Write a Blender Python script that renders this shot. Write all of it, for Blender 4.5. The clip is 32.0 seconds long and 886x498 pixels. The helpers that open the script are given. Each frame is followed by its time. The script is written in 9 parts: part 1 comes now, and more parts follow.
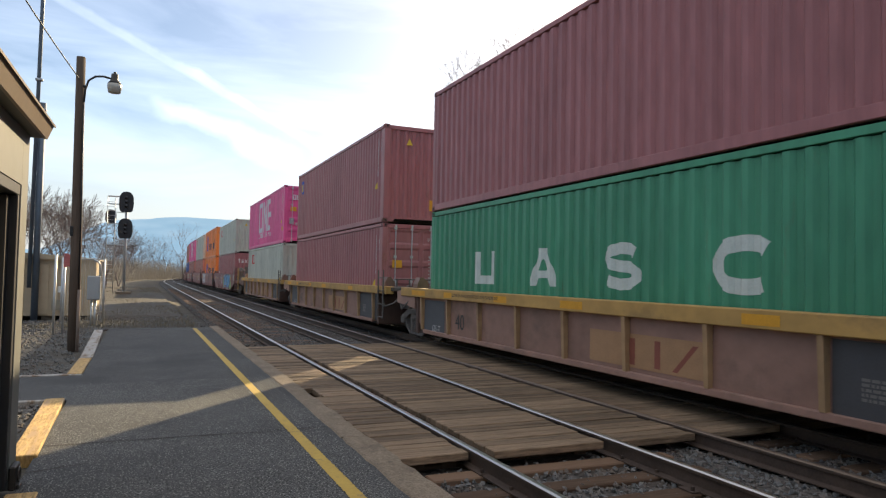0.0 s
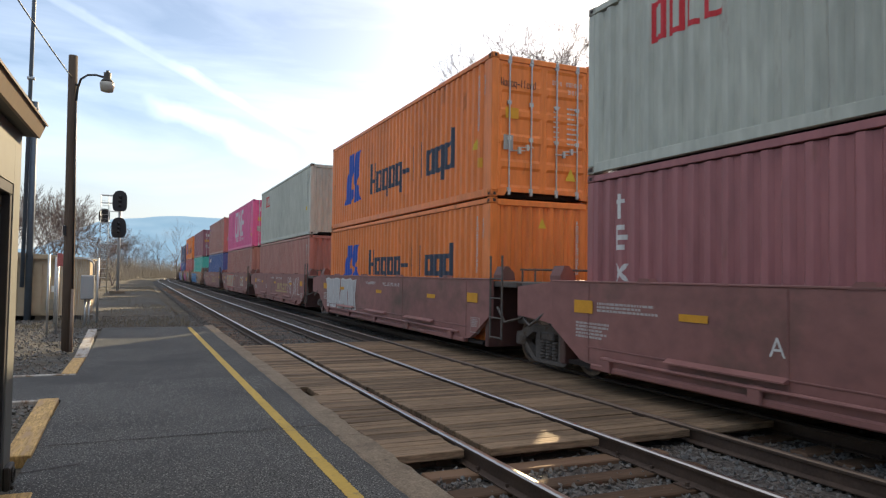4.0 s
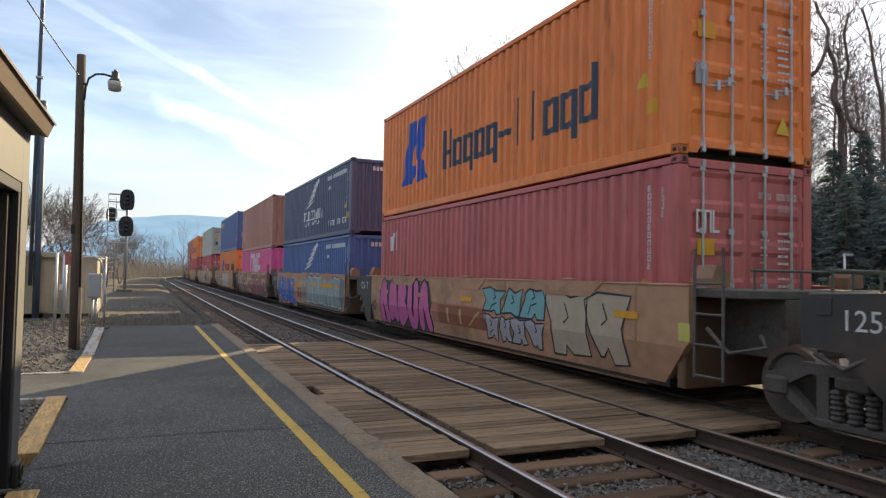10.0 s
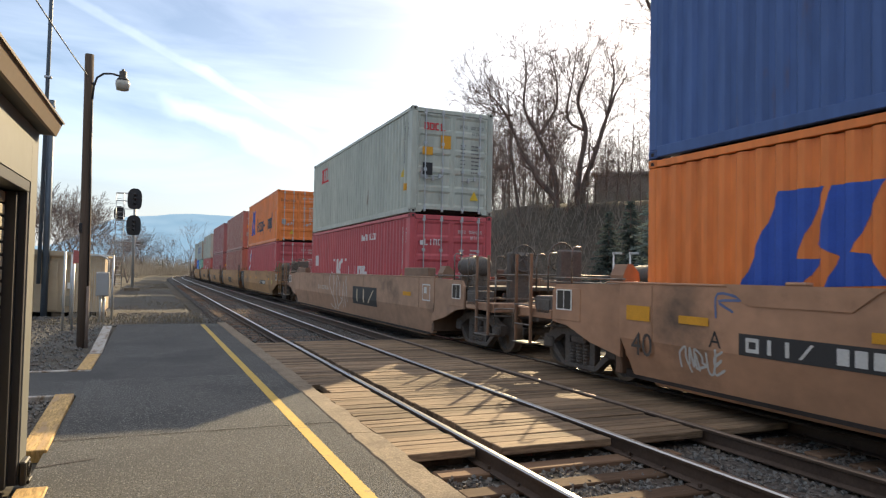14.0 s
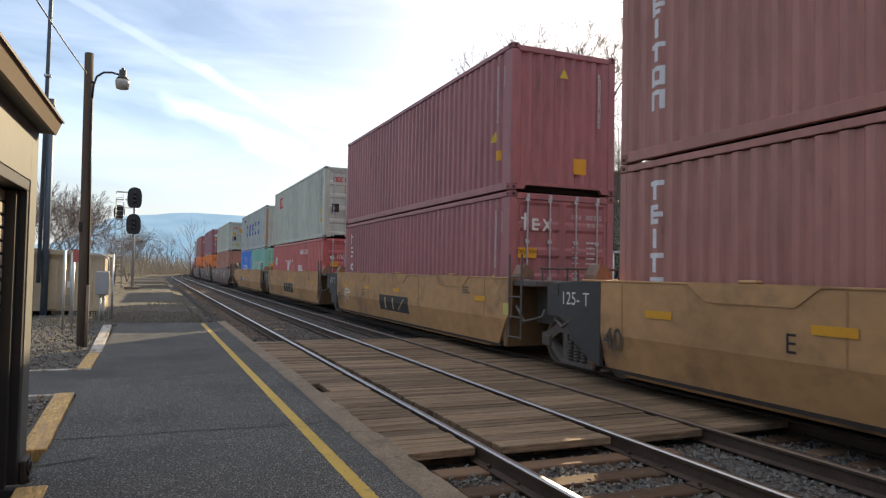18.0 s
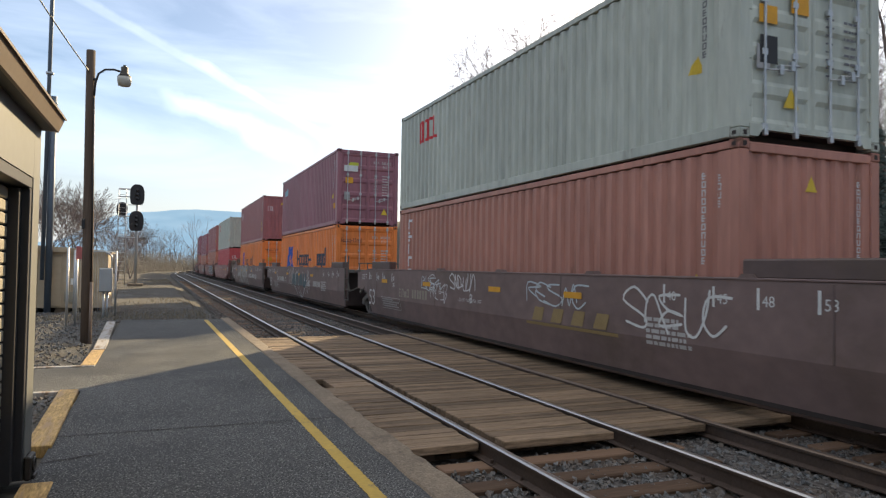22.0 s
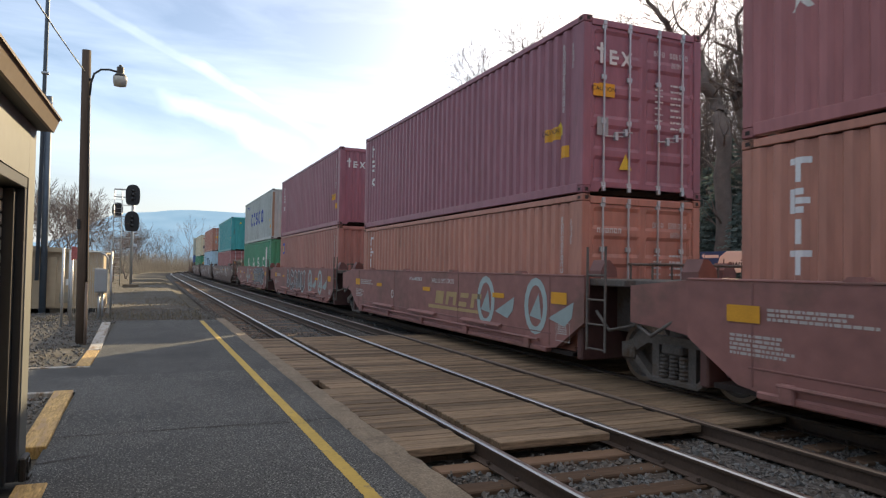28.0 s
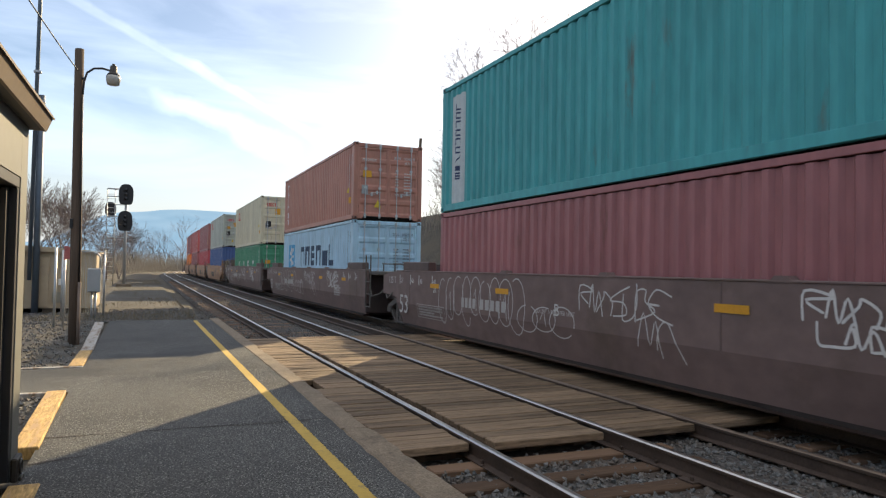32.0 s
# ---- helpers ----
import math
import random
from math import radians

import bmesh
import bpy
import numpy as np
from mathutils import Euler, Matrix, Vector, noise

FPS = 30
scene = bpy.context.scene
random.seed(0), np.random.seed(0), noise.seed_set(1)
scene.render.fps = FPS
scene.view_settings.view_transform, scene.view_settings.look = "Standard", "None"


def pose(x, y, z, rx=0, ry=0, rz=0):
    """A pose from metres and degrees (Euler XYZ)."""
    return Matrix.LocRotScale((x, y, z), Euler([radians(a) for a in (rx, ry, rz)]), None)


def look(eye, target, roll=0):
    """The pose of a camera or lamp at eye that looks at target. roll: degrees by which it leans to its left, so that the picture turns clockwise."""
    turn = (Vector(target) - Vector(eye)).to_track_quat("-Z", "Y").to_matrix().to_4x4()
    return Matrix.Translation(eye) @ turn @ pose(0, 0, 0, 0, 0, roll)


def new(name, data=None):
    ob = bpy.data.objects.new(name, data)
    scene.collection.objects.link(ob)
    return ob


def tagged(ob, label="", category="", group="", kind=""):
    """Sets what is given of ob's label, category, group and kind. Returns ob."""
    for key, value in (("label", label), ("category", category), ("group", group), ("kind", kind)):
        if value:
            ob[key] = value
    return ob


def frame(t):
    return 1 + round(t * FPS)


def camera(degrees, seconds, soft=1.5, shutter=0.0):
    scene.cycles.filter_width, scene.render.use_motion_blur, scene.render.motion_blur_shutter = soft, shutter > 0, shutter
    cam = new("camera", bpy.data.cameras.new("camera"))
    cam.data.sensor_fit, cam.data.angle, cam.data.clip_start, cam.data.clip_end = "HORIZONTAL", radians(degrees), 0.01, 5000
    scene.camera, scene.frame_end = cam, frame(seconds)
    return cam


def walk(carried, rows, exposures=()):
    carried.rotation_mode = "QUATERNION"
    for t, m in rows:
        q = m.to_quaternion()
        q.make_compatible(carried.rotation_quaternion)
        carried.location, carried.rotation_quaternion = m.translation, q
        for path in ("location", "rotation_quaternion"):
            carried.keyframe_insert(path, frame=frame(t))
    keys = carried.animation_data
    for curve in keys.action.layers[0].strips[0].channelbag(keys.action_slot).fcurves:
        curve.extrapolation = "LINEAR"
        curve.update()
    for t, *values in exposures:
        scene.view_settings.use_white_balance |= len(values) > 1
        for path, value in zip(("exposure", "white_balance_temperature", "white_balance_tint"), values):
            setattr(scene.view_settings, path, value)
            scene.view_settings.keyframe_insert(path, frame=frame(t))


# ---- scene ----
# the camera: a phone held at eye level on the platform, nearly still
EYE = Vector((0.0, 0.0, 1.581))


def view(yaw, pitch, roll):
    """Camera pose from degrees: yaw to the right of the track's line, pitch up, roll of the right side up."""
    y, p, r = radians(yaw), radians(pitch), radians(roll)
    fwd = Vector((math.sin(y) * math.cos(p), math.cos(y) * math.cos(p), math.sin(p)))
    r0 = Vector((math.cos(y), -math.sin(y), 0))
    u0 = r0.cross(fwd)
    right, up = math.cos(r) * r0 + math.sin(r) * u0, math.cos(r) * u0 - math.sin(r) * r0
    m = Matrix((right, up, -fwd)).transposed().to_4x4()
    m.translation = EYE
    return m


cam = camera(65.66, 32.0, soft=1.25, shutter=0.04)
walk(cam, [
    (0, view(23.61, 2.35, 1.13)), (0.5, view(23.58, 2.38, 1.11)), (1, view(23.56, 2.34, 1.01)), (1.5, view(23.59, 2.32, 0.94)), (2, view(23.66, 2.23,
    1.01)), (2.5, view(23.74, 2.20, 0.96)), (3, view(23.86, 2.21, 0.95)), (3.5, view(23.97, 2.19, 0.92)), (5.5, view(24.17, 2.16, 0.75)), (6, view(24.10,
    2.16, 0.84)), (6.5, view(23.98, 2.12, 0.93)), (7, view(23.80, 2.15, 0.87)), (7.5, view(23.70, 2.11, 0.83)), (8, view(23.71, 2.09, 0.84)), (8.5,
    view(23.67, 2.05, 0.91)), (9, view(23.65, 2.15, 0.89)), (9.5, view(23.62, 2.18, 0.99)), (10, view(23.55, 2.12, 1.04)), (10.5, view(23.50, 1.98,
    1.10)), (11, view(23.47, 1.92, 1.08)), (11.5, view(23.47, 2.01, 1.16)), (12, view(23.42, 2.14, 1.15)), (12.5, view(23.37, 2.15, 1.27)), (13,
    view(23.34, 2.17, 1.17)), (13.5, view(23.19, 2.10, 1.07)), (14, view(23.03, 2.05, 1.15)), (14.5, view(22.88, 2.03, 0.98)), (16.5, view(22.90, 1.97,
    1.11)), (17, view(22.98, 1.91, 1.10)), (17.5, view(22.97, 1.93, 1.18)), (18, view(23.04, 1.96, 1.16)), (18.5, view(23.00, 1.89, 1.08)), (19,
    view(22.95, 1.82, 1.17)), (19.5, view(22.94, 1.78, 1.10)), (20, view(22.92, 1.73, 1.07)), (20.5, view(22.96, 1.67, 1.05)), (21, view(22.86, 1.65,
    1.09)), (21.5, view(22.85, 1.62, 1.00)), (22, view(22.84, 1.60, 0.94)), (22.5, view(22.84, 1.59, 0.95)), (23, view(22.84, 1.59, 0.95)), (23.5,
    view(22.86, 1.67, 0.96)), (24, view(22.82, 1.82, 0.95)), (24.5, view(22.86, 1.86, 0.96)), (25, view(22.84, 1.84, 0.93)), (25.5, view(22.97, 1.86,
    0.96)), (27.5, view(23.16, 1.67, 0.99)), (28, view(23.15, 1.68, 1.01)), (28.5, view(23.21, 1.72, 0.97)), (29, view(23.34, 1.72, 0.97)), (29.5,
    view(23.61, 1.77, 1.27)), (30, view(23.70, 1.79, 1.13)), (30.5, view(23.62, 1.81, 1.13)), (31, view(23.62, 1.79, 0.97)), (31.5, view(23.62, 1.73,
    1.01)), (32, view(23.62, 1.67, 1.02))])

# ---- world, sun, exposure ----
SUN_AZ, SUN_EL = 40.0, 25.0          # degrees to the right of the track's line, and above the horizon
sun_dir = Vector((math.sin(radians(SUN_AZ)) * math.cos(radians(SUN_EL)), math.cos(radians(SUN_AZ)) * math.cos(radians(SUN_EL)), math.sin(radians(SUN_EL))))
scene.view_settings.exposure = 1.03
world = bpy.data.worlds.new("sky")
scene.world = world
world.use_nodes = True


def build_sky():
    nt = world.node_tree
    nt.nodes.clear()
    add = nt.nodes.new
    sky = add("ShaderNodeTexSky")
    sky.sky_type, sky.sun_disc = "NISHITA", False
    sky.sun_elevation, sky.sun_rotation = radians(SUN_EL), radians(SUN_AZ)
    sky.air_density, sky.dust_density, sky.ozone_density = 0.9, 0.7, 1.0
    tc = add("ShaderNodeTexCoord")
    # thin high cloud: streaks drawn out along one bearing
    mp = add("ShaderNodeMapping")
    mp.inputs["Rotation"].default_value = (0, 0, radians(35))
    mp.inputs["Scale"].default_value = (1.2, 3.0, 7.0)
    n1 = add("ShaderNodeTexNoise")
    n1.inputs["Scale"].default_value, n1.inputs["Detail"].default_value, n1.inputs["Roughness"].default_value = 1.6, 7, 0.55
    n1.inputs["Distortion"].default_value = 0.4
    r1 = add("ShaderNodeValToRGB")
    r1.color_ramp.elements[0].position, r1.color_ramp.elements[1].position = 0.45, 0.80
    # one straight vapour trail
    a, b = dir_of(-5.05, 18.84), dir_of(9.43, 12.32)
    nrm = a.cross(b).normalized()
    dot = add("ShaderNodeVectorMath")
    dot.operation = "DOT_PRODUCT"
    dot.inputs[1].default_value = nrm
    wob = add("ShaderNodeTexNoise")
    wob.inputs["Scale"].default_value, wob.inputs["Detail"].default_value = 14, 4
    wadd = add("ShaderNodeMath")
    wadd.operation, wadd.inputs[1].default_value, wadd.inputs[2].default_value = "MULTIPLY_ADD", 0.020, -0.010
    addw = add("ShaderNodeMath")
    addw.operation = "ADD"
    ab = add("ShaderNodeMath")
    ab.operation = "ABSOLUTE"
    band = add("ShaderNodeMapRange")
    band.inputs["From Min"].default_value, band.inputs["From Max"].default_value = 0.0115, 0.0035
    fade = add("ShaderNodeVectorMath")
    fade.operation = "DOT_PRODUCT"
    fade.inputs[1].default_value = dir_of(-1.5, 17.5)
    fr = add("ShaderNodeMapRange")
    fr.inputs["From Min"].default_value, fr.inputs["From Max"].default_value = 0.955, 0.985
    mul = add("ShaderNodeMath")
    mul.operation = "MULTIPLY"
    mulw = add("ShaderNodeMath")
    mulw.operation = "MULTIPLY"
    mx = add("ShaderNodeMath")
    mx.operation = "MAXIMUM"
    cl = add("ShaderNodeMath")
    cl.operation, cl.inputs[1].default_value = "MULTIPLY", 0.9
    mix = add("ShaderNodeMix")
    mix.data_type, mix.blend_type = "RGBA", "MIX"
    white = add("ShaderNodeMix")
    white.data_type, white.blend_type = "RGBA", "ADD"
    white.inputs[0].default_value = 1.0
    white.inputs[7].default_value = (CLOUD, CLOUD * 1.01, CLOUD * 1.04, 1)
    bg = add("ShaderNodeBackground")
    bg.inputs["Strength"].default_value = SKY
    out = add("ShaderNodeOutputWorld")
    link = nt.links.new
    link(tc.outputs["Generated"], mp.inputs["Vector"])
    link(mp.outputs[0], n1.inputs["Vector"])
    link(n1.outputs[0], r1.inputs[0])
    link(tc.outputs["Generated"], dot.inputs[0])
    link(tc.outputs["Generated"], wob.inputs["Vector"])
    link(wob.outputs[0], wadd.inputs[0])
    link(dot.outputs["Value"], addw.inputs[0])
    link(wadd.outputs[0], addw.inputs[1])
    link(addw.outputs[0], ab.inputs[0])
    link(ab.outputs[0], band.inputs["Value"])
    link(tc.outputs["Generated"], fade.inputs[0])
    link(fade.outputs["Value"], fr.inputs["Value"])
    link(band.outputs[0], mul.inputs[0])
    link(fr.outputs[0], mul.inputs[1])
    link(wob.outputs[0], mulw.inputs[0])
    mulw.inputs[1].default_value = 1.5
    mul2 = add("ShaderNodeMath")
    mul2.operation = "MULTIPLY"
    link(mul.outputs[0], mul2.inputs[0])
    link(mulw.outputs[0], mul2.inputs[1])
    # a puffed streak of old vapour below the trail
    d2 = add("ShaderNodeVectorMath")
    d2.operation = "DOT_PRODUCT"
    d2.inputs[1].default_value = dir_of(1.6, 12.6).cross(dir_of(11.5, 9.3)).normalized()
    w2 = add("ShaderNodeMath")
    w2.operation, w2.inputs[1].default_value, w2.inputs[2].default_value = "MULTIPLY_ADD", 0.05, -0.025
    s2, a2 = add("ShaderNodeMath"), add("ShaderNodeMath")
    s2.operation, a2.operation = "ADD", "ABSOLUTE"
    b2 = add("ShaderNodeMapRange")
    b2.inputs["From Min"].default_value, b2.inputs["From Max"].default_value = 0.022, 0.002
    f2, r2 = add("ShaderNodeVectorMath"), add("ShaderNodeMapRange")
    f2.operation = "DOT_PRODUCT"
    f2.inputs[1].default_value = dir_of(5.5, 11.2)
    r2.inputs["From Min"].default_value, r2.inputs["From Max"].default_value = 0.993, 0.9985
    m2, n2 = add("ShaderNodeMath"), add("ShaderNodeMath")
    m2.operation = "MULTIPLY"
    n2.operation = "MAXIMUM"
    link(tc.outputs["Generated"], d2.inputs[0])
    link(wob.outputs[0], w2.inputs[0])
    link(d2.outputs["Value"], s2.inputs[0])
    link(w2.outputs[0], s2.inputs[1])
    link(s2.outputs[0], a2.inputs[0])
    link(a2.outputs[0], b2.inputs["Value"])
    link(tc.outputs["Generated"], f2.inputs[0])
    link(f2.outputs["Value"], r2.inputs["Value"])
    link(b2.outputs[0], m2.inputs[0])
    link(r2.outputs[0], m2.inputs[1])
    link(m2.outputs[0], n2.inputs[0])
    link(mul2.outputs[0], n2.inputs[1])
    link(r1.outputs[0], cl.inputs[0])
    link(cl.outputs[0], mx.inputs[0])
    link(n2.outputs[0], mx.inputs[1])
    link(sky.outputs[0], white.inputs[6])
    link(mx.outputs[0], mix.inputs[0])
    link(sky.outputs[0], mix.inputs[6])
    link(white.outputs[2], mix.inputs[7])
    sep = add("ShaderNodeSeparateXYZ")
    link(tc.outputs["Generated"], sep.inputs[0])
    hz = add("ShaderNodeMapRange")
    hz.interpolation_type = "SMOOTHSTEP"
    hz.inputs["From Min"].default_value, hz.inputs["From Max"].default_value = 0.22, -0.03
    link(sep.outputs["Z"], hz.inputs["Value"])
    hm = add("ShaderNodeMix")
    hm.data_type = "RGBA"
    hm.inputs[7].default_value = (HAZE * 1.33, HAZE * 1.37, HAZE * 1.42, 1)
    link(hz.outputs[0], hm.inputs[0])
    link(mix.outputs[2], hm.inputs[6])
    # unseen bright cloud added above the view as fill light, thickening overhead
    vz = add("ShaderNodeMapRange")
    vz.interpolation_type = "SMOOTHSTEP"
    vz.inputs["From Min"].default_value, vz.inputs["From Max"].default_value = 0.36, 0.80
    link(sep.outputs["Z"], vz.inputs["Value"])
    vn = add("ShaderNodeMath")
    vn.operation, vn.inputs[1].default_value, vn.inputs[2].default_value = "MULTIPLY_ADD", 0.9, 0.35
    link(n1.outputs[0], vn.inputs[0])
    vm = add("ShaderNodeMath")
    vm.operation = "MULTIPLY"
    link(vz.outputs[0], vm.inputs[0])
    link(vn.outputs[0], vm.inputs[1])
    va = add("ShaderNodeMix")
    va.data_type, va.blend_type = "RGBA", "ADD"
    va.inputs[7].default_value = (OVERHEAD_FILL * 1.04, OVERHEAD_FILL, OVERHEAD_FILL * 0.95, 1)
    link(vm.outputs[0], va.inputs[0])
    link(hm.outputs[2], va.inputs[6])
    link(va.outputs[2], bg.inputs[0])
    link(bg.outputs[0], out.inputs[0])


def dir_of(az, el):
    a, e = radians(az), radians(el)
    return Vector((math.sin(a) * math.cos(e), math.cos(a) * math.cos(e), math.sin(e)))


SKY, CLOUD, HAZE, OVERHEAD_FILL = 0.0695, 3.6, 4.2, 7.4
build_sky()
sun_data = bpy.data.lights.new("sun", "SUN")
sun_data.energy, sun_data.angle, sun_data.color = 5.0, radians(0.6), (1.0, 0.785, 0.475)
sun = new("sun", sun_data)
sun.matrix_world = look(sun_dir * 100, (0, 0, 0))

# ---- materials ----
def material(name, color, rough=0.7, metal=0.0, scale=6.0, vary=0.25, bump=0.0, bscale=60.0, tint=None, stretch=(1, 1, 1), spec=0.4,
             by_object=False, by_color=False, thin=0.0, stain=None, stain_at=(0.58, 0.72), stain_scale=1.5, world_space=False, speck=None):
    """A surface: a base colour that wanders at two scales, stains with a colour of their own, and fine relief."""
    m = bpy.data.materials.new(name)
    m.use_nodes = True
    nt = m.node_tree
    add, link = nt.nodes.new, nt.links.new
    bsdf = nt.nodes["Principled BSDF"]
    bsdf.inputs["Roughness"].default_value, bsdf.inputs["Metallic"].default_value = rough, metal
    bsdf.inputs["Specular IOR Level"].default_value = spec
    tc = add("ShaderNodeTexCoord")
    src = tc.outputs["Object"]
    if world_space:
        src = add("ShaderNodeNewGeometry").outputs["Position"]
    info = add("ShaderNodeObjectInfo")
    off = add("ShaderNodeVectorMath")
    off.operation = "MULTIPLY_ADD"
    comb = add("ShaderNodeCombineXYZ")
    for k in range(3):
        link(info.outputs["Random"], comb.inputs[k])
    off.inputs[1].default_value = (37.0, 91.0, 53.0)
    link(comb.outputs[0], off.inputs[0])
    link(src, off.inputs[2])
    mp = add("ShaderNodeMapping")
    mp.inputs["Scale"].default_value = stretch
    link((src if world_space else off.outputs[0]), mp.inputs["Vector"])
    n1, n2 = add("ShaderNodeTexNoise"), add("ShaderNodeTexNoise")
    n1.inputs["Scale"].default_value, n1.inputs["Detail"].default_value = scale, 6
    n2.inputs["Scale"].default_value, n2.inputs["Detail"].default_value = scale * 9, 4
    link(mp.outputs[0], n1.inputs["Vector"])
    link(mp.outputs[0], n2.inputs["Vector"])
    s = add("ShaderNodeMath")
    s.operation = "ADD"
    link(n1.outputs[0], s.inputs[0])
    link(n2.outputs[0], s.inputs[1])
    if by_object:
        s3 = add("ShaderNodeMath")
        s3.operation, s3.inputs[1].default_value = "MULTIPLY_ADD", 0.9
        link(info.outputs["Random"], s3.inputs[0])
        link(s.outputs[0], s3.inputs[2])
        s4 = add("ShaderNodeMath")
        s4.operation, s4.inputs[1].default_value = "SUBTRACT", 0.45
        link(s3.outputs[0], s4.inputs[0])
        s = s4
    mr = add("ShaderNodeMapRange")
    mr.inputs["From Min"].default_value, mr.inputs["From Max"].default_value = 0.55, 1.45
    mr.inputs["To Min"].default_value, mr.inputs["To Max"].default_value = 1 - vary, 1 + vary
    link(s.outputs[0], mr.inputs["Value"])
    mul = add("ShaderNodeMix")
    mul.data_type, mul.blend_type = "RGBA", "MULTIPLY"
    mul.inputs[0].default_value = 1
    if by_color:
        link(info.outputs["Color"], mul.inputs[6])
    else:
        mul.inputs[6].default_value = (*color, 1)
    link(mr.outputs[0], mul.inputs[7])
    col = mul.outputs[2]
    if tint:
        mt = add("ShaderNodeMix")
        mt.data_type = "RGBA"
        rt = add("ShaderNodeMapRange")
        rt.inputs["From Min"].default_value, rt.inputs["From Max"].default_value = 0.42, 0.62
        link(n1.outputs[0], rt.inputs["Value"])
        link(rt.outputs[0], mt.inputs[0])
        link(col, mt.inputs[6])
        mt.inputs[7].default_value = (*tint, 1)
        col = mt.outputs[2]
    if speck:
        # chips of the aggregate, lighter and darker than the binder
        ns = add("ShaderNodeTexNoise")
        ns.inputs["Scale"].default_value, ns.inputs["Detail"].default_value, ns.inputs["Roughness"].default_value = speck[0], 3, 0.7
        link(mp.outputs[0], ns.inputs["Vector"])
        rk = add("ShaderNodeMapRange")
        rk.inputs["From Min"].default_value, rk.inputs["From Max"].default_value = 0.36, 0.68
        rk.inputs["To Min"].default_value, rk.inputs["To Max"].default_value = 1 - speck[1], 1 + speck[1] * 1.4
        link(ns.outputs[0], rk.inputs["Value"])
        mk = add("ShaderNodeMix")
        mk.data_type, mk.blend_type = "RGBA", "MULTIPLY"
        mk.inputs[0].default_value = 1
        link(col, mk.inputs[6])
        link(rk.outputs[0], mk.inputs[7])
        col = mk.outputs[2]
    if stain:
        n3 = add("ShaderNodeTexNoise")
        n3.inputs["Scale"].default_value, n3.inputs["Detail"].default_value, n3.inputs["Roughness"].default_value = stain_scale, 8, 0.65
        link(mp.outputs[0], n3.inputs["Vector"])
        rs = add("ShaderNodeMapRange")
        rs.inputs["From Min"].default_value, rs.inputs["From Max"].default_value = stain_at
        link(n3.outputs[0], rs.inputs["Value"])
        ms = add("ShaderNodeMix")
        ms.data_type = "RGBA"
        link(rs.outputs[0], ms.inputs[0])
        link(col, ms.inputs[6])
        ms.inputs[7].default_value = (*stain, 1)
        col = ms.outputs[2]
    link(col, bsdf.inputs["Base Color"])
    if thin:
        # light that comes through thin growth
        tr, mixer = add("ShaderNodeBsdfTranslucent"), add("ShaderNodeMixShader")
        mixer.inputs[0].default_value = thin
        link(col, tr.inputs["Color"])
        link(bsdf.outputs[0], mixer.inputs[1])
        link(tr.outputs[0], mixer.inputs[2])
        link(mixer.outputs[0], nt.nodes["Material Output"].inputs["Surface"])
    if bump:
        nb = add("ShaderNodeTexNoise")
        nb.inputs["Scale"].default_value, nb.inputs["Detail"].default_value = bscale, 4
        link(mp.outputs[0], nb.inputs["Vector"])
        bp = add("ShaderNodeBump")
        bp.inputs["Strength"].default_value, bp.inputs["Distance"].default_value = 0.6, bump
        link(nb.outputs[0], bp.inputs["Height"])
        link(bp.outputs[0], bsdf.inputs["Normal"])
    return m


M = {}
M["paint"] = material("container_paint", (1, 1, 1), 0.45, 0, 0.9, 0.26, 0.0008, 40, by_color=True, stain=(0.13, 0.065, 0.035), stain_at=(0.62, 0.80), stain_scale=2.6, stretch=(1, 1, 0.22))
M["car_paint"] = material("well_car_paint", (1, 1, 1), 0.6, 0, 0.9, 0.28, 0.001, 30, by_color=True, stain=(0.10, 0.07, 0.05), stain_at=(0.54, 0.76), stain_scale=1.3, stretch=(1, 0.45, 0.6))
M["decal"] = material("marking_paint", (1, 1, 1), 0.6, 0, 5, 0.15, by_color=True)
M["steel_dark"] = material("grimy_cast_steel", (0.118, 0.105, 0.096), 0.75, 0.2, 3, 0.4, 0.002, 25, stain=(0.09, 0.055, 0.03), stain_at=(0.55, 0.7), stain_scale=3)
M["worn_steel"] = material("worn_bare_steel", (0.20, 0.185, 0.17), 0.42, 0.65, 6, 0.35, stain=(0.10, 0.06, 0.035), stain_at=(0.5, 0.68), stain_scale=5)
M["galv"] = material("galvanised_steel", (0.45, 0.46, 0.47), 0.45, 0.7, 9, 0.2)
M["casting"] = material("container_casting", (1, 1, 1), 0.65, 0, 4, 0.3, 0.001, 50, by_color=True, stain=(0.07, 0.03, 0.015), stain_at=(0.5, 0.66), stain_scale=5)
M["rail"] = material("rusty_rail_steel", (0.075, 0.052, 0.04), 0.75, 0.3, 4, 0.35, 0.001, 60, world_space=True)
M["railhead"] = material("polished_rail_head", (0.42, 0.40, 0.37), 0.34, 1.0, 2, 0.15, stretch=(1, 0.05, 1), world_space=True)
M["railhead_dull"] = material("dull_rail_head", (0.16, 0.12, 0.09), 0.5, 0.7, 2, 0.25, stretch=(1, 0.1, 1), world_space=True)
M["plank"] = material("weathered_crossing_timber", (0.168, 0.117, 0.074), 0.85, 0, 3.2, 0.42, 0.008, 22, by_object=True, stretch=(0.12, 3.2, 1), stain=(0.055, 0.04, 0.03), stain_at=(0.58, 0.74), stain_scale=4, speck=(30, 0.35), spec=0.25)
M["tie"] = material("old_sleeper_timber", (0.125, 0.078, 0.05), 0.9, 0, 2.5, 0.4, 0.006, 14, by_object=True, stretch=(0.25, 2.2, 1), spec=0.2)
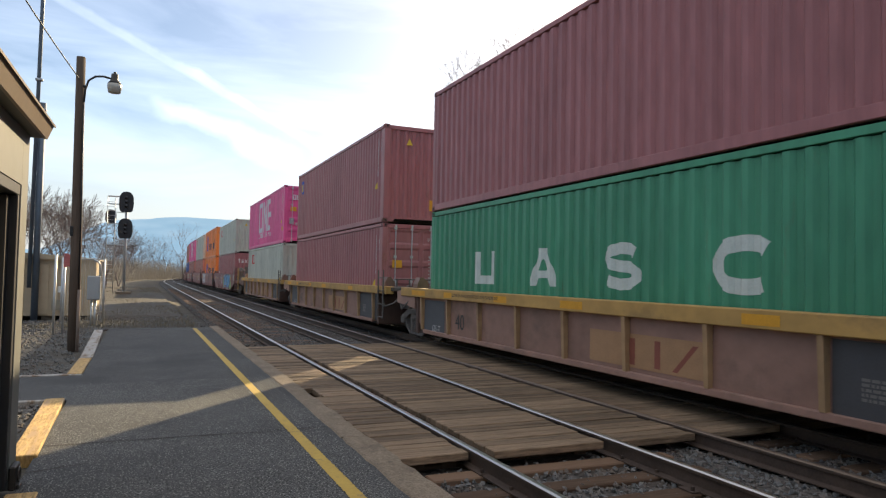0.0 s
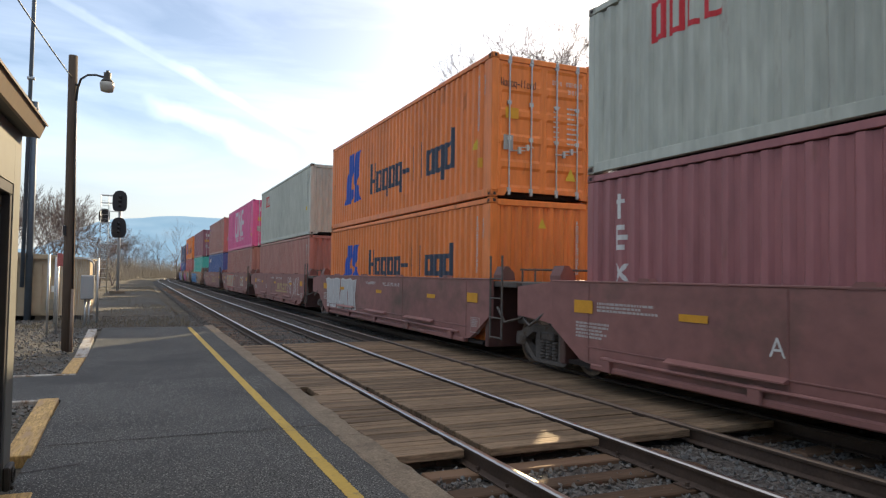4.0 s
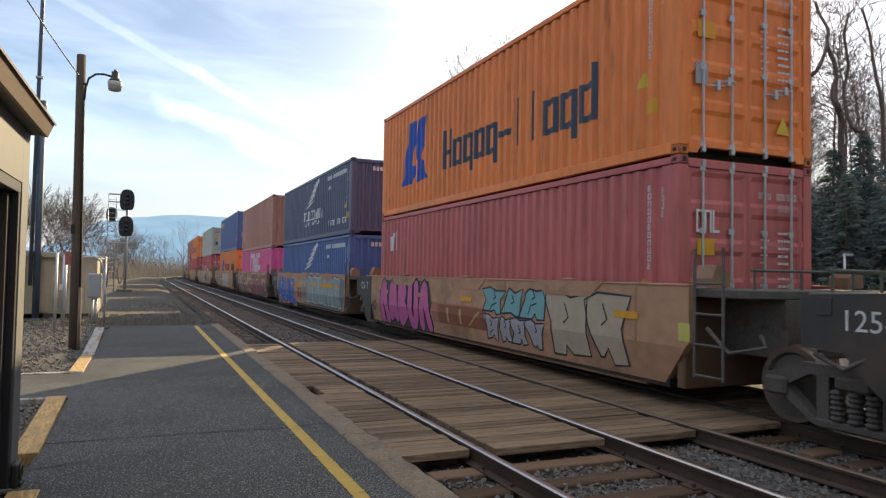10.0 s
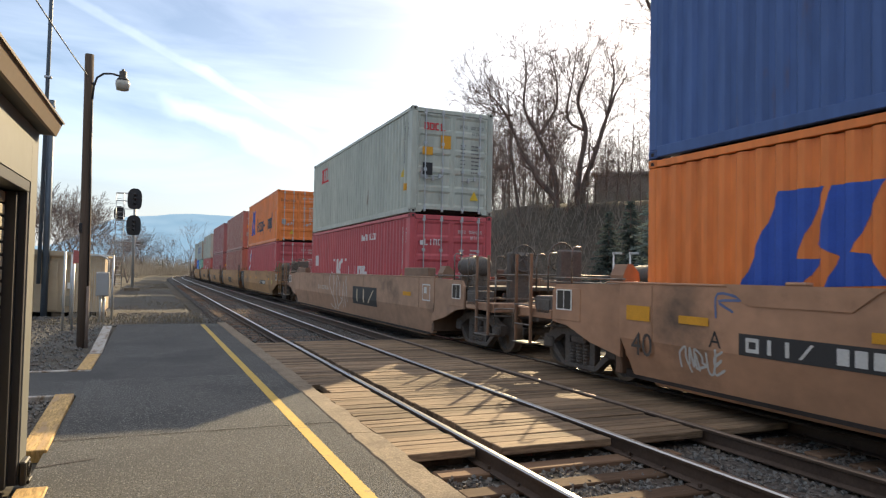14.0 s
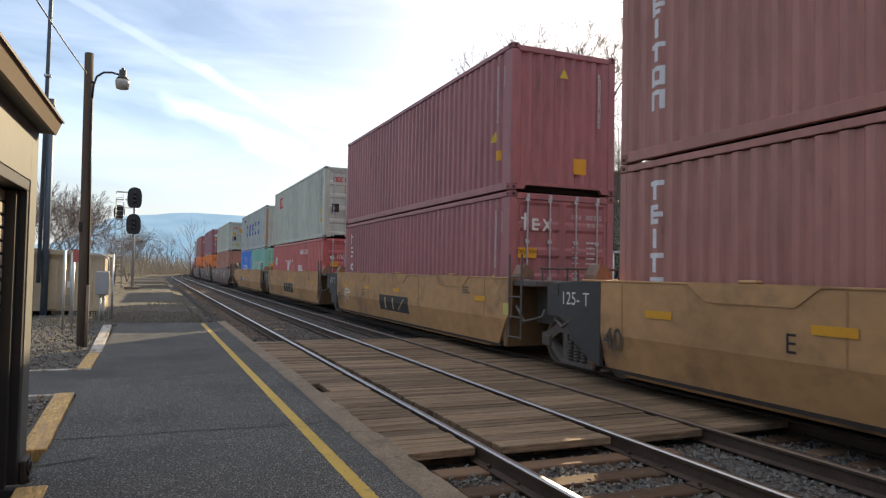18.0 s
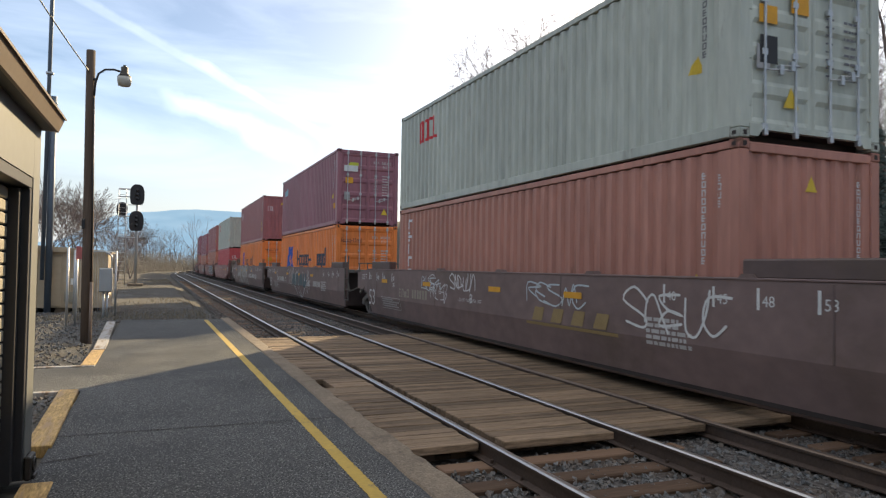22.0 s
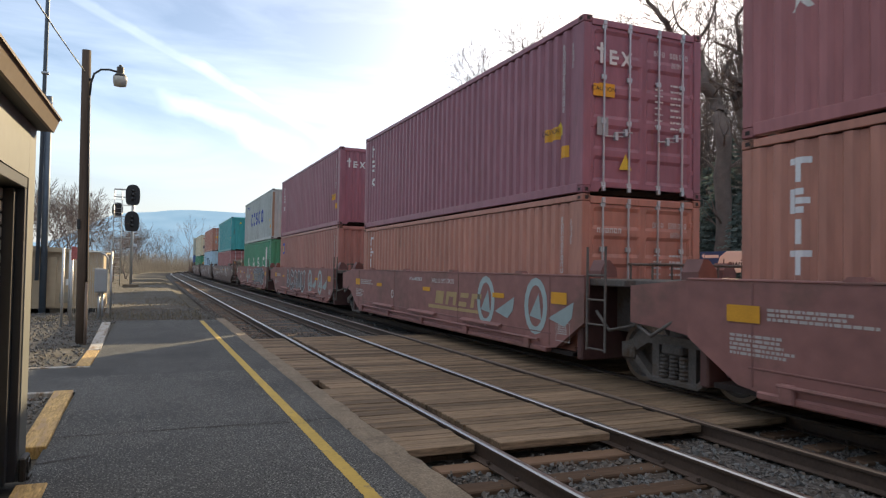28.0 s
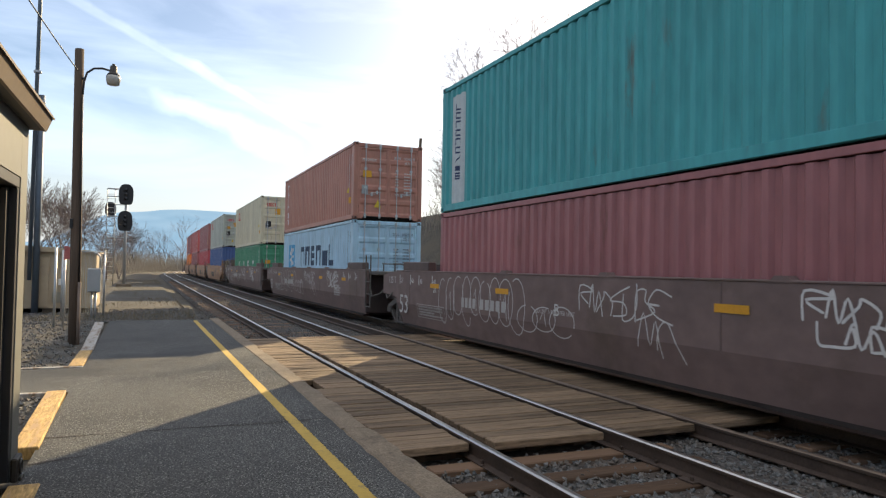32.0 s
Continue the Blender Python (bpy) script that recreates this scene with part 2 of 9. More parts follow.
M["asphalt"] = material("worn_asphalt", (0.080, 0.080, 0.078), 0.92, 0, 0.7, 0.22, 0.022, 85, world_space=True, stain=(0.062, 0.062, 0.062), stain_at=(0.48, 0.64), stain_scale=0.6, spec=0.2, speck=(60, 0.95))
M["grit"] = material("asphalt_grit", (0.27, 0.265, 0.25), 0.9, 0, 200, 0.5, world_space=True)
M["concrete"] = material("edge_concrete", (0.185, 0.146, 0.105), 0.9, 0, 1.6, 0.3, 0.006, 45, world_space=True, speck=(60, 0.3), stain=(0.11, 0.085, 0.062), stain_at=(0.55, 0.72), stain_scale=2.4, spec=0.25)
M["yellow"] = material("worn_yellow_line", (0.42, 0.28, 0.05), 0.75, 0, 3, 0.2, 0.002, 90, world_space=True, stain=(0.15, 0.12, 0.07), stain_at=(0.58, 0.68), stain_scale=9)
M["yellow_board"] = material("peeling_yellow_board", (0.42, 0.27, 0.10), 0.8, 0, 3, 0.25, 0.003, 30, stretch=(2.5, 0.4, 1), stain=(0.36, 0.24, 0.13), stain_at=(0.5, 0.6), stain_scale=4, speck=(16, 0.35))
M["white_board"] = material("peeling_white_board", (0.34, 0.32, 0.29), 0.85, 0, 3, 0.25, 0.003, 30, stretch=(2.5, 0.4, 1), stain=(0.18, 0.13, 0.09), stain_at=(0.5, 0.62), stain_scale=4)
M["ballast"] = material("ballast", (0.075, 0.068, 0.062), 0.95, 0, 1.2, 0.35, 0.05, 14, world_space=True, speck=(16, 0.6), stain=(0.07, 0.055, 0.045), stain_at=(0.5, 0.65), stain_scale=0.8, spec=0.2)
M["stone"] = material("ballast_stone", (0.165, 0.168, 0.165), 0.9, 0, 8, 0.55, 0.002, 60, world_space=True, spec=0.25, tint=(0.14, 0.115, 0.095))
M["ground"] = material("winter_ground", (0.074, 0.066, 0.054), 0.95, 0, 0.18, 0.3, 0.05, 6, world_space=True, speck=(5, 0.4), stain=(0.095, 0.082, 0.062), stain_at=(0.52, 0.66), stain_scale=0.18, spec=0.15)
M["gravel"] = material("grey_gravel", (0.085, 0.08, 0.072), 0.95, 0, 1.5, 0.3, 0.03, 22, world_space=True, speck=(18, 0.6), stain=(0.075, 0.066, 0.052), stain_at=(0.48, 0.62), stain_scale=0.9, spec=0.15)
M["beige_wall"] = material("beige_painted_metal", (0.128, 0.129, 0.118), 0.6, 0, 1.2, 0.08, world_space=True)
M["brown_trim"] = material("brown_painted_trim", (0.17, 0.128, 0.09), 0.5, 0, 2, 0.12, world_space=True)
M["dark_trim"] = material("dark_bronze_trim", (0.035, 0.03, 0.024), 0.5, 0.1, 2, 0.2, world_space=True)
M["cream_slat"] = material("cream_slat", (0.27, 0.24, 0.18), 0.6, 0, 2, 0.1)
M["pole"] = material("weathered_pole_timber", (0.10, 0.073, 0.055), 0.9, 0, 1.5, 0.35, 0.006, 10, stretch=(3, 3, 0.15), spec=0.2)
M["olive_trim"] = material("olive_brown_trim", (0.15, 0.12, 0.08), 0.55, 0, 2, 0.15, world_space=True)
M["black"] = material("black_painted_metal", (0.02, 0.02, 0.022), 0.5, 0, 3, 0.2)
M["grey_metal"] = material("grey_painted_metal", (0.34, 0.35, 0.35), 0.5, 0.2, 3, 0.15)
M["mast_metal"] = material("blue_grey_mast_steel", (0.10, 0.125, 0.155), 0.55, 0.3, 3, 0.2)
M["shed"] = material("tan_metal_shed", (0.42, 0.33, 0.22), 0.6, 0, 0.6, 0.1, world_space=True)
M["bark"] = material("grey_brown_bark", (0.16, 0.128, 0.112), 0.95, 0, 3, 0.3, 0.01, 12, spec=0.1)
M["twig"] = material("bare_twigs", (0.19, 0.155, 0.14), 0.95, 0, 1, 0.3, spec=0.1)
M["needles"] = material("spruce_needles", (0.135, 0.168, 0.155), 1.0, 0, 0.8, 0.35, spec=0.0, by_object=True, thin=0.45)
M["brush"] = material("winter_brush", (0.225, 0.202, 0.172), 0.95, 0, 0.2, 0.35, spec=0.1, world_space=True)
M["sign_white"] = material("sign_face", (0.75, 0.73, 0.68), 0.5, 0, 4, 0.05)
M["sign_blue"] = material("sign_blue", (0.02, 0.07, 0.2), 0.5, 0, 4, 0.05)
M["lens"] = material("lamp_glass", (0.40, 0.385, 0.34), 0.3, 0, 6, 0.2)
M["far_wall"] = material("concrete_retaining_wall", (0.30, 0.28, 0.25), 0.9, 0, 0.4, 0.2, world_space=True)
M["pipe"] = material("dull_rusty_pipe", (0.20, 0.15, 0.12), 0.8, 0.1, 5, 0.35, 0.002, 40)
M["dark_band"] = material("dark_underside", (0.03, 0.022, 0.02), 0.8, 0, 2, 0.3)


def haze_material():
    """The ridge far off, a plain backdrop: the blue haze of distance is in its glow colour."""
    m = bpy.data.materials.new("distant_ridge")
    m.use_nodes = True
    nt = m.node_tree
    b = nt.nodes["Principled BSDF"]
    b.inputs["Roughness"].default_value = 1.0
    b.inputs["Specular IOR Level"].default_value = 0
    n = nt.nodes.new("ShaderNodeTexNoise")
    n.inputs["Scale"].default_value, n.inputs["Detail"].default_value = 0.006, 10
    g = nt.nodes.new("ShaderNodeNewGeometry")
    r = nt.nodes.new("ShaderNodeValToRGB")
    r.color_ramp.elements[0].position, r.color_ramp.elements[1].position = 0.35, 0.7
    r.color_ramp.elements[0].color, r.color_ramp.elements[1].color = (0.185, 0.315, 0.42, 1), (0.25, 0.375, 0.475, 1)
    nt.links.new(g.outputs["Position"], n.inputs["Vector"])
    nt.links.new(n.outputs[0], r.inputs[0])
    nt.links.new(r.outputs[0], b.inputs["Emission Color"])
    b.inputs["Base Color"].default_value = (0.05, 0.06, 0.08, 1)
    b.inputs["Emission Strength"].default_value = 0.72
    return m


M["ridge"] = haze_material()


# ---- mesh tools ----
class Build:
    """Collects vertices and faces of one mesh."""

    def __init__(self):
        self.v, self.f, self.mi = [], [], []

    def add(self, verts, faces, mi=0):
        n = len(self.v)
        self.v += [tuple(q) for q in verts]
        self.f += [tuple(n + i for i in q) for q in faces]
        self.mi += [mi] * len(faces)
        return self

    def box(self, x0, x1, y0, y1, z0, z1, c=0.0, mi=0):
        if c <= 0:
            v = [(x, y, z) for x in (x0, x1) for y in (y0, y1) for z in (z0, z1)]
            return self.add(v, [(0, 1, 3, 2), (4, 6, 7, 5), (0, 4, 5, 1), (2, 3, 7, 6), (0, 2, 6, 4), (1, 5, 7, 3)], mi)
        lo, hi = (x0, y0, z0), (x1, y1, z1)
        idx, v = {}, []
        for sx in (0, 1):
            for sy in (0, 1):
                for sz in (0, 1):
                    s = (sx, sy, sz)
                    for a in range(3):
                        q = []
                        for k in range(3):
                            e = hi[k] if s[k] else lo[k]
                            q.append(e if k == a else e + (-c if s[k] else c))
                        idx[(s, a)] = len(v)
                        v.append(q)
        f = []
        for a in range(3):
            b, d = [k for k in range(3) if k != a]
            for e in (0, 1):
                ring = []
                for sb, sd in ((0, 0), (1, 0), (1, 1), (0, 1)):
                    s = [0, 0, 0]
                    s[a], s[b], s[d] = e, sb, sd
                    ring.append(idx[(tuple(s), a)])
                f.append(ring)
        for a in range(3):
            b, d = [k for k in range(3) if k != a]
            for sb in (0, 1):
                for sd in (0, 1):
                    s0, s1 = [0, 0, 0], [0, 0, 0]
                    s0[b] = s1[b] = sb
                    s0[d] = s1[d] = sd
                    s1[a] = 1
                    f.append((idx[(tuple(s0), b)], idx[(tuple(s1), b)], idx[(tuple(s1), d)], idx[(tuple(s0), d)]))
        for s in itertools_product():
            f.append((idx[(s, 0)], idx[(s, 1)], idx[(s, 2)]))
        return self.add(v, f, mi)

    def prism(self, outline, x0, x1, axis=0, mi=0):
        """An outline in two coordinates, drawn out along the third."""
        def put(q, e):
            return (e, q[0], q[1]) if axis == 0 else ((q[0], e, q[1]) if axis == 1 else (q[0], q[1], e))
        n = len(outline)
        v = [put(q, x0) for q in outline] + [put(q, x1) for q in outline]
        f = [tuple(range(n)), tuple(range(2 * n - 1, n - 1, -1))] + [(i, (i + 1) % n, n + (i + 1) % n, n + i) for i in range(n)]
        return self.add(v, f, mi)

    def tube(self, pts, radii, sides=8, mi=0, caps=True):
        """A round bar along a line of points."""
        pts = [Vector(p) for p in pts]
        if not isinstance(radii, (list, tuple)):
            radii = [radii] * len(pts)
        rings = []
        v = []
        for i, p in enumerate(pts):
            d = (pts[min(i + 1, len(pts) - 1)] - pts[max(i - 1, 0)])
            d = d.normalized() if d.length > 1e-9 else Vector((0, 0, 1))
            a = d.orthogonal().normalized() if i == 0 else (rings[-1] - d * rings[-1].dot(d)).normalized()
            rings.append(a)
            b = d.cross(a)
            for k in range(sides):
                w = 2 * math.pi * k / sides
                v.append(p + (a * math.cos(w) + b * math.sin(w)) * radii[i])
        f = []
        for i in range(len(pts) - 1):
            for k in range(sides):
                f.append((i * sides + k, i * sides + (k + 1) % sides, (i + 1) * sides + (k + 1) % sides, (i + 1) * sides + k))
        if caps:
            f.append(tuple(range(sides - 1, -1, -1)))
            f.append(tuple((len(pts) - 1) * sides + k for k in range(sides)))
        return self.add(v, f, mi)

    def mesh(self, name, mats, smooth=False):
        me = bpy.data.meshes.new(name)
        me.from_pydata(self.v, [], self.f)
        for m in (mats if isinstance(mats, (list, tuple)) else [mats]):
            me.materials.append(m)
        if any(self.mi):
            me.polygons.foreach_set("material_index", self.mi)
        bm = bmesh.new()
        bm.from_mesh(me)
        bmesh.ops.recalc_face_normals(bm, faces=bm.faces)
        bm.to_mesh(me)
        bm.free()
        if smooth:
            me.polygons.foreach_set("use_smooth", [True] * len(me.polygons))
        me.update()
        return me


def itertools_product():
    return [(a, b, c) for a in (0, 1) for b in (0, 1) for c in (0, 1)]


def part(name, data, parent, label="", at=None, color=None):
    """One mesh as a part of a thing or of a part."""
    ob = new(name, data)
    ob.parent = parent
    if at is not None:
        ob.matrix_basis = at
    if color is not None:
        ob.color = (*color, 1)
    if label:
        ob["label"] = label
    return ob


def thing(name, data, label, category, group="", kind="", at=None, color=None):
    ob = tagged(new(name, data), label, category, group, kind)
    if at is not None:
        ob.matrix_basis = at
    if color is not None:
        ob.color = (*color, 1)
    return ob


CACHE = {}


def once(key, make):
    if key not in CACHE:
        CACHE[key] = make()
    return CACHE[key]

# ---- the line of the track ----
ANG, CURVE_FROM, CURVE_RATE, CURVE_MAX = 0.0022, 99.0, 1.0e-4, 0.0028
NEAR_C, MID_X, MAIN_C, HALF_GAUGE = 3.632, 5.52, 7.553, 0.7525


def make_path():
    """Centre line of the main track from -560 m to 700 m: place and heading every metre."""
    pts = {}
    for s in range(-560, 96):
        pts[s] = (MAIN_C + ANG * (s - 10), float(s), ANG)
    x, y, h = pts[95]
    for s in range(96, 701):
        k = min(CURVE_MAX, max(0.0, CURVE_RATE * (s - CURVE_FROM)))
        h += k
        x, y = x + math.sin(h), y + math.cos(h)
        pts[s] = (x, y, h)
    return pts


PATH = make_path()


def on_track(s, side=0.0, z=0.0):
    """A place at s metres along the main track, side metres to its right."""
    a = math.floor(s)
    u = s - a
    (x0, y0, h0), (x1, y1, h1) = PATH[a], PATH[a + 1]
    h = h0 + (h1 - h0) * u
    return Vector((x0 + (x1 - x0) * u + math.cos(h) * side, y0 + (y1 - y0) * u - math.sin(h) * side, z)), h


def sweep(outline, s_list, side, mi=None, close=True):
    """An outline (across, up) carried along the track."""
    b = Build()
    n = len(outline)
    for s in s_list:
        for a, z in outline:
            b.v.append(tuple(on_track(s, side + a, z)[0]))
    for i in range(len(s_list) - 1):
        for k in range(n if close else n - 1):
            b.f.append((i * n + k, i * n + (k + 1) % n, (i + 1) * n + (k + 1) % n, (i + 1) * n + k))
            b.mi.append(mi[k] if mi else 0)
    return b


STATIONS = [-60, -20, 0, 20, 40, 60, 80, 95] + list(range(99, 421, 5))
RAIL_OUT = [(-0.07, -0.168), (-0.07, -0.157), (-0.012, -0.14), (-0.009, -0.045), (-0.036, -0.034), (-0.036, -0.012), (-0.020, 0.0),
            (0.020, 0.0), (0.036, -0.012), (0.036, -0.034), (0.009, -0.045), (0.012, -0.14), (0.07, -0.157), (0.07, -0.168)]
RAIL_MI = [0, 0, 0, 0, 0, 1, 1, 1, 0, 0, 0, 0, 0, 0]
for side, head, lab in ((NEAR_C - HALF_GAUGE - MAIN_C, "railhead", "steel rail with a polished head and rusty web"),
                        (NEAR_C + HALF_GAUGE - MAIN_C, "railhead", "steel rail with a polished head and rusty web"),
                        (MID_X - MAIN_C, "railhead_dull", "dull rusty rail lying between the two tracks"),
                        (-HALF_GAUGE, "railhead", "steel rail under the freight train"), (HALF_GAUGE, "railhead", "steel rail under the freight train")):
    thing("rail", sweep(RAIL_OUT, STATIONS, side, RAIL_MI).mesh("rail", [M["rail"], M[head]]), lab, "rail", "rails of the line", "structure")


# ---- ground ----
def smooth(a, b, x):
    u = min(1.0, max(0.0, (x - a) / (b - a)))
    return u * u * (3 - 2 * u)


def land(x, y):
    """Height of the open ground."""
    z = -0.32 + 0.24 * (1 - smooth(1.2, 2.0, x)) * (1 - 0.3 * smooth(30, 90, y)) + 0.2 * smooth(11.5, 14, x)
    nearer = smooth(36, 56, y)
    hill = 8.2 * smooth(27 - 9 * nearer, 46 - 14 * nearer, x) * smooth(-60, -20, y) * (1 - smooth(115, 200, y)) + 5 * smooth(46, 120, x) * smooth(-60, -20, y) * (1 - smooth(115, 200, y))
    far = math.hypot(x, y)
    bumps = 0.05 * noise.noise((x * 0.35, y * 0.35, 0)) + 0.5 * smooth(20, 60, x) * noise.noise((x * 0.09, y * 0.09, 3))
    if 1.2 < x < 12 and -40 < y < 100:
        bumps = 0
    return z + hill + bumps * (1 - smooth(300, 900, far))


def build_ground():
    xs = [-4000, -2000, -900, -400, -200, -120, -80, -50, -35, -25, -18, -13] + [-10 + 0.8 * i for i in range(15)] + [1.9, 2.1, 3, 6, 9, 11, 12, 13, 14, 16, 18, 20, 22, 24]
    xs += list(range(26, 60, 2)) + [64, 70, 80, 95, 120, 160, 220, 320, 500, 900, 2000, 4000]
    ys = [-4000, -1500, -500, -200, -100, -60, -40, -20, -10, -5] + list(range(0, 60, 2)) + list(range(60, 200, 6)) + [210, 230, 260, 300, 360, 450, 600, 900, 1500, 2500, 5000]
    b = Build()
    for y in ys:
        for x in xs:
            b.v.append((x, y, land(x, y)))
    n = len(xs)
    for j in range(len(ys) - 1):
        for i in range(n - 1):
            b.f.append((j * n + i, j * n + i + 1, (j + 1) * n + i + 1, (j + 1) * n + i))
            b.mi.append(0)
    thing("ground", b.mesh("ground", M["ground"], True), "bare winter ground of dirt and dry grass", "ground", kind="structure")


build_ground()
# ballast bed of all the tracks, with a sloping far shoulder
bed = sweep([(2.13 - MAIN_C, -0.5), (2.13 - MAIN_C, -0.215), (NEAR_C - MAIN_C + 1.9, -0.20), (-1.6, -0.20), (1.8, -0.20), (3.0, -0.42)], STATIONS, 0, None, False)
thing("ballast_bed", bed.mesh("ballast_bed", M["ballast"], True), "dark grey crushed-stone ballast round the sleepers", "ballast", kind="structure")


def build_stones():
    """Loose crushed stone where the bed lies open in front of the crossing."""
    rng = random.Random(3)
    b = Build()
    for n in range(28000):
        r = rng.uniform(0.014, 0.036)
        z = -0.205 + rng.uniform(-0.01, 0.02)
        if n < 11000:
            x, y = rng.uniform(2.14, 8.8), rng.uniform(0.6, 5.75)
        elif n < 19000:
            x, y = rng.uniform(2.14, 9.4), 15.7 + 24 * rng.random() ** 1.4
        elif n < 23500:
            x, y, z = rng.uniform(-5, -1.06), rng.uniform(11.9, 25), -0.035 + rng.uniform(-0.01, 0.015)
        elif n < 24200:
            x, y, z = rng.uniform(-2, -1.06), rng.uniform(6.2, 9.4), -0.035 + rng.uniform(-0.01, 0.015)
        else:
            x, y, z = rng.uniform(-1.0, 1.9), 21 + 12 * rng.random() ** 1.5, -0.04 + rng.uniform(-0.01, 0.015)
            if y > 27:
                z = land(x, y)
        o = []
        for d in ((1, 0, 0), (-1, 0, 0), (0, 1, 0), (0, -1, 0), (0, 0, 1), (0, 0, -1)):
            k = r * rng.uniform(0.6, 1.2)
            o.append(Vector(d) * k + Vector((rng.uniform(-1, 1), rng.uniform(-1, 1), rng.uniform(-1, 1))) * r * 0.35)
        q = Euler((rng.uniform(0, 6), rng.uniform(0, 6), 0)).to_matrix()
        c = Vector((x, y, z))
        b.add([c + q @ p for p in o], [(0, 2, 4), (2, 1, 4), (1, 3, 4), (3, 0, 4), (2, 0, 5), (1, 2, 5), (3, 1, 5), (0, 3, 5)])
    thing("ballast_stones", b.mesh("ballast_stones", M["stone"]), "loose grey crushed stones of the track bed", "stones", kind="stuff")


build_stones()

# sleepers
tie_mesh = Build().box(-1.3, 1.3, -0.11, 0.11, -0.33, -0.165, 0.012).mesh("sleeper", M["tie"])
plate_mesh = Build().box(-0.10, 0.10, -0.09, 0.09, -0.166, -0.15, 0.004).box(-0.075, -0.05, -0.06, -0.03, -0.15, -0.115, 0.004).box(0.05, 0.075, 0.03, 0.06, -0.15, -0.115, 0.004).mesh("tie_plate", M["rail"])
rng = random.Random(5)
for centre, lab in ((NEAR_C, "near track"), (MAIN_C, "main track")):
    for i in range(-4, 150):
        y = 0.35 + 0.52 * i
        if 6.2 < y < 15.2:
            continue
        t = thing("sleeper", tie_mesh, "weathered split wooden sleeper bedded in ballast", "sleeper", "sleepers of the " + lab, at=pose(centre + rng.uniform(-0.04, 0.04) + ANG * (y - 10), y + rng.uniform(-0.03, 0.03), rng.uniform(-0.012, 0.004) - (0.036 if y > 15 else 0.0), 0, 0, rng.uniform(-1.2, 1.2)))
        if y < 12:
            for sx in (-HALF_GAUGE, HALF_GAUGE):
                part("tie_plate", plate_mesh, t, "rusty tie plate with spikes", pose(sx, 0, 0))

# ---- platform ----
plat = Build()
plat.box(-0.78, 1.90, -9, 7.11, -0.5, 0.0).box(-0.78, 1.90, 7.125, 20.9, -0.5, 0.0)
plat.box(-7.0, -0.78, 9.55, 11.72, -0.5, -0.004)
thing("pavement", plat.mesh("pavement", M["asphalt"]), "dark worn asphalt station platform", "platform", kind="structure")


def build_grit():
    """Pale stone chips worn free in the asphalt near the viewer."""
    rng = random.Random(8)
    b = Build()
    for _ in range(26000):
        y = 2.8 + 8 * rng.random() ** 1.5
        x = rng.uniform(-0.75, 1.78)
        r = rng.uniform(0.0025, 0.0075)
        a = rng.uniform(0, 6.3)
        b.add([(x + r * math.cos(a + k * 1.57), y + r * math.sin(a + k * 1.57), 0.0012) for k in range(4)] + [(x, y, 0.0035)], [(0, 1, 4), (1, 2, 4), (2, 3, 4), (3, 0, 4)])
    thing("asphalt_chips", b.mesh("asphalt_chips", M["grit"]), "pale stone chips in the asphalt surface", "chips", kind="stuff")


build_grit()


def ragged_strip(x_mid, half, y0, y1, z, step, wob, seed):
    rng = random.Random(seed)
    b = Build()
    n = int((y1 - y0) / step)
    for i in range(n + 1):
        y = y0 + (y1 - y0) * i / n
        c = x_mid(y)
        b.v += [(c - half - rng.uniform(0, wob), y, z), (c + half + rng.uniform(0, wob), y, z)]
    for i in range(n):
        b.f.append((2 * i, 2 * i + 1, 2 * i + 3, 2 * i + 2))
        b.mi.append(0)
    return b


line = ragged_strip(lambda y: 1.455 - 0.0035 * (y - 7), 0.05, -4, 20.6, 0.0045, 0.022, 0.010, 2)
thing("yellow_line", line.mesh("yellow_line", M["yellow"]), "worn yellow safety line painted along the platform", "painted line", kind="structure")


def crack(points, width, z, seed):
    rng = random.Random(seed)
    b = Build()
    for i, (x, y) in enumerate(points):
        w = width * rng.uniform(0.5, 1.3)
        b.v += [(x, y - w, z), (x, y + w, z)]
    for i in range(len(points) - 1):
        b.f.append((2 * i, 2 * i + 1, 2 * i + 3, 2 * i + 2))
        b.mi.append(0)
    return b


rng = random.Random(4)
for y_at, x0, x1, w, sl in ((7.12, -0.78, 1.80, 0.010, 0.0), (6.22, -0.78, -0.34, 0.017, 0.5), (11.75, -0.7, 1.3, 0.005, 0.02), (5.9, 1.5, 1.8, 0.004, 0.1)):
    pts, x = [], x0
    yy = y_at
    while x < x1:
        pts.append((x, yy + sl * (x - x0)))
        x += rng.uniform(0.03, 0.08)
        yy += rng.uniform(-0.014, 0.014)
    thing("pavement_crack", crack(pts, w, 0.0045, int(y_at * 10)).mesh("pavement_crack", M["dark_band"]), "dark crack across the asphalt platform", "crack", "cracks in the platform", "structure")

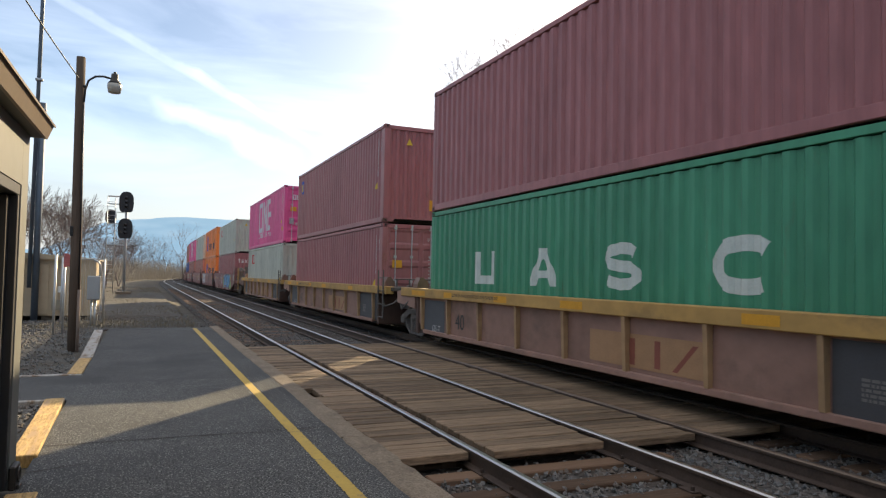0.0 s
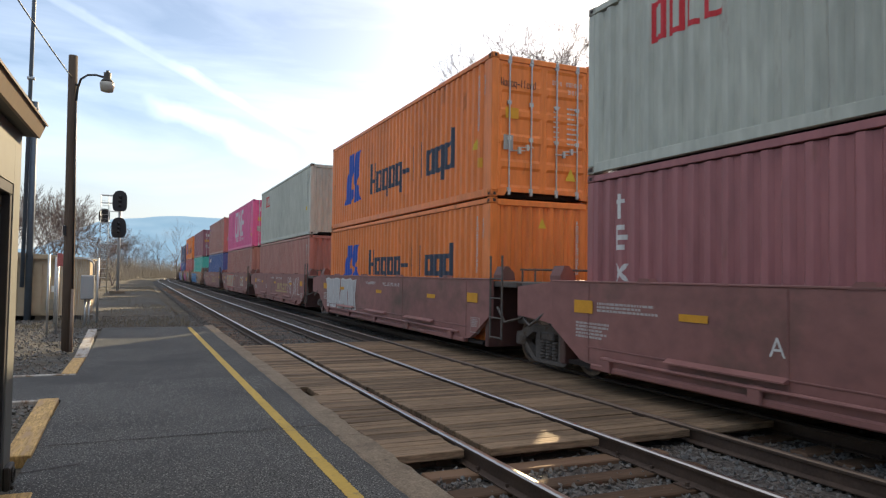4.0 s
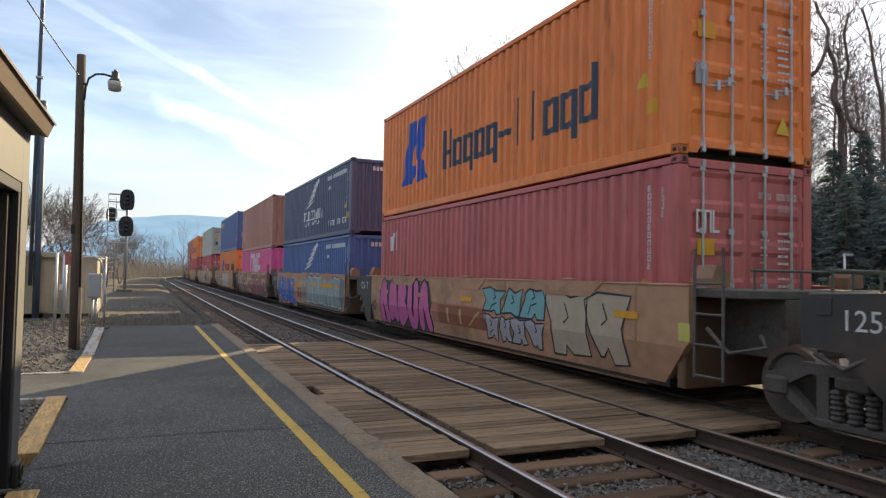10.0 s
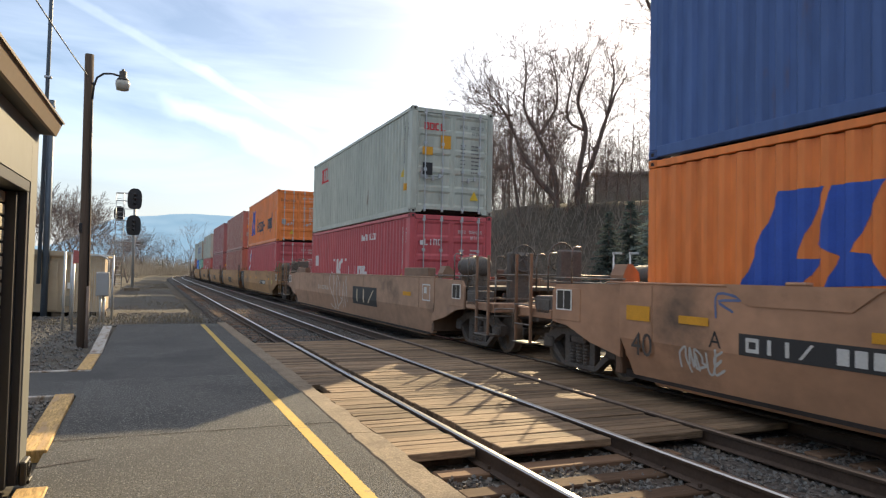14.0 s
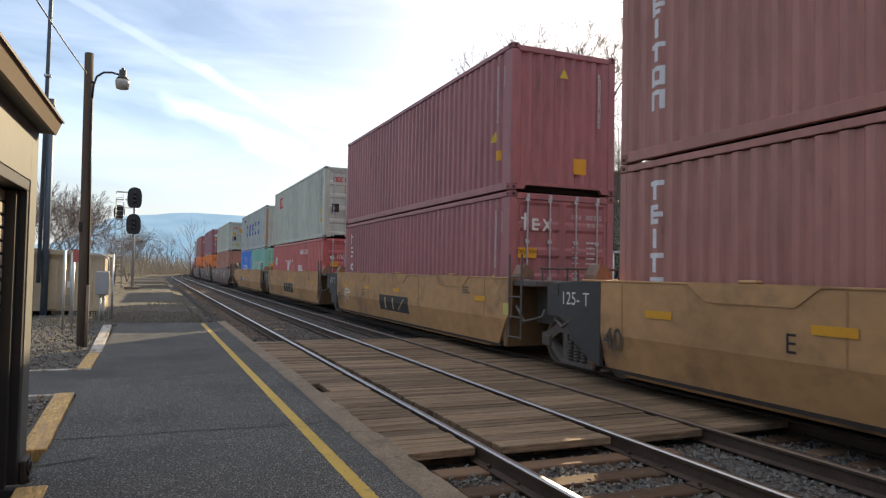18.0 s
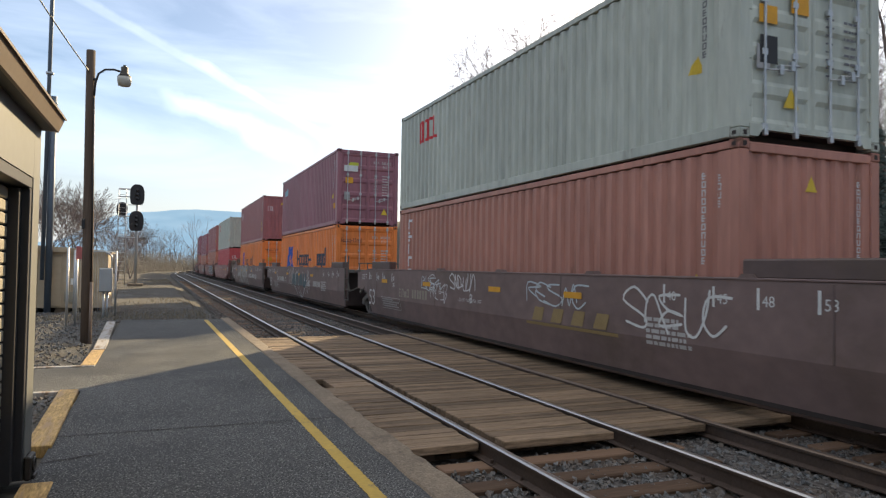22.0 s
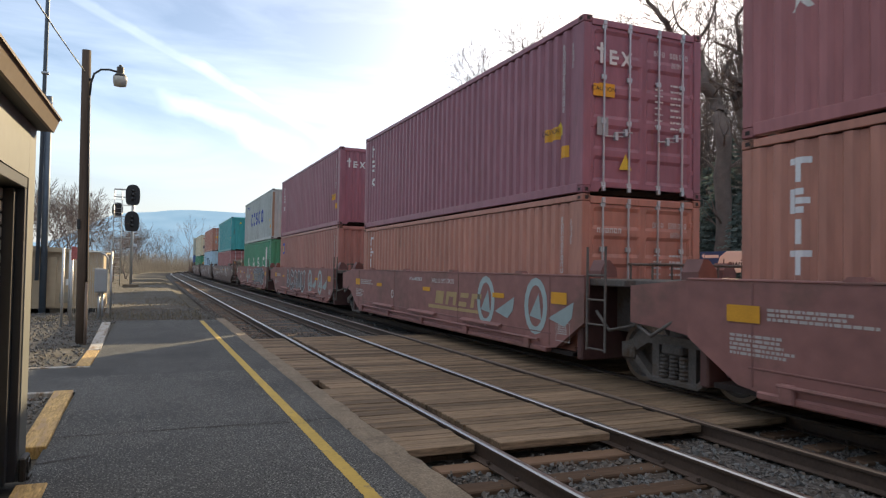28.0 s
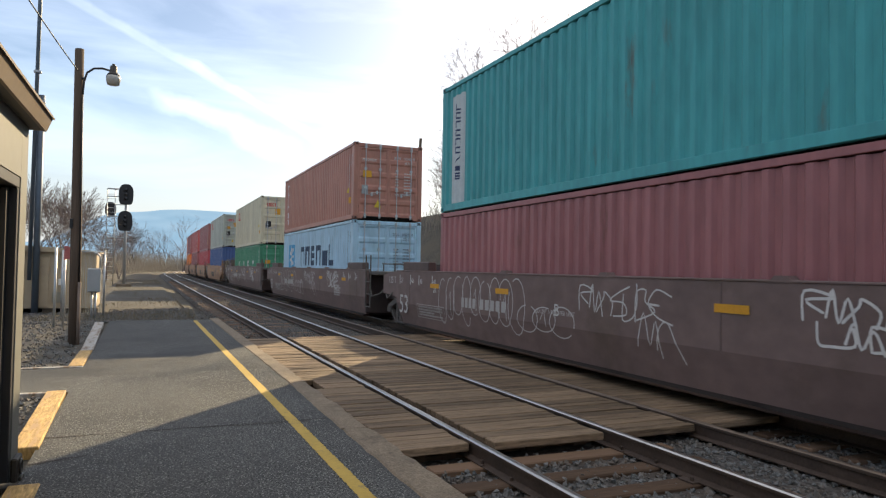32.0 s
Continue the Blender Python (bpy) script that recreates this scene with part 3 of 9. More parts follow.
# concrete edge in lengths, chipped here and there
edges = [-8.0, -5.1, -2.2, 0.7, 3.6, 6.55, 9.4, 12.4, 15.4, 18.3, 21.3]
edge_root = thing("platform_edge", None, "weathered concrete edge of the platform", "platform edge", kind="structure")
for i in range(len(edges) - 1):
    rng = random.Random(20 + i)
    b = Build()
    n = 14
    for k in range(n + 1):
        y = edges[i] + 0.006 + (edges[i + 1] - edges[i] - 0.012) * k / n
        j = rng.uniform(0, 0.025) if rng.random() < 0.5 else 0
        g = rng.uniform(0, 0.02)
        xl = 1.82 + 0.045 * smooth(5, 10, y) - g
        b.v += [(xl, y, -0.5), (xl, y, -0.004), (xl + 0.02, y, 0.012), (2.10 - j, y, 0.010 - j * 0.3), (2.125 - j * 0.5, y, -0.02 - j), (2.125, y, -0.5)]
    for k in range(n):
        for q in range(6):
            b.f.append((k * 6 + q, k * 6 + (q + 1) % 6, k * 6 + 6 + (q + 1) % 6, k * 6 + 6 + q))
            b.mi.append(0)
    b.add([b.v[q] for q in range(6)], [tuple(range(6))]).add([b.v[n * 6 + q] for q in range(6)], [tuple(range(6))])
    part("edge_block", b.mesh("edge_block", M["concrete"]), edge_root)

# timber crossing: planks laid across, panel by panel
crossing = thing("timber_crossing", None, "weathered timber crossing laid between the rails", "crossing", kind="structure")
rng = random.Random(11)
XR1, XR2 = NEAR_C - HALF_GAUGE, NEAR_C + HALF_GAUGE
for x0, x1, top in ((2.135, XR1 - 0.06, -0.035), (XR1 + 0.17, XR2 - 0.10, -0.02), (XR2 + 0.07, MID_X - 0.06, -0.03), (MID_X + 0.07, MAIN_C - HALF_GAUGE - 0.07, -0.03), (MAIN_C - HALF_GAUGE + 0.12, MAIN_C + HALF_GAUGE - 0.12, -0.03)):
    y = 5.77 if x0 < 2.2 else 5.68
    while y < 15.6:
        w = rng.choice((0.12, 0.15, 0.15, 0.18, 0.22))
        e0 = rng.uniform(-0.012, 0.012) if x0 > 2.2 else rng.uniform(-0.005, 0.01)
        lift = rng.uniform(-0.006, 0.003)
        hole = (x0 < 2.2 and 9.0 < y < 9.6)
        m = once(("plank", round(x1 - x0, 2), w), lambda: Build().box(0, x1 - x0, 0.004, w - 0.008, -0.075, 0, 0.008).mesh("plank", M["plank"]))
        if hole:
            m = Build().box(0.13, x1 - x0, 0.004, w - 0.008, -0.075, 0, 0.008).mesh("plank", M["plank"])
        part("plank", m, crossing, at=pose(x0 + e0, y, top + lift, rng.uniform(-0.4, 0.4), rng.uniform(-0.2, 0.2), rng.uniform(-0.4, 0.4)))
        y += w
# stringers under the near ends of the planks
for x0 in (2.3, 2.62, 3.05, 3.55, 4.1, 4.6, 5.0, 5.3, 5.85, 6.4):
    part("stringer", Build().box(x0, x0 + 0.16, 5.95, 15.4, -0.30, -0.115, 0.01).mesh("stringer", M["tie"]), crossing, "dark timber under the planks")

# boards along the back of the platform
board = Build().box(-0.105, 0.105, -1.42, 1.42, -0.3, 0.028, 0.008).mesh("board", M["yellow_board"])
thing("edging_board", board, "peeling yellow timber edging board on the platform", "edging board", "edging boards", at=pose(-0.885, 8.11, 0, 0, 0, 1.0))
thing("edging_board", Build().box(-0.10, 0.10, -1.0, 1.0, -0.3, 0.022, 0.008).mesh("board", M["yellow_board"]), "short yellow timber edging board", "edging board", "edging boards", at=pose(-0.88, 12.78, 0, 0, 0, -0.3))
thing("edging_board", Build().box(-0.105, 0.105, -3.2, 3.2, -0.3, 0.02, 0.008).mesh("board", M["white_board"]), "peeling white timber edging board beside gravel", "edging board", "edging boards", at=pose(-0.93, 17.1, 0, 0, 0, 1.2))
thing("edging_board", Build().box(-2.6, 0, -0.06, 0.06, -0.3, 0.012, 0.008).mesh("board", M["white_board"]), "grey timber sill beside the asphalt path", "edging board", "edging boards", at=pose(-0.78, 11.78, 0))
thing("edging_board", Build().box(-2.6, 0, -0.05, 0.05, -0.3, 0.02, 0.008).mesh("board", M["white_board"]), "grey timber sill beside the asphalt path", "edging board", "edging boards", at=pose(-1.0, 9.48, 0))
thing("edging_board", Build().box(-0.10, 0.10, -1.2, 1.2, -0.3, 0.012, 0.008).mesh("board", M["yellow_board"]), "pale timber board at the foot of the wall", "edging board", "edging boards", at=pose(-0.72, 4.45, 0))
# gravel beside the platform
gb = Build()
for (x0, x1, y0, y1) in ((-9, -1.0, 11.85, 24), (-9, -1.0, 5.9, 9.42), (-9, 1.7, 20.95, 27), (-9, 1.4, 27, 36), (-9, 1.4, 36, 46), (-9, 1.4, 46, 58)):
    n = len(gb.v)
    for j in range(9):
        for i in range(9):
            x, y = x0 + (x1 - x0) * i / 8, y0 + (y1 - y0) * j / 8
            gb.v.append((x, y, (-0.045 if y0 < 26 else land(x, y) + 0.045) + 0.02 * noise.noise((x, y, 7))))
    for j in range(8):
        for i in range(8):
            gb.f.append((n + j * 9 + i, n + j * 9 + i + 1, n + j * 9 + i + 10, n + j * 9 + i + 9))
            gb.mi.append(0)
thing("gravel_patch", gb.mesh("gravel_patch", M["gravel"], True), "grey gravel beside the platform", "gravel", kind="structure")

# ---- station building at the camera's side ----
house = thing("station_building", None, "beige metal-clad station building with brown eaves", "building", at=pose(-0.815, 6.02, 0, 0, 0, -1.2) @ pose(0.80, -6.02, 0))
wall = Build().box(-4.8, -0.80, 5.76, 6.02, 0, 2.60, 0.004)
wall.box(-1.05, -0.80, 2.2, 5.76, 2.19, 2.60).box(-1.05, -0.80, -7, 2.2, 0, 2.60).box(-4.8, -4.6, -7, 5.76, 0, 2.60).box(-4.6, -1.05, -7, -6.8, 0, 2.57)
part("wall", wall.mesh("wall", M["beige_wall"]), house, "beige painted metal wall")
part("door_frame", Build().box(-0.90, -0.808, 2.21, 2.28, 0.02, 2.11, 0.006).mesh("door_frame", M["olive_trim"]), house, "dark olive door jamb")
part("door_frame", Build().box(-0.90, -0.808, 5.69, 5.757, 0.02, 2.11, 0.006).mesh("door_frame", M["black"]), house, "black door frame")
part("lintel", Build().box(-1.02, -0.806, 2.21, 5.757, 2.11, 2.188, 0.004).mesh("lintel", M["black"]), house, "black lintel over the roller door")
part("guide_rail", Build().box(-1.00, -0.86, 5.60, 5.687, 0.02, 2.10, 0.004).mesh("guide_rail", M["black"]), house, "black guide rail of the roller door")
rd = part("roller_door", Build().box(-0.99, -0.95, 2.29, 5.64, 0.02, 2.11).mesh("roller_door", M["dark_trim"]), house, "cream slatted roller door")
slat = Build().box(-0.952, -0.925, 2.30, 5.60, 0.006, 0.084, 0.008).mesh("slat", M["cream_slat"])
for k in range(23):
    part("slat", slat, rd, at=pose(0, 0, 0.02 + k * 0.0905))
part("fascia", Build().prism([(-0.652, 2.685), (-0.692, 2.585), (-0.715, 2.585), (-0.715, 2.685)], -7.2, 6.07, 1).box(-4.9, -0.715, 6.04, 6.07, 2.59, 2.685).mesh("fascia", M["brown_trim"]), house, "brown metal fascia")
part("drip_edge", Build().prism([(-0.655, 2.688), (-0.640, 2.680), (-0.638, 2.695), (-0.70, 2.705)], -7.2, 6.08, 1).mesh("gutter", M["brown_trim"]), house, "brown drip edge")
part("soffit", Build().box(-0.80, -0.715, -7, 6.04, 2.59, 2.61).mesh("soffit", M["dark_trim"]), house, "dark soffit")
part("roof", Build().prism([(-0.72, 2.690), (-0.70, 2.707), (-2.75, 3.10), (-4.95, 2.70), (-2.75, 3.06)], -7.25, 6.05, 1).mesh("roof", M["brown_trim"]), house, "low brown metal roof")
part("downpipe_shoe", Build().box(-0.80, -0.755, 5.74, 5.93, 0.0, 0.17, 0.01).box(-0.755, -0.735, 5.78, 5.90, 0.0, 0.03, 0.006).tube([(-0.745, 5.82 + 0.05 * math.cos(k / 10 * 6.283), 0.10 + 0.05 * math.sin(k / 10 * 6.283)) for k in range(11)], 0.008, 6).mesh("downpipe_shoe", M["dark_trim"]), house, "dark metal latch bracket at the wall's foot")

# ---- lamp pole ----
lamp = thing("pole_lamp", None, "round wooden pole with a bracket yard lamp", "lamp pole")
part("pole", Build().tube([(-1.205, 15.5, -0.6), (-1.225, 15.5, 2.0), (-1.255, 15.5, 4.2), (-1.275, 15.5, 5.87)], [0.105, 0.10, 0.09, 0.083], 16).mesh("pole", M["pole"], True), lamp, "weathered wooden pole")
arm = [(-1.19, 15.44, 4.95), (-1.17, 15.42, 5.215), (-1.12, 15.42, 5.395), (-1.0, 15.42, 5.495), (-0.85, 15.42, 5.515), (-0.70, 15.42, 5.485), (-0.66, 15.42, 5.465)]
part("arm", Build().tube(arm, 0.021, 8).tube([(-1.275, 15.5, 5.30), (-1.15, 15.42, 5.265)], 0.03, 8).mesh("arm", M["black"], True), lamp, "curved dark metal bracket arm")
hd = part("lamp_head", Build().tube([(-0.645, 15.42, 5.630), (-0.645, 15.42, 5.585), (-0.645, 15.42, 5.585), (-0.645, 15.42, 5.465), (-0.645, 15.42, 5.435), (-0.645, 15.42, 5.385)], [0.03, 0.03, 0.07, 0.07, 0.10, 0.135], 16).mesh("lamp_head", M["dark_trim"], True), lamp, "dark metal lamp housing")
part("lens", Build().tube([(-0.645, 15.42, 5.383), (-0.645, 15.42, 5.305), (-0.645, 15.42, 5.205), (-0.645, 15.42, 5.190)], [0.137, 0.137, 0.115, 0.06], 16).mesh("lens", M["lens"], True), hd, "cloudy lamp glass")
part("conduit", Build().tube([(-1.14, 15.42, 1.2), (-1.16, 15.42, 3), (-1.19, 15.42, 4.9)], 0.016, 6).mesh("conduit", M["black"], True), lamp, "thin conduit")
part("meter_box", Build().box(-1.34, -1.28, 15.40, 15.46, 2.25, 2.45, 0.01).mesh("meter_box", M["black"]), lamp, "small black box")
part("ground_guard", Build().tube([(-1.13, 15.38, -0.2), (-1.13, 15.38, 1.19)], 0.03, 8).mesh("ground_guard", M["pipe"], True), lamp, "rusty pipe guard")
wire = []
for i in range(13):
    u = i / 12
    wire.append((-1.28 - 0.96 * u, 15.5 - 8 * u, 5.42 + 0.6 * u - 0.45 * u * (1 - u)))
thing("overhead_wire", Build().tube(wire, 0.011, 6).mesh("overhead_wire", M["black"], True), "thin dark overhead service wire", "wire")

# ---- mast, shed, cabinet, fence ----
mast = thing("antenna_mast", None, "tall grey steel antenna mast behind the platform", "mast")
part("lower_tube", Build().tube([(-3.07, 25, -0.2), (-3.07, 25, 6.87)], 0.10, 12).mesh("lower_tube", M["mast_metal"], True), mast)
part("upper_tube", Build().tube([(-3.235, 24.9, 1.0), (-3.155, 24.9, 18)], 0.06, 8).mesh("upper_tube", M["mast_metal"], True), mast)
part("clamp", Build().box(-3.30, -3.09, 24.82, 25.0, 7.55, 7.62, 0.01).mesh("clamp", M["galv"]), mast)
part("clamp", Build().box(-3.30, -2.96, 24.86, 25.06, 6.62, 6.68, 0.01).mesh("clamp", M["galv"]), mast)
shed = thing("equipment_shed", None, "tan metal equipment shed standing on blocks", "shed")
b = Build().box(-6.2, -1.38, 25.2, 28.0, 0.10, 1.93)
sw = part("wall", b.mesh("wall", M["shed"]), shed, "ribbed tan metal wall")
for i in range(20):
    part("wall_rib", once("wall_rib", lambda: Build().box(0, 0.05, 25.175, 25.2, 0.12, 1.92).mesh("wall_rib", M["shed"])), sw, at=pose(-6.1 + i * 0.24, 0, 0))
part("roof", Build().prism([(-6.3, 1.92), (-1.28, 1.90), (-1.28, 1.96), (-3.8, 2.12), (-6.3, 1.98)], 25.05, 28.1, 1).mesh("roof", M["shed"]), shed)
part("vent", Build().box(-2.62, -2.25, 25.14, 25.18, 0.28, 0.62, 0.005).mesh("vent", M["cream_slat"]), shed, "pale louvred vent")
part("notice", Build().box(-2.45, -2.27, 25.15, 25.175, 0.85, 1.05).mesh("notice", M["sign_white"]), shed, "small white notice")
part("door", Build().box(-3.2, -2.72, 25.15, 25.178, 0.15, 1.75, 0.008).mesh("door", M["shed"]), shed)
for x in (-5.9, -4.4, -2.9, -1.6):
    part("block", Build().box(x, x + 0.3, 25.3, 25.7, -0.2, 0.10, 0.01).mesh("block", M["concrete"]), shed, "concrete block")
cab = thing("relay_cabinet", None, "grey metal relay box on a post", "cabinet")
part("box", Build().box(-1.45, -1.10, 22.35, 22.65, 0.72, 1.42, 0.02).mesh("box", M["grey_metal"]), cab)
part("box_door", Build().box(-1.43, -1.12, 22.335, 22.35, 0.75, 1.39, 0.006).mesh("box_door", M["grey_metal"]), cab)
part("post", Build().tube([(-1.32, 22.5, -0.2), (-1.32, 22.5, 0.74)], 0.03, 8).mesh("post", M["galv"], True), cab)
part("post", Build().tube([(-1.22, 22.5, -0.2), (-1.22, 22.5, 0.74)], 0.03, 8).mesh("post", M["galv"], True), cab)
part("conduit", Build().tube([(-1.13, 22.5, 1.42), (-1.13, 22.5, 1.75), (-1.2, 22.5, 1.85), (-1.3, 22.5, 1.88)], 0.025, 8).mesh("conduit", M["galv"], True), cab)
fence = thing("chain_link_fence", None, "galvanised chain-link fence panel with tall posts", "fence")
fp = [(-1.06, 23.6), (-1.98, 19.6), (-1.78, 19.6), (-3.4, 21.5), (-2.2, 23.6)]
for i, (x, y) in enumerate(fp):
    part("post", Build().tube([(x, y, -0.2), (x, y, 1.95)], 0.03, 8).mesh("post", M["galv"], True), fence)
mesh_b = Build()
for k in range(18):
    x = -2.2 + 1.14 * k / 17
    mesh_b.tube([(x, 23.6, 0.05), (x + 0.05, 23.6, 1.9)], 0.0035, 3, caps=False).tube([(x + 0.05, 23.6, 0.05), (x, 23.6, 1.9)], 0.0035, 3, caps=False)
mesh_b.tube([(-2.2, 23.6, 1.92), (-1.06, 23.6, 1.92)], 0.02, 6)
part("wire_mesh", mesh_b.mesh("wire_mesh", M["galv"]), fence, "galvanised wire mesh")
flag = thing("small_flag", Build().prism([(0, 0), (0.14, -0.03), (0.26, -0.10), (0.24, -0.42), (0.10, -0.33), (0, -0.36)], 0, 0.006, 1).mesh("small_flag", material("flag_cloth", (0.42, 0.13, 0.12), 0.9, 0, 9, 0.5, stretch=(1, 1, 5))), "small red and white striped flag on a fence post", "flag", at=pose(-1.80, 19.55, 2.0))

# ---- signal mast ----
sig = thing("railway_signal", None, "railway signal mast with black target heads and a ladder", "railway signal")
SX, SY = -1.17, 54.0
part("mast", Build().tube([(SX, SY, -0.3), (SX, SY, 7.0)], 0.10, 12).mesh("mast", M["grey_metal"], True), sig, "silver-grey tubular mast")
part("foundation", Build().box(SX - 0.5, SX + 0.5, SY - 0.5, SY + 0.5, -0.3, 0.12, 0.03).mesh("foundation", M["concrete"]), sig)
for (x, z, rx, rz, side) in ((SX - 0.02, 6.50, 0.48, 0.74, -1), (SX - 0.04, 4.60, 0.48, 0.72, -1), (SX - 1.0, 5.45, 0.36, 0.48, 1)):
    out = []
    for k in range(28):
        w = 2 * math.pi * k / 28
        c, s_ = math.cos(w), math.sin(w)
        out.append((x + rx * math.copysign(abs(c) ** (0.8 if s_ > 0 else 0.35), c), z + rz * math.copysign(abs(s_) ** 0.75, s_)))
    hd = part("target_head", Build().prism(out, SY + side * 0.14, SY + side * 0.19, 1).mesh("target_head", M["black"]), sig, "black oval signal target")
    for dz in (0.3, 0, -0.3):
        part("hood", Build().tube([(x, SY + side * 0.15, z + dz), (x, SY + side * 0.42, z + dz)], 0.11, 10).mesh("hood", M["black"], True), hd, "black lamp hood")
for lx in (SX - 1.22, SX - 0.72):
    part("ladder_rail", Build().tube([(lx, SY + 0.1, 0.0), (lx, SY + 0.1, 6.9)], 0.03, 6).mesh("ladder_rail", M["galv"], True), sig)
for k in range(20):
    part("rung", Build().tube([(SX - 1.22, SY + 0.1, 0.4 + k * 0.32), (SX - 0.72, SY + 0.1, 0.4 + k * 0.32)], 0.015, 5).mesh("rung", M["galv"], True), sig)
for z in (3.4, 4.9, 6.3):
    part("bracket", Build().box(SX - 1.25, SX + 0.1, SY - 0.05, SY + 0.25, z, z + 0.06).mesh("bracket", M["galv"]), sig)
part("cage", Build().tube([(SX - 1.22, SY + 0.1, 6.9), (SX - 0.1, SY + 0.1, 6.9)], 0.03, 6).tube([(SX - 1.22, SY + 0.6, 6.9), (SX - 0.1, SY + 0.6, 6.9)], 0.03, 6).tube([(SX - 1.22, SY + 0.6, 5.8), (SX - 0.1, SY + 0.6, 5.8)], 0.03, 6).mesh("cage", M["galv"]), sig)

# ---- the train ----
COL = {
    "maroon": (0.245, 0.092, 0.095), "brown": (0.275, 0.122, 0.100), "rust": (0.315, 0.138, 0.100), "orange": (0.74, 0.160, 0.030), "pink": (0.52, 0.07, 0.21),
    "white": (0.325, 0.345, 0.30), "green": (0.035, 0.19, 0.105), "teal": (0.060, 0.350, 0.295), "cyan": (0.035, 0.245, 0.260), "blue": (0.04, 0.085, 0.23),
    "bright_blue": (0.023, 0.151, 0.557), "navy": (0.05, 0.064, 0.12), "red": (0.37, 0.062, 0.072), "dusty_red": (0.36, 0.09, 0.085), "sky": (0.30, 0.44, 0.54),
    "beige": (0.46, 0.42, 0.30), "grey": (0.29, 0.325, 0.318), "sea": (0.151, 0.368, 0.310), "plum": (0.21, 0.082, 0.105),
}
COL = {k: tuple(min(0.72, 1.24 * q + 0.008) for q in c) for k, c in COL.items()}
CW, CL = 2.438, 12.192
HC, STD = 2.896, 2.591


def corrugated(length, height, pitch, depth, x_out):
    """A wall of trapezoid ribs along y, outer face towards -x."""
    b = Build()
    prof, y = [], 0.0
    a, s = pitch * 0.32, pitch * 0.18
    n = int(length // pitch)
    start = (length - n * pitch) / 2
    prof.append((0, 0.0))
    for i in range(n):
        y = start + i * pitch
        prof += [(y + 0.001, 0.0), (y + a, 0.0), (y + a + s, depth), (y + 2 * a + s, depth), (y + pitch - 0.001, 0.0)]
    prof.append((length, 0.0))
    for yy, d in prof:
        b.v += [(x_out + d, yy, 0), (x_out + d, yy, height)]
    for i in range(len(prof) - 1):
        b.f.append((2 * i, 2 * i + 1, 2 * i + 3, 2 * i + 2))
        b.mi.append(0)
    b.v += [(x_out + depth + 0.02, 0, 0), (x_out + depth + 0.02, 0, height), (x_out + depth + 0.02, length, 0), (x_out + depth + 0.02, length, height)]
    n = len(b.v) - 4
    b.f.append((n, n + 1, n + 3, n + 2))
    b.mi.append(0)
    return b


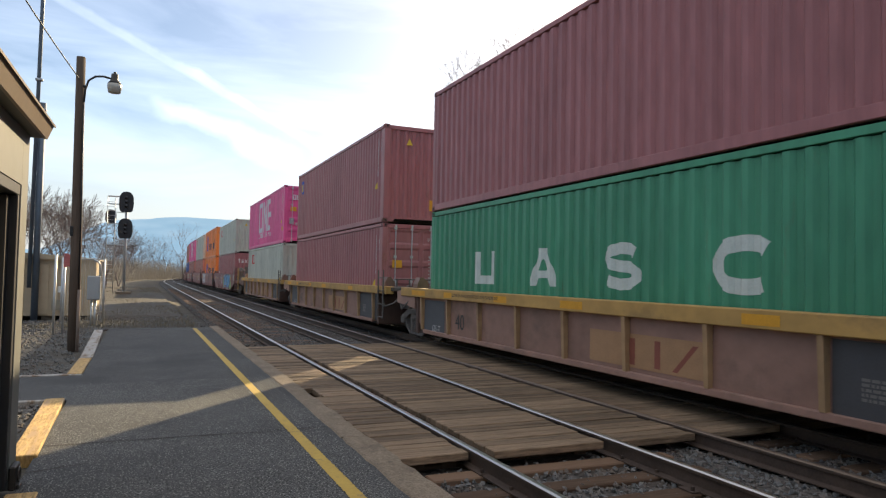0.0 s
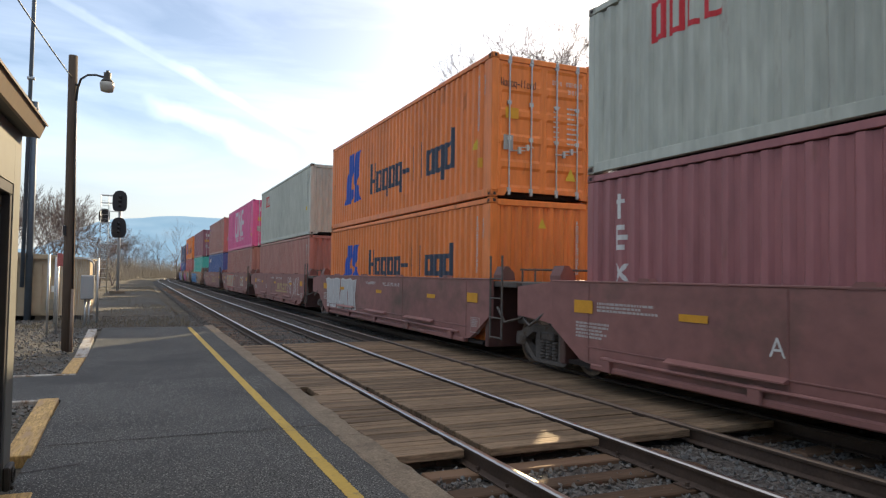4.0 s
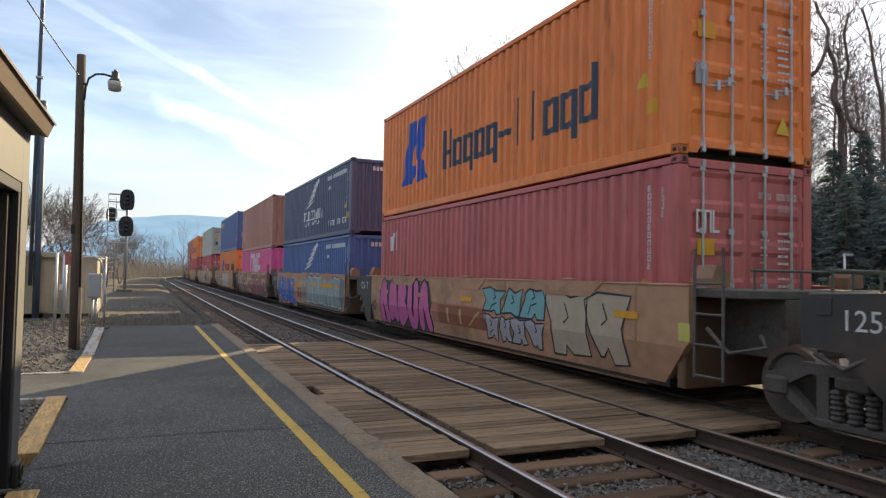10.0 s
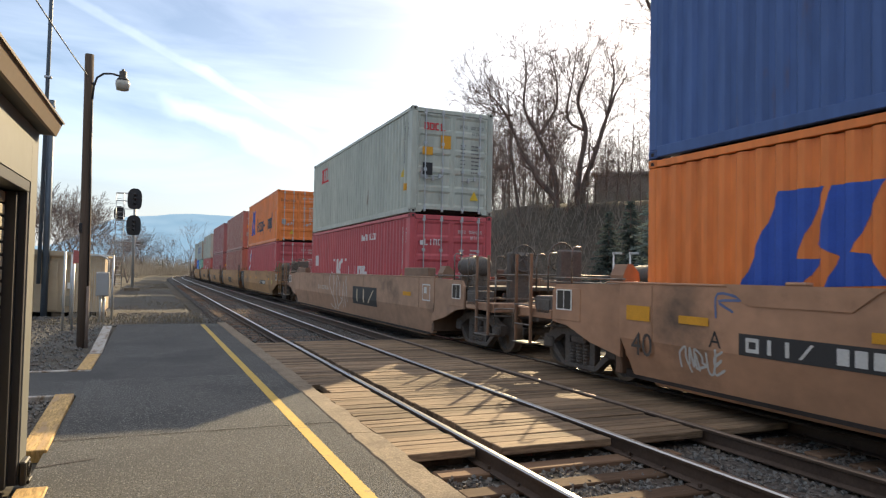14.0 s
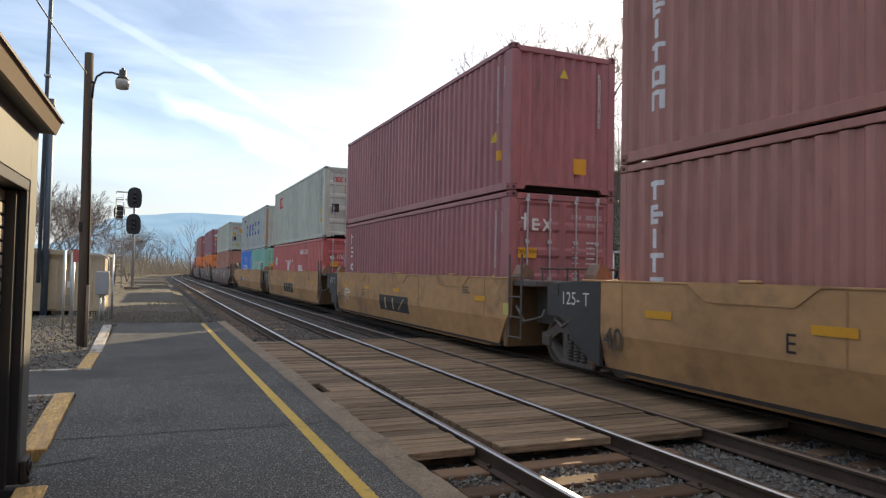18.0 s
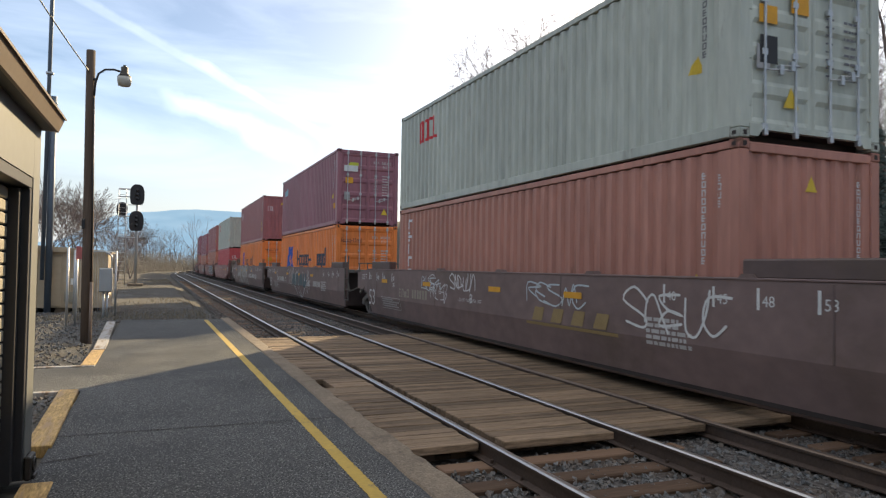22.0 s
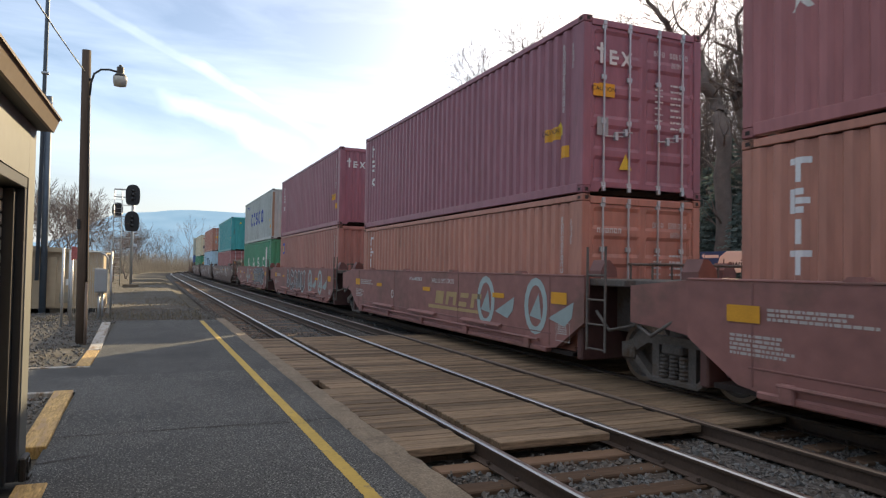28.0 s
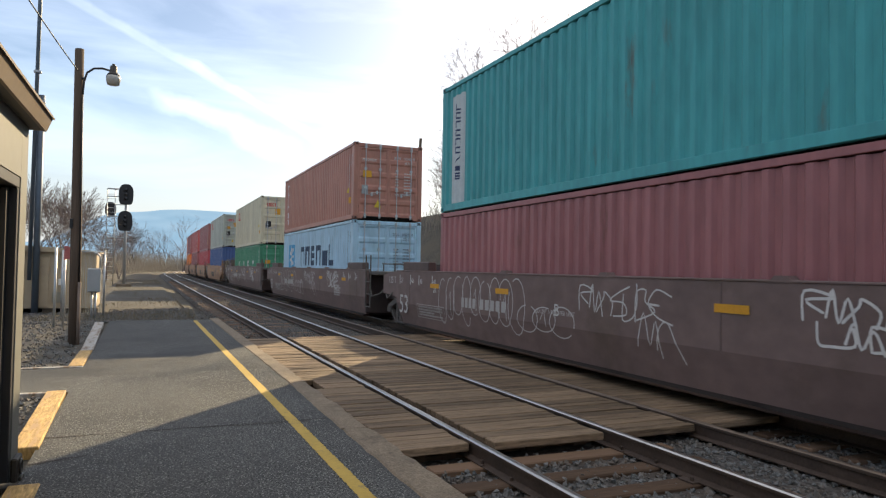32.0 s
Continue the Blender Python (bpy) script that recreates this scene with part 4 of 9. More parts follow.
def container_meshes(L, h):
    W = CW / 2
    k = {}
    k["side"] = corrugated(L - 0.30, h - 0.27, 0.278, 0.048, -W + 0.012).mesh("side_wall", M["paint"])
    k["end"] = corrugated(CW - 0.26, h - 0.29, 0.25, 0.045, -0.0).mesh("end_wall", M["paint"])
    k["roof"] = Build().box(-W + 0.04, W - 0.04, 0.05, L - 0.05, h - 0.06, h - 0.022).mesh("roof", M["paint"])
    fl = Build()
    y = 0.3
    outline = [(0.08, 0.16), (0.08, 0.11)]
    while y < L - 0.3:
        outline += [(y, 0.11), (y, 0.03), (y + 0.05, 0.03), (y + 0.05, 0.11)]
        y += 0.6
    outline += [(L - 0.08, 0.11), (L - 0.08, 0.16)]
    k["floor"] = fl.prism(outline, -W + 0.05, W - 0.05).mesh("underframe", M["dark_band"])
    k["post"] = Build().box(-W, -W + 0.16, 0.005, 0.155, 0.12, h - 0.12, 0.012).mesh("corner_post", M["paint"])
    k["rail_top"] = Build().box(-W + 0.005, -W + 0.07, 0.16, L - 0.16, h - 0.105, h - 0.012, 0.006).mesh("top_rail", M["paint"])
    k["rail_bottom"] = Build().box(-W + 0.004, -W + 0.05, 0.16, L - 0.16, 0.022, 0.168, 0.006).box(-W + 0.03, -W + 0.10, 0.16, L - 0.16, 0.018, 0.03, 0.002).mesh("bottom_rail", M["paint"])
    k["beam"] = Build().box(-W + 0.16, W - 0.16, 0.006, 0.09, h - 0.15, h - 0.04, 0.008).mesh("header", M["paint"])
    k["sill"] = Build().prism([(-W + 0.16, 0.03), (-W + 0.30, 0.03), (-W + 0.36, 0.115), (W - 0.36, 0.115), (W - 0.30, 0.03), (W - 0.16, 0.03), (W - 0.16, 0.175), (-W + 0.16, 0.175)], 0.006, 0.09, 1).mesh("sill", M["paint"])
    c = Build().box(-W - 0.004, -W + 0.158, 0.0, 0.175, 0.0, 0.118, 0.012)
    c.box(-W - 0.006, -W + 0.004, 0.055, 0.125, 0.035, 0.085, 0.003, 1).box(-W + 0.05, -W + 0.11, -0.002, 0.01, 0.03, 0.09, 0.002, 1)
    k["casting"] = c.mesh("corner_casting", [M["casting"], M["dark_band"]])
    # one door leaf: frame with five shallow panels
    dw, dh = (CW - 0.34) / 2, h - 0.31
    d = Build()
    zs = [0.0]
    for i in range(5):
        z0 = dh * i / 5
        zs += [z0 + 0.05, z0 + 0.11, z0 + dh / 5 - 0.11, z0 + dh / 5 - 0.05]
    zs.append(dh)
    for z in zs:
        j = zs.index(z)
        dep = 0.028 if (j - 1) % 4 in (1, 2) and 0 < j < len(zs) - 1 else 0.0
        d.v += [(0.0, 0.03, z), (0.05, 0.03, z), (0.09, 0.03 + dep, z), (dw - 0.09, 0.03 + dep, z), (dw - 0.05, 0.03, z), (dw, 0.03, z)]
    for j in range(len(zs) - 1):
        for i in range(5):
            d.f.append((j * 6 + i, j * 6 + i + 1, j * 6 + i + 7, j * 6 + i + 6))
            d.mi.append(0)
    d.box(0, dw, 0.062, 0.075, 0, dh)
    k["door"] = d.mesh("door", M["paint"])
    bar = Build().tube([(0, 0.0, -0.08), (0, 0.0, dh + 0.08)], 0.017, 8)
    for z in (0.0, 0.4 * dh, 0.68 * dh, dh):
        bar.box(-0.045, 0.045, -0.008, 0.035, z - 0.04, z + 0.04, 0.006)
    bar.box(-0.03, 0.03, -0.03, 0.03, -0.11, -0.02, 0.008).box(-0.03, 0.03, -0.03, 0.03, dh + 0.02, dh + 0.11, 0.008)
    k["bar"] = bar.mesh("locking_bar", M["galv"])
    k["handle"] = Build().tube([(0, -0.03, 0), (0.30, -0.045, 0.02), (0.34, -0.045, 0.02)], 0.012, 6).box(0.18, 0.24, -0.06, 0.0, -0.05, 0.07, 0.005).mesh("handle", M["galv"])
    k["hinge"] = Build().box(-0.03, 0.05, -0.012, 0.03, -0.04, 0.04, 0.006).mesh("hinge", M["paint"])
    k["dims"] = (dw, dh)
    return k


def container(L, h, col, doors_front, label, group):
    """A shipping container; its origin is the middle of its front bottom edge, y runs back along it."""
    W = CW / 2
    k = once(("container", L, h), lambda: container_meshes(L, h))
    root = thing("shipping_container", None, label, "container", group)
    turn = pose(0, L, 0, 0, 0, 180)
    post_col = col
    flip = Matrix.Diagonal((-1, 1, 1, 1))
    part("side_wall", k["side"], root, at=pose(0, 0.15, 0.15), color=col)
    part("side_wall", k["side"], root, at=turn @ pose(0, 0.15, 0.15), color=col)
    part("roof", k["roof"], root, color=col)
    part("underframe", k["floor"], root, "dark underframe with cross members")
    front, back = (Matrix.Identity(4), turn) if not doors_front else (turn, Matrix.Identity(4))
    # the closed end wall runs across, its ribs upright
    part("end_wall", k["end"], root, at=front @ pose(W - 0.13, 0.03, 0.15, 0, 0, 90) @ Matrix.Identity(4), color=col)
    dw, dh = k["dims"]
    for q in (0, 1):
        leaf = part("door", k["door"], root, at=back @ pose(-dw + q * dw + (0.004 if q else -0.004), 0.0, 0.155), color=col)
        for bx in (0.24, dw - 0.30) if doors_front else ():
            part("locking_bar", k["bar"], leaf, "galvanised locking bar", pose(bx if q == 0 else dw - bx, 0.008, 0))
        for bx, z in ((0.24, 0.30 * dh), (dw - 0.62, 0.33 * dh)) if doors_front else ():
            part("handle", k["handle"], leaf, "galvanised door handle", pose(bx, 0.0, z))
        for z in (0.12, 0.37, 0.63, 0.88) if doors_front else ():
            part("hinge", k["hinge"], leaf, at=pose(-0.01 if q == 0 else dw - 0.02, 0.03, z * dh), color=col)
    for m in (Matrix.Identity(4), turn):
        part("top_rail", k["rail_top"], root, at=m, color=col)
        part("bottom_rail", k["rail_bottom"], root, at=m, color=col)
        part("header", k["beam"], root, at=m, color=col)
        part("sill", k["sill"], root, at=m, color=col)
        for mm in (m, m @ flip):
            part("corner_post", k["post"], root, at=mm, color=post_col)
            part("corner_casting", k["casting"], root, at=mm, color=tuple(c * 0.8 for c in col))
            part("corner_casting", k["casting"], root, at=mm @ pose(0, 0, h - 0.118), color=tuple(c * 0.8 for c in col))
    return root


# well cars ------------------------------------------------------------
CAR = {
    "sill": dict(paint=(0.29, 0.165, 0.125), top=1.30, bottom=0.28, label="brown well car with posts and a faded yellow top sill"),
    "brown": dict(paint=(0.245, 0.112, 0.100), top=1.50, bottom=0.30, label="red-brown articulated well car, dusty"),
    "tan": dict(paint=(0.40, 0.225, 0.135), top=1.49, bottom=0.20, label="tan articulated well car, weathered"),
    "long": dict(paint=(0.38, 0.235, 0.155), top=1.48, bottom=0.12, label="tan single well car, weathered"),
    "dark": dict(paint=(0.165, 0.112, 0.102), top=1.50, bottom=0.14, label="dark brown well car with a long well"),
}
HALF_CAR = 1.46
BEND, LEAN = {"tan": 0.74, "long": 0.74, "dark": 0.70}, 0.11       # height of the bend in the side sheets, and how far the foot leans in


def truck_meshes():
    k = {}
    f = Build()
    for s in (-1,):
        x0, x1 = -1.06, -0.93
        f.prism([(-0.62, 0.72), (0.62, 0.72), (0.95, 0.58), (1.08, 0.56), (1.08, 0.40), (0.90, 0.38), (0.66, 0.52), (0.50, 0.60), (-0.50, 0.60), (-0.66, 0.52), (-0.90, 0.38), (-1.08, 0.40), (-1.08, 0.56), (-0.95, 0.58)], x0, x1)
        for q in (-1, 1):
            f.prism([(q * 0.92, 0.40), (q * 0.78, 0.44), (q * 0.36, 0.10), (q * 0.48, 0.10)], x0, x1)
            f.prism([(q * 0.28, 0.12), (q * 0.42, 0.12), (q * 0.42, 0.62), (q * 0.28, 0.62)], x0 + 0.01, x1 - 0.01)
            f.box(x0 - 0.05, x1, q * 0.90 - 0.14, q * 0.90 + 0.14, 0.33, 0.53, 0.03)
        f.box(x0 - 0.01, x1 + 0.05, -0.46, 0.46, 0.07, 0.16, 0.02)
    k["frame"] = f.mesh("side_frame", M["steel_dark"])
    sp = Build()
    sp.tube([(-1.03, 0, 0.165 + t * 0.026) for t in range(13)], [0.078 if t % 2 else 0.060 for t in range(13)], 10)
    k["springs"] = sp.mesh("spring", M["steel_dark"])
    k["bolster"] = Build().box(-1.10, 1.10, -0.20, 0.20, 0.48, 0.62, 0.03).mesh("bolster", M["steel_dark"])
    w = Build()
    ring = [(0.0, 0.0), (0.10, 0.0), (0.14, 0.02), (0.33, 0.045), (0.36, 0.0), (0.42, 0.0), (0.42, 0.125), (0.445, 0.135), (0.445, 0.155), (0.0, 0.155)]
    n = 28
    for r, x in ring:
        for i in range(n):
            a = 2 * math.pi * i / n
            w.v.append((x, r * math.cos(a), r * math.sin(a)))
    for j in range(len(ring) - 1):
        for i in range(n):
            w.f.append((j * n + i, j * n + (i + 1) % n, (j + 1) * n + (i + 1) % n, (j + 1) * n + i))
            w.mi.append(1 if 4 <= j <= 6 else 0)
    k["wheel"] = w.mesh("wheel", [M["steel_dark"], M["railhead_dull"]])
    k["axle"] = Build().tube([(-1.0, 0, 0), (1.0, 0, 0)], 0.085, 10).mesh("axle", M["steel_dark"], True)
    return k


def truck(root, y):
    k = once("truck", truck_meshes)
    body = part("wheel_truck", k["bolster"], root, "two-axle wheel truck of grimy cast steel", pose(0, y, 0))
    for sx in (1, -1):
        m = Matrix.Diagonal((sx, 1, 1, 1))
        part("side_frame", k["frame"], body, at=m)
        for y in (-0.19, 0.0, 0.19):
            part("spring", k["springs"], body, "coil spring", m @ pose(0, y, 0))
        for dy in (-0.89, 0.89):
            part("wheel", k["wheel"], body, "steel wheel with a worn tread", m @ pose(-0.83, dy, 0.42))
    for dy in (-0.89, 0.89):
        part("axle", k["axle"], body, at=pose(0, dy, 0.42))


def well_meshes(kind, wl):
    """wl: the well's length. Its front wall stands at y = -0.15."""
    c = CAR[kind]
    top, bot = c["top"], c["bottom"]
    k = {}
    y0, y1 = -0.28, wl - 0.12
    a, e = -HALF_CAR, -HALF_CAR + 0.10
    b = Build()
    if kind == "sill":
        b.prism([(y0 + 0.45, bot), (y1 - 0.45, bot), (y1, 0.55), (y1, 1.10), (y0, 1.10), (y0, 0.55)], a + 0.10, e + 0.08)
        k["side"] = b.mesh("side_sheet", M["car_paint"])
        k["post"] = Build().prism([(a + 0.10, bot + 0.02), (a + 0.03, bot + 0.06), (a, 1.09), (a + 0.10, 1.09)], -0.035, 0.035, 1).mesh("side_post", M["car_paint"])
        k["top"] = Build().box(a - 0.02, e + 0.10, y0 - 0.9, y1 + 0.9, 1.09, top, 0.012).mesh("top_sill", M["car_paint"])
        k["chord"] = Build().box(a + 0.04, e + 0.10, y0 + 0.5, y1 - 0.5, bot - 0.03, bot + 0.06, 0.01).mesh("bottom_chord", M["car_paint"])
    else:
        cut = {"brown": 0.62, "tan": 0.36}.get(kind, 0.12)
        re = -0.15 if kind == "tan" else 0.15
        low = [(y0 + cut, bot + 0.05), (y0 + cut + 0.35, bot), (y1 - cut - 0.35, bot), (y1 - cut, bot + 0.05)]
        if kind in BEND:
            # the lower strake leans inwards under a bend
            zk = BEND[kind]
            f = (zk - bot - 0.05) / (0.75 - bot)
            ya, yb = y0 + cut - (cut + 0.15) * f, y1 - cut + (cut + re) * f
            b.prism([(ya, zk), (yb, zk), (y1 + re, 0.80), (y1 + re, top), (y0 - 0.15, top), (y0 - 0.15, 0.80)], a, e)
            n = len(b.v)
            b.prism(low + [(yb, zk), (ya, zk)], a, e)
            b.v[n:] = [(x + LEAN * (zk - z) / (zk - bot), y, z) for x, y, z in b.v[n:]]
        else:
            b.prism(low + [(y1 + re, 0.80), (y1 + re, top), (y0 - 0.15, top), (y0 - 0.15, 0.80)], a, e)
        k["side"] = b.mesh("side_sheet", M["car_paint"])
        k["top"] = Build().box(a - 0.012, e + 0.04, y0 - 0.15, y1 + 0.15, top, top + 0.03, 0.008).mesh("top_flange", M["car_paint"])
        if kind == "brown":
            ch = Build().box(a - 0.03, e, y0 + 0.9, y1 - 0.9, bot - 0.06, bot + 0.03, 0.02).tube([(a - 0.05, y0 + 1.1, bot + 0.13), (a - 0.05, y1 - 1.2, bot + 0.13)], 0.025, 8)
            for i in range(5):
                yy = y0 + 1.4 + i * (y1 - y0 - 2.8) / 4
                ch.box(a - 0.07, a, yy, yy + 0.18, bot - 0.05, bot + 0.16, 0.015)
            for yy in (2.2, 5.4, 8.4):
                # toe boards over the pipe
                ch.prism([(a - 0.09, bot + 0.225), (a - 0.09, bot + 0.245), (a, bot + 0.285), (a, bot + 0.225)], yy, yy + 1.75, 1)
        else:
            ch = Build().prism([(a + LEAN - 0.01, bot + 0.02), (a + LEAN + 0.03, bot - 0.04), (e + 0.25, bot - 0.04), (e + 0.25, bot + 0.02)], y0 + cut + 0.4, y1 - cut - 0.4, 1)
        k["chord"] = ch.mesh("bottom_chord", M["car_paint"])
    # guide flaps along the top edge
    k["flap"] = Build().prism([(-0.62, -0.20), (0.62, -0.20), (0.95, 0.035), (-0.95, 0.035)], a - 0.014, a).box(a - 0.02, e, -0.13, 0.13, 0.03, 0.075, 0.015).mesh("guide_flap", M["car_paint"])
    k["clip"] = Build().prism([(-0.16, 0.0), (0.16, 0.0), (0.08, 0.075), (-0.08, 0.075)], a - 0.01, e + 0.02).mesh("guide", M["car_paint"])
    fl = Build()
    for yy in (0.0, 2.4, 4.9, 7.3, 9.7, wl - 0.65):
        fl.box(-1.36, 1.36, yy, yy + 0.35, bot - 0.0, SEAT[kind] - 0.005)
    fl.box(-1.36, -1.15, 0, wl - 0.3, bot, SEAT[kind] - 0.006).box(1.15, 1.36, 0, wl - 0.3, bot, SEAT[kind] - 0.006)
    k["floor"] = fl.mesh("well_floor", M["dark_band"])
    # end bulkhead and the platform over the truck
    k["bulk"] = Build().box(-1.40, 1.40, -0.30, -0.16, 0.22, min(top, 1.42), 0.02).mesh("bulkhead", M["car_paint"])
    return k


def end_platform(root, y_in, sign, reach, paint, kind, ladder=True, plate=True):
    """The end of a unit over its truck: sills, deck, side plate, steps and hand rails. sign: the way outwards along y."""
    a = -HALF_CAR
    k = ("end", kind, reach, sign)

    def make():
        top = CAR[kind]["top"]
        o = {}
        def yy(p):
            return sorted((0, sign * p)) if not isinstance(p, tuple) else sorted((sign * p[0], sign * p[1]))
        y0, y1 = yy(reach)
        zd = top - 0.13
        # the lower box is a filler added to block light under the deck
        o["deck"] = Build().box(-1.34, 1.34, y0, y1, zd, zd + 0.11, 0.015).box(-0.75, 0.75, y0, y1, 0.66, zd + 0.01, 0.02).mesh("end_deck", M["steel_dark"])
        p = [(0, 0.80), (sign * 0.55, 0.86), (sign * reach * 0.98, 0.90), (sign * reach * 0.98, top - 0.10), (sign * 0.2, top), (0, top)]
        if kind == "tan" and sign > 0:
            p = [(-0.18, 0.25), (0.12, 0.34), (0.52, 0.58), (0.82, 0.90), (reach * 0.98, 0.93), (reach * 0.98, top - 0.05), (0.2, top + 0.002), (-0.18, top + 0.002)]
            o["plate"] = Build().prism(p, a - 0.008, a + 0.05).box(a - 0.02, a - 0.006, *sorted((reach * 0.72, reach * 0.84)), top - 0.24, top - 0.06, 0.004).mesh("end_side_plate", M["car_paint"])
        else:
            o["plate"] = Build().prism(p, a + 0.02, a + 0.07).mesh("end_side_plate", M["car_paint"])
        y0, y1 = yy((0.10, 0.40))
        o["cone_box"] = Build().prism([(a + 0.12, top), (a + 0.42, top), (a + 0.40, top + 0.14), (a + 0.28, top + 0.26), (a + 0.20, top + 0.26), (a + 0.12, top + 0.10)], y0, y1, 1).mesh("corner_guide", M["car_paint"])
        yl = sign * (reach * 0.55)
        o["stile"] = Build().tube([(a - 0.05, 0, 0.42), (a - 0.05, 0, top + 0.45)], 0.021, 6).mesh("stile", M["steel_dark"])
        o["rung"] = Build().tube([(a - 0.05, -0.22, 0), (a - 0.05, 0.22, 0)], 0.015, 6).mesh("rung", M["steel_dark"])
        o["yl"] = yl
        r = Build()
        for x in (-1.15, -0.4, 0.5, 1.15):
            r.tube([(x, sign * reach * 0.9, zd + 0.1), (x, sign * reach * 0.9, top + 0.22)], 0.018, 6)
        r.tube([(-1.2, sign * reach * 0.9, top + 0.20), (1.2, sign * reach * 0.9, top + 0.20)], 0.018, 6)
        o["rail"] = r.mesh("hand_rail", M["steel_dark"])
        o["hose"] = Build().tube([(a + 0.05, sign * 0.4, 1.0), (a - 0.02, sign * 0.8, 0.75), (a + 0.1, sign * 1.2, 0.85), (a + 0.3, sign * reach, 0.95)], 0.025, 6).mesh("air_pipe", M["steel_dark"], True)
        return o
    o = once(k, make)
    at = pose(0, y_in, 0)
    part("end_deck", o["deck"], root, "grimy steel deck over the truck", at)
    for m in (Matrix.Identity(4), Matrix.Diagonal((-1, 1, 1, 1))):
        if plate:
            part("end_side_plate", o["plate"], root, at=m @ at, color=paint)
        if kind in ("tan", "brown", "sill"):
            part("corner_guide", o["cone_box"], root, at=m @ at, color=tuple(0.62 * q for q in CAR[kind]["paint"]))
    if ladder:
        lad = part("ladder", o["stile"], root, "side ladder with rungs", at @ pose(0, o["yl"] - 0.22, 0))
        part("stile", o["stile"], lad, at=pose(0, 0.44, 0))
        for i in range(4):
            part("rung", o["rung"], lad, at=pose(0, 0.22, 0.45 + i * 0.36))
    part("hand_rail", o["rail"], root, "thin steel hand rail", at)
    part("air_pipe", o["hose"], root, "bent air pipe", at)


REACH = 3.1


def coupler_end_meshes(kind, s):
    """The open end of a car: s is the way outwards along y, measured from the end of the well."""
    a, top = -HALF_CAR, CAR[kind]["top"]

    def span(p, q):
        return sorted((s * p, s * q))

    k = {}
    foot = 0.80 if kind == "sill" else 0.46
    k["end_side_plate"] = (Build().prism([(s * q, z) for q, z in ((0, foot), (0.75, max(foot, 0.60)), (1.35, 0.80), (1.78, 0.84), (1.78, top - 0.16), (1.66, top - 0.04), (0, top - 0.004))], a + 0.015, a + 0.065)
                           .box(a + 0.005, a + 0.02, *span(0.98, 1.72), 0.88, top - 0.10, 0.004).mesh("end_side_plate", M["car_paint"]), "")
    k["deck"] = (Build().box(-1.34, 1.34, *span(0, 1.8), top - 0.24, top - 0.16, 0.01).box(-0.42, 0.42, *span(0, REACH), 0.64, 1.0, 0.03).box(-1.30, 1.30, *span(1.8, 2.45), 0.86, 0.94, 0.01).mesh("deck", M["steel_dark"]), "grimy steel deck over the truck")
    k["end_sill"] = (Build().box(-1.42, 1.42, *span(REACH - 0.22, REACH), 0.84, 1.03, 0.02).box(-1.42, -1.30, *span(1.85, REACH), 0.86, 1.02, 0.015).box(1.30, 1.42, *span(1.85, REACH), 0.86, 1.02, 0.015).mesh("end_sill", M["car_paint"]), "heavy end sill")
    k["valve_box"] = (Build().box(a + 0.06, a + 0.42, *span(1.84, 2.42), 0.90, 1.24, 0.02).box(a + 0.04, a + 0.07, *span(1.92, 2.34), 0.95, 1.18, 0.006).mesh("valve_box", M["steel_dark"]), "dark steel box on the sill")
    b = Build().box(-1.30, 1.30, *span(2.36, 2.40), 1.09, 1.12).box(-1.30, 1.30, *span(2.82, 2.86), 1.09, 1.12)
    for i in range(24):
        x = -1.28 + 2.56 * i / 23
        b.box(x - 0.008, x + 0.008, *span(2.38, 2.84), 1.085, 1.115)
    k["walkway"] = (b.mesh("walkway", M["worn_steel"]), "galvanised grated walkway")
    b = Build()
    for i, z in enumerate((0.76, 0.86)):
        b.tube([(a + 0.30 + 0.2 * i, s * 1.6, z), (a + 0.25 + 0.2 * i, s * 2.3, z - 0.04), (-0.55 + 0.1 * i, s * REACH, z)], 0.02, 6)
    k["air_pipe"] = (b.mesh("air_pipe", M["steel_dark"], True), "bent air pipes")
    zt = top + 0.27
    n = 14
    drum = [(-0.95, s * (0.70 + 1.10 * u), zt) for u in (0.0, 0.03, 0.08, 0.5, 0.92, 0.97, 1.0)]
    k["air_tank"] = (Build().tube(drum, [0.09, 0.165, 0.205, 0.205, 0.205, 0.165, 0.09], 18).mesh("air_tank", M["steel_dark"], True), "round dark air reservoir")
    b = Build()
    for q in (0.92, 1.58):
        b.tube([(-0.95 + 0.213 * math.cos(w), s * q, zt + 0.213 * math.sin(w)) for w in (-0.4, 0.1, 0.6, 1.1, 1.57, 2.1, 2.6, 3.1, 3.5)], 0.012, 5).box(-1.13, -0.77, *span(q - 0.05, q + 0.05), top - 0.16, zt - 0.17, 0.01)
    k["tank_strap"] = (b.mesh("tank_strap", M["worn_steel"]), "steel straps and saddles of the reservoir")
    k["second_tank"] = (Build().tube([(0.15, s * 0.85, top + 0.14), (0.15, s * 1.6, top + 0.14)], 0.16, 14).box(0.02, 0.28, *span(0.95, 1.5), top - 0.16, top + 0.02).mesh("second_tank", M["steel_dark"], True), "smaller air reservoir")
    k["brake_stand"] = (Build().box(-0.84, -0.36, *span(2.52, 2.66), 1.0, 2.05, 0.03).box(-0.74, -0.46, *span(2.66, 2.78), 1.62, 2.02, 0.04).box(-0.90, -0.30, *span(2.50, 2.54), 1.12, 1.20, 0.01).mesh("brake_stand", M["steel_dark"]), "tall hand brake stand")
    wheel = Build().tube([(-0.60 + 0.27 * math.cos(w / n * 6.283), s * 2.84, 1.92 + 0.27 * math.sin(w / n * 6.283)) for w in range(n + 1)], 0.017, 6)
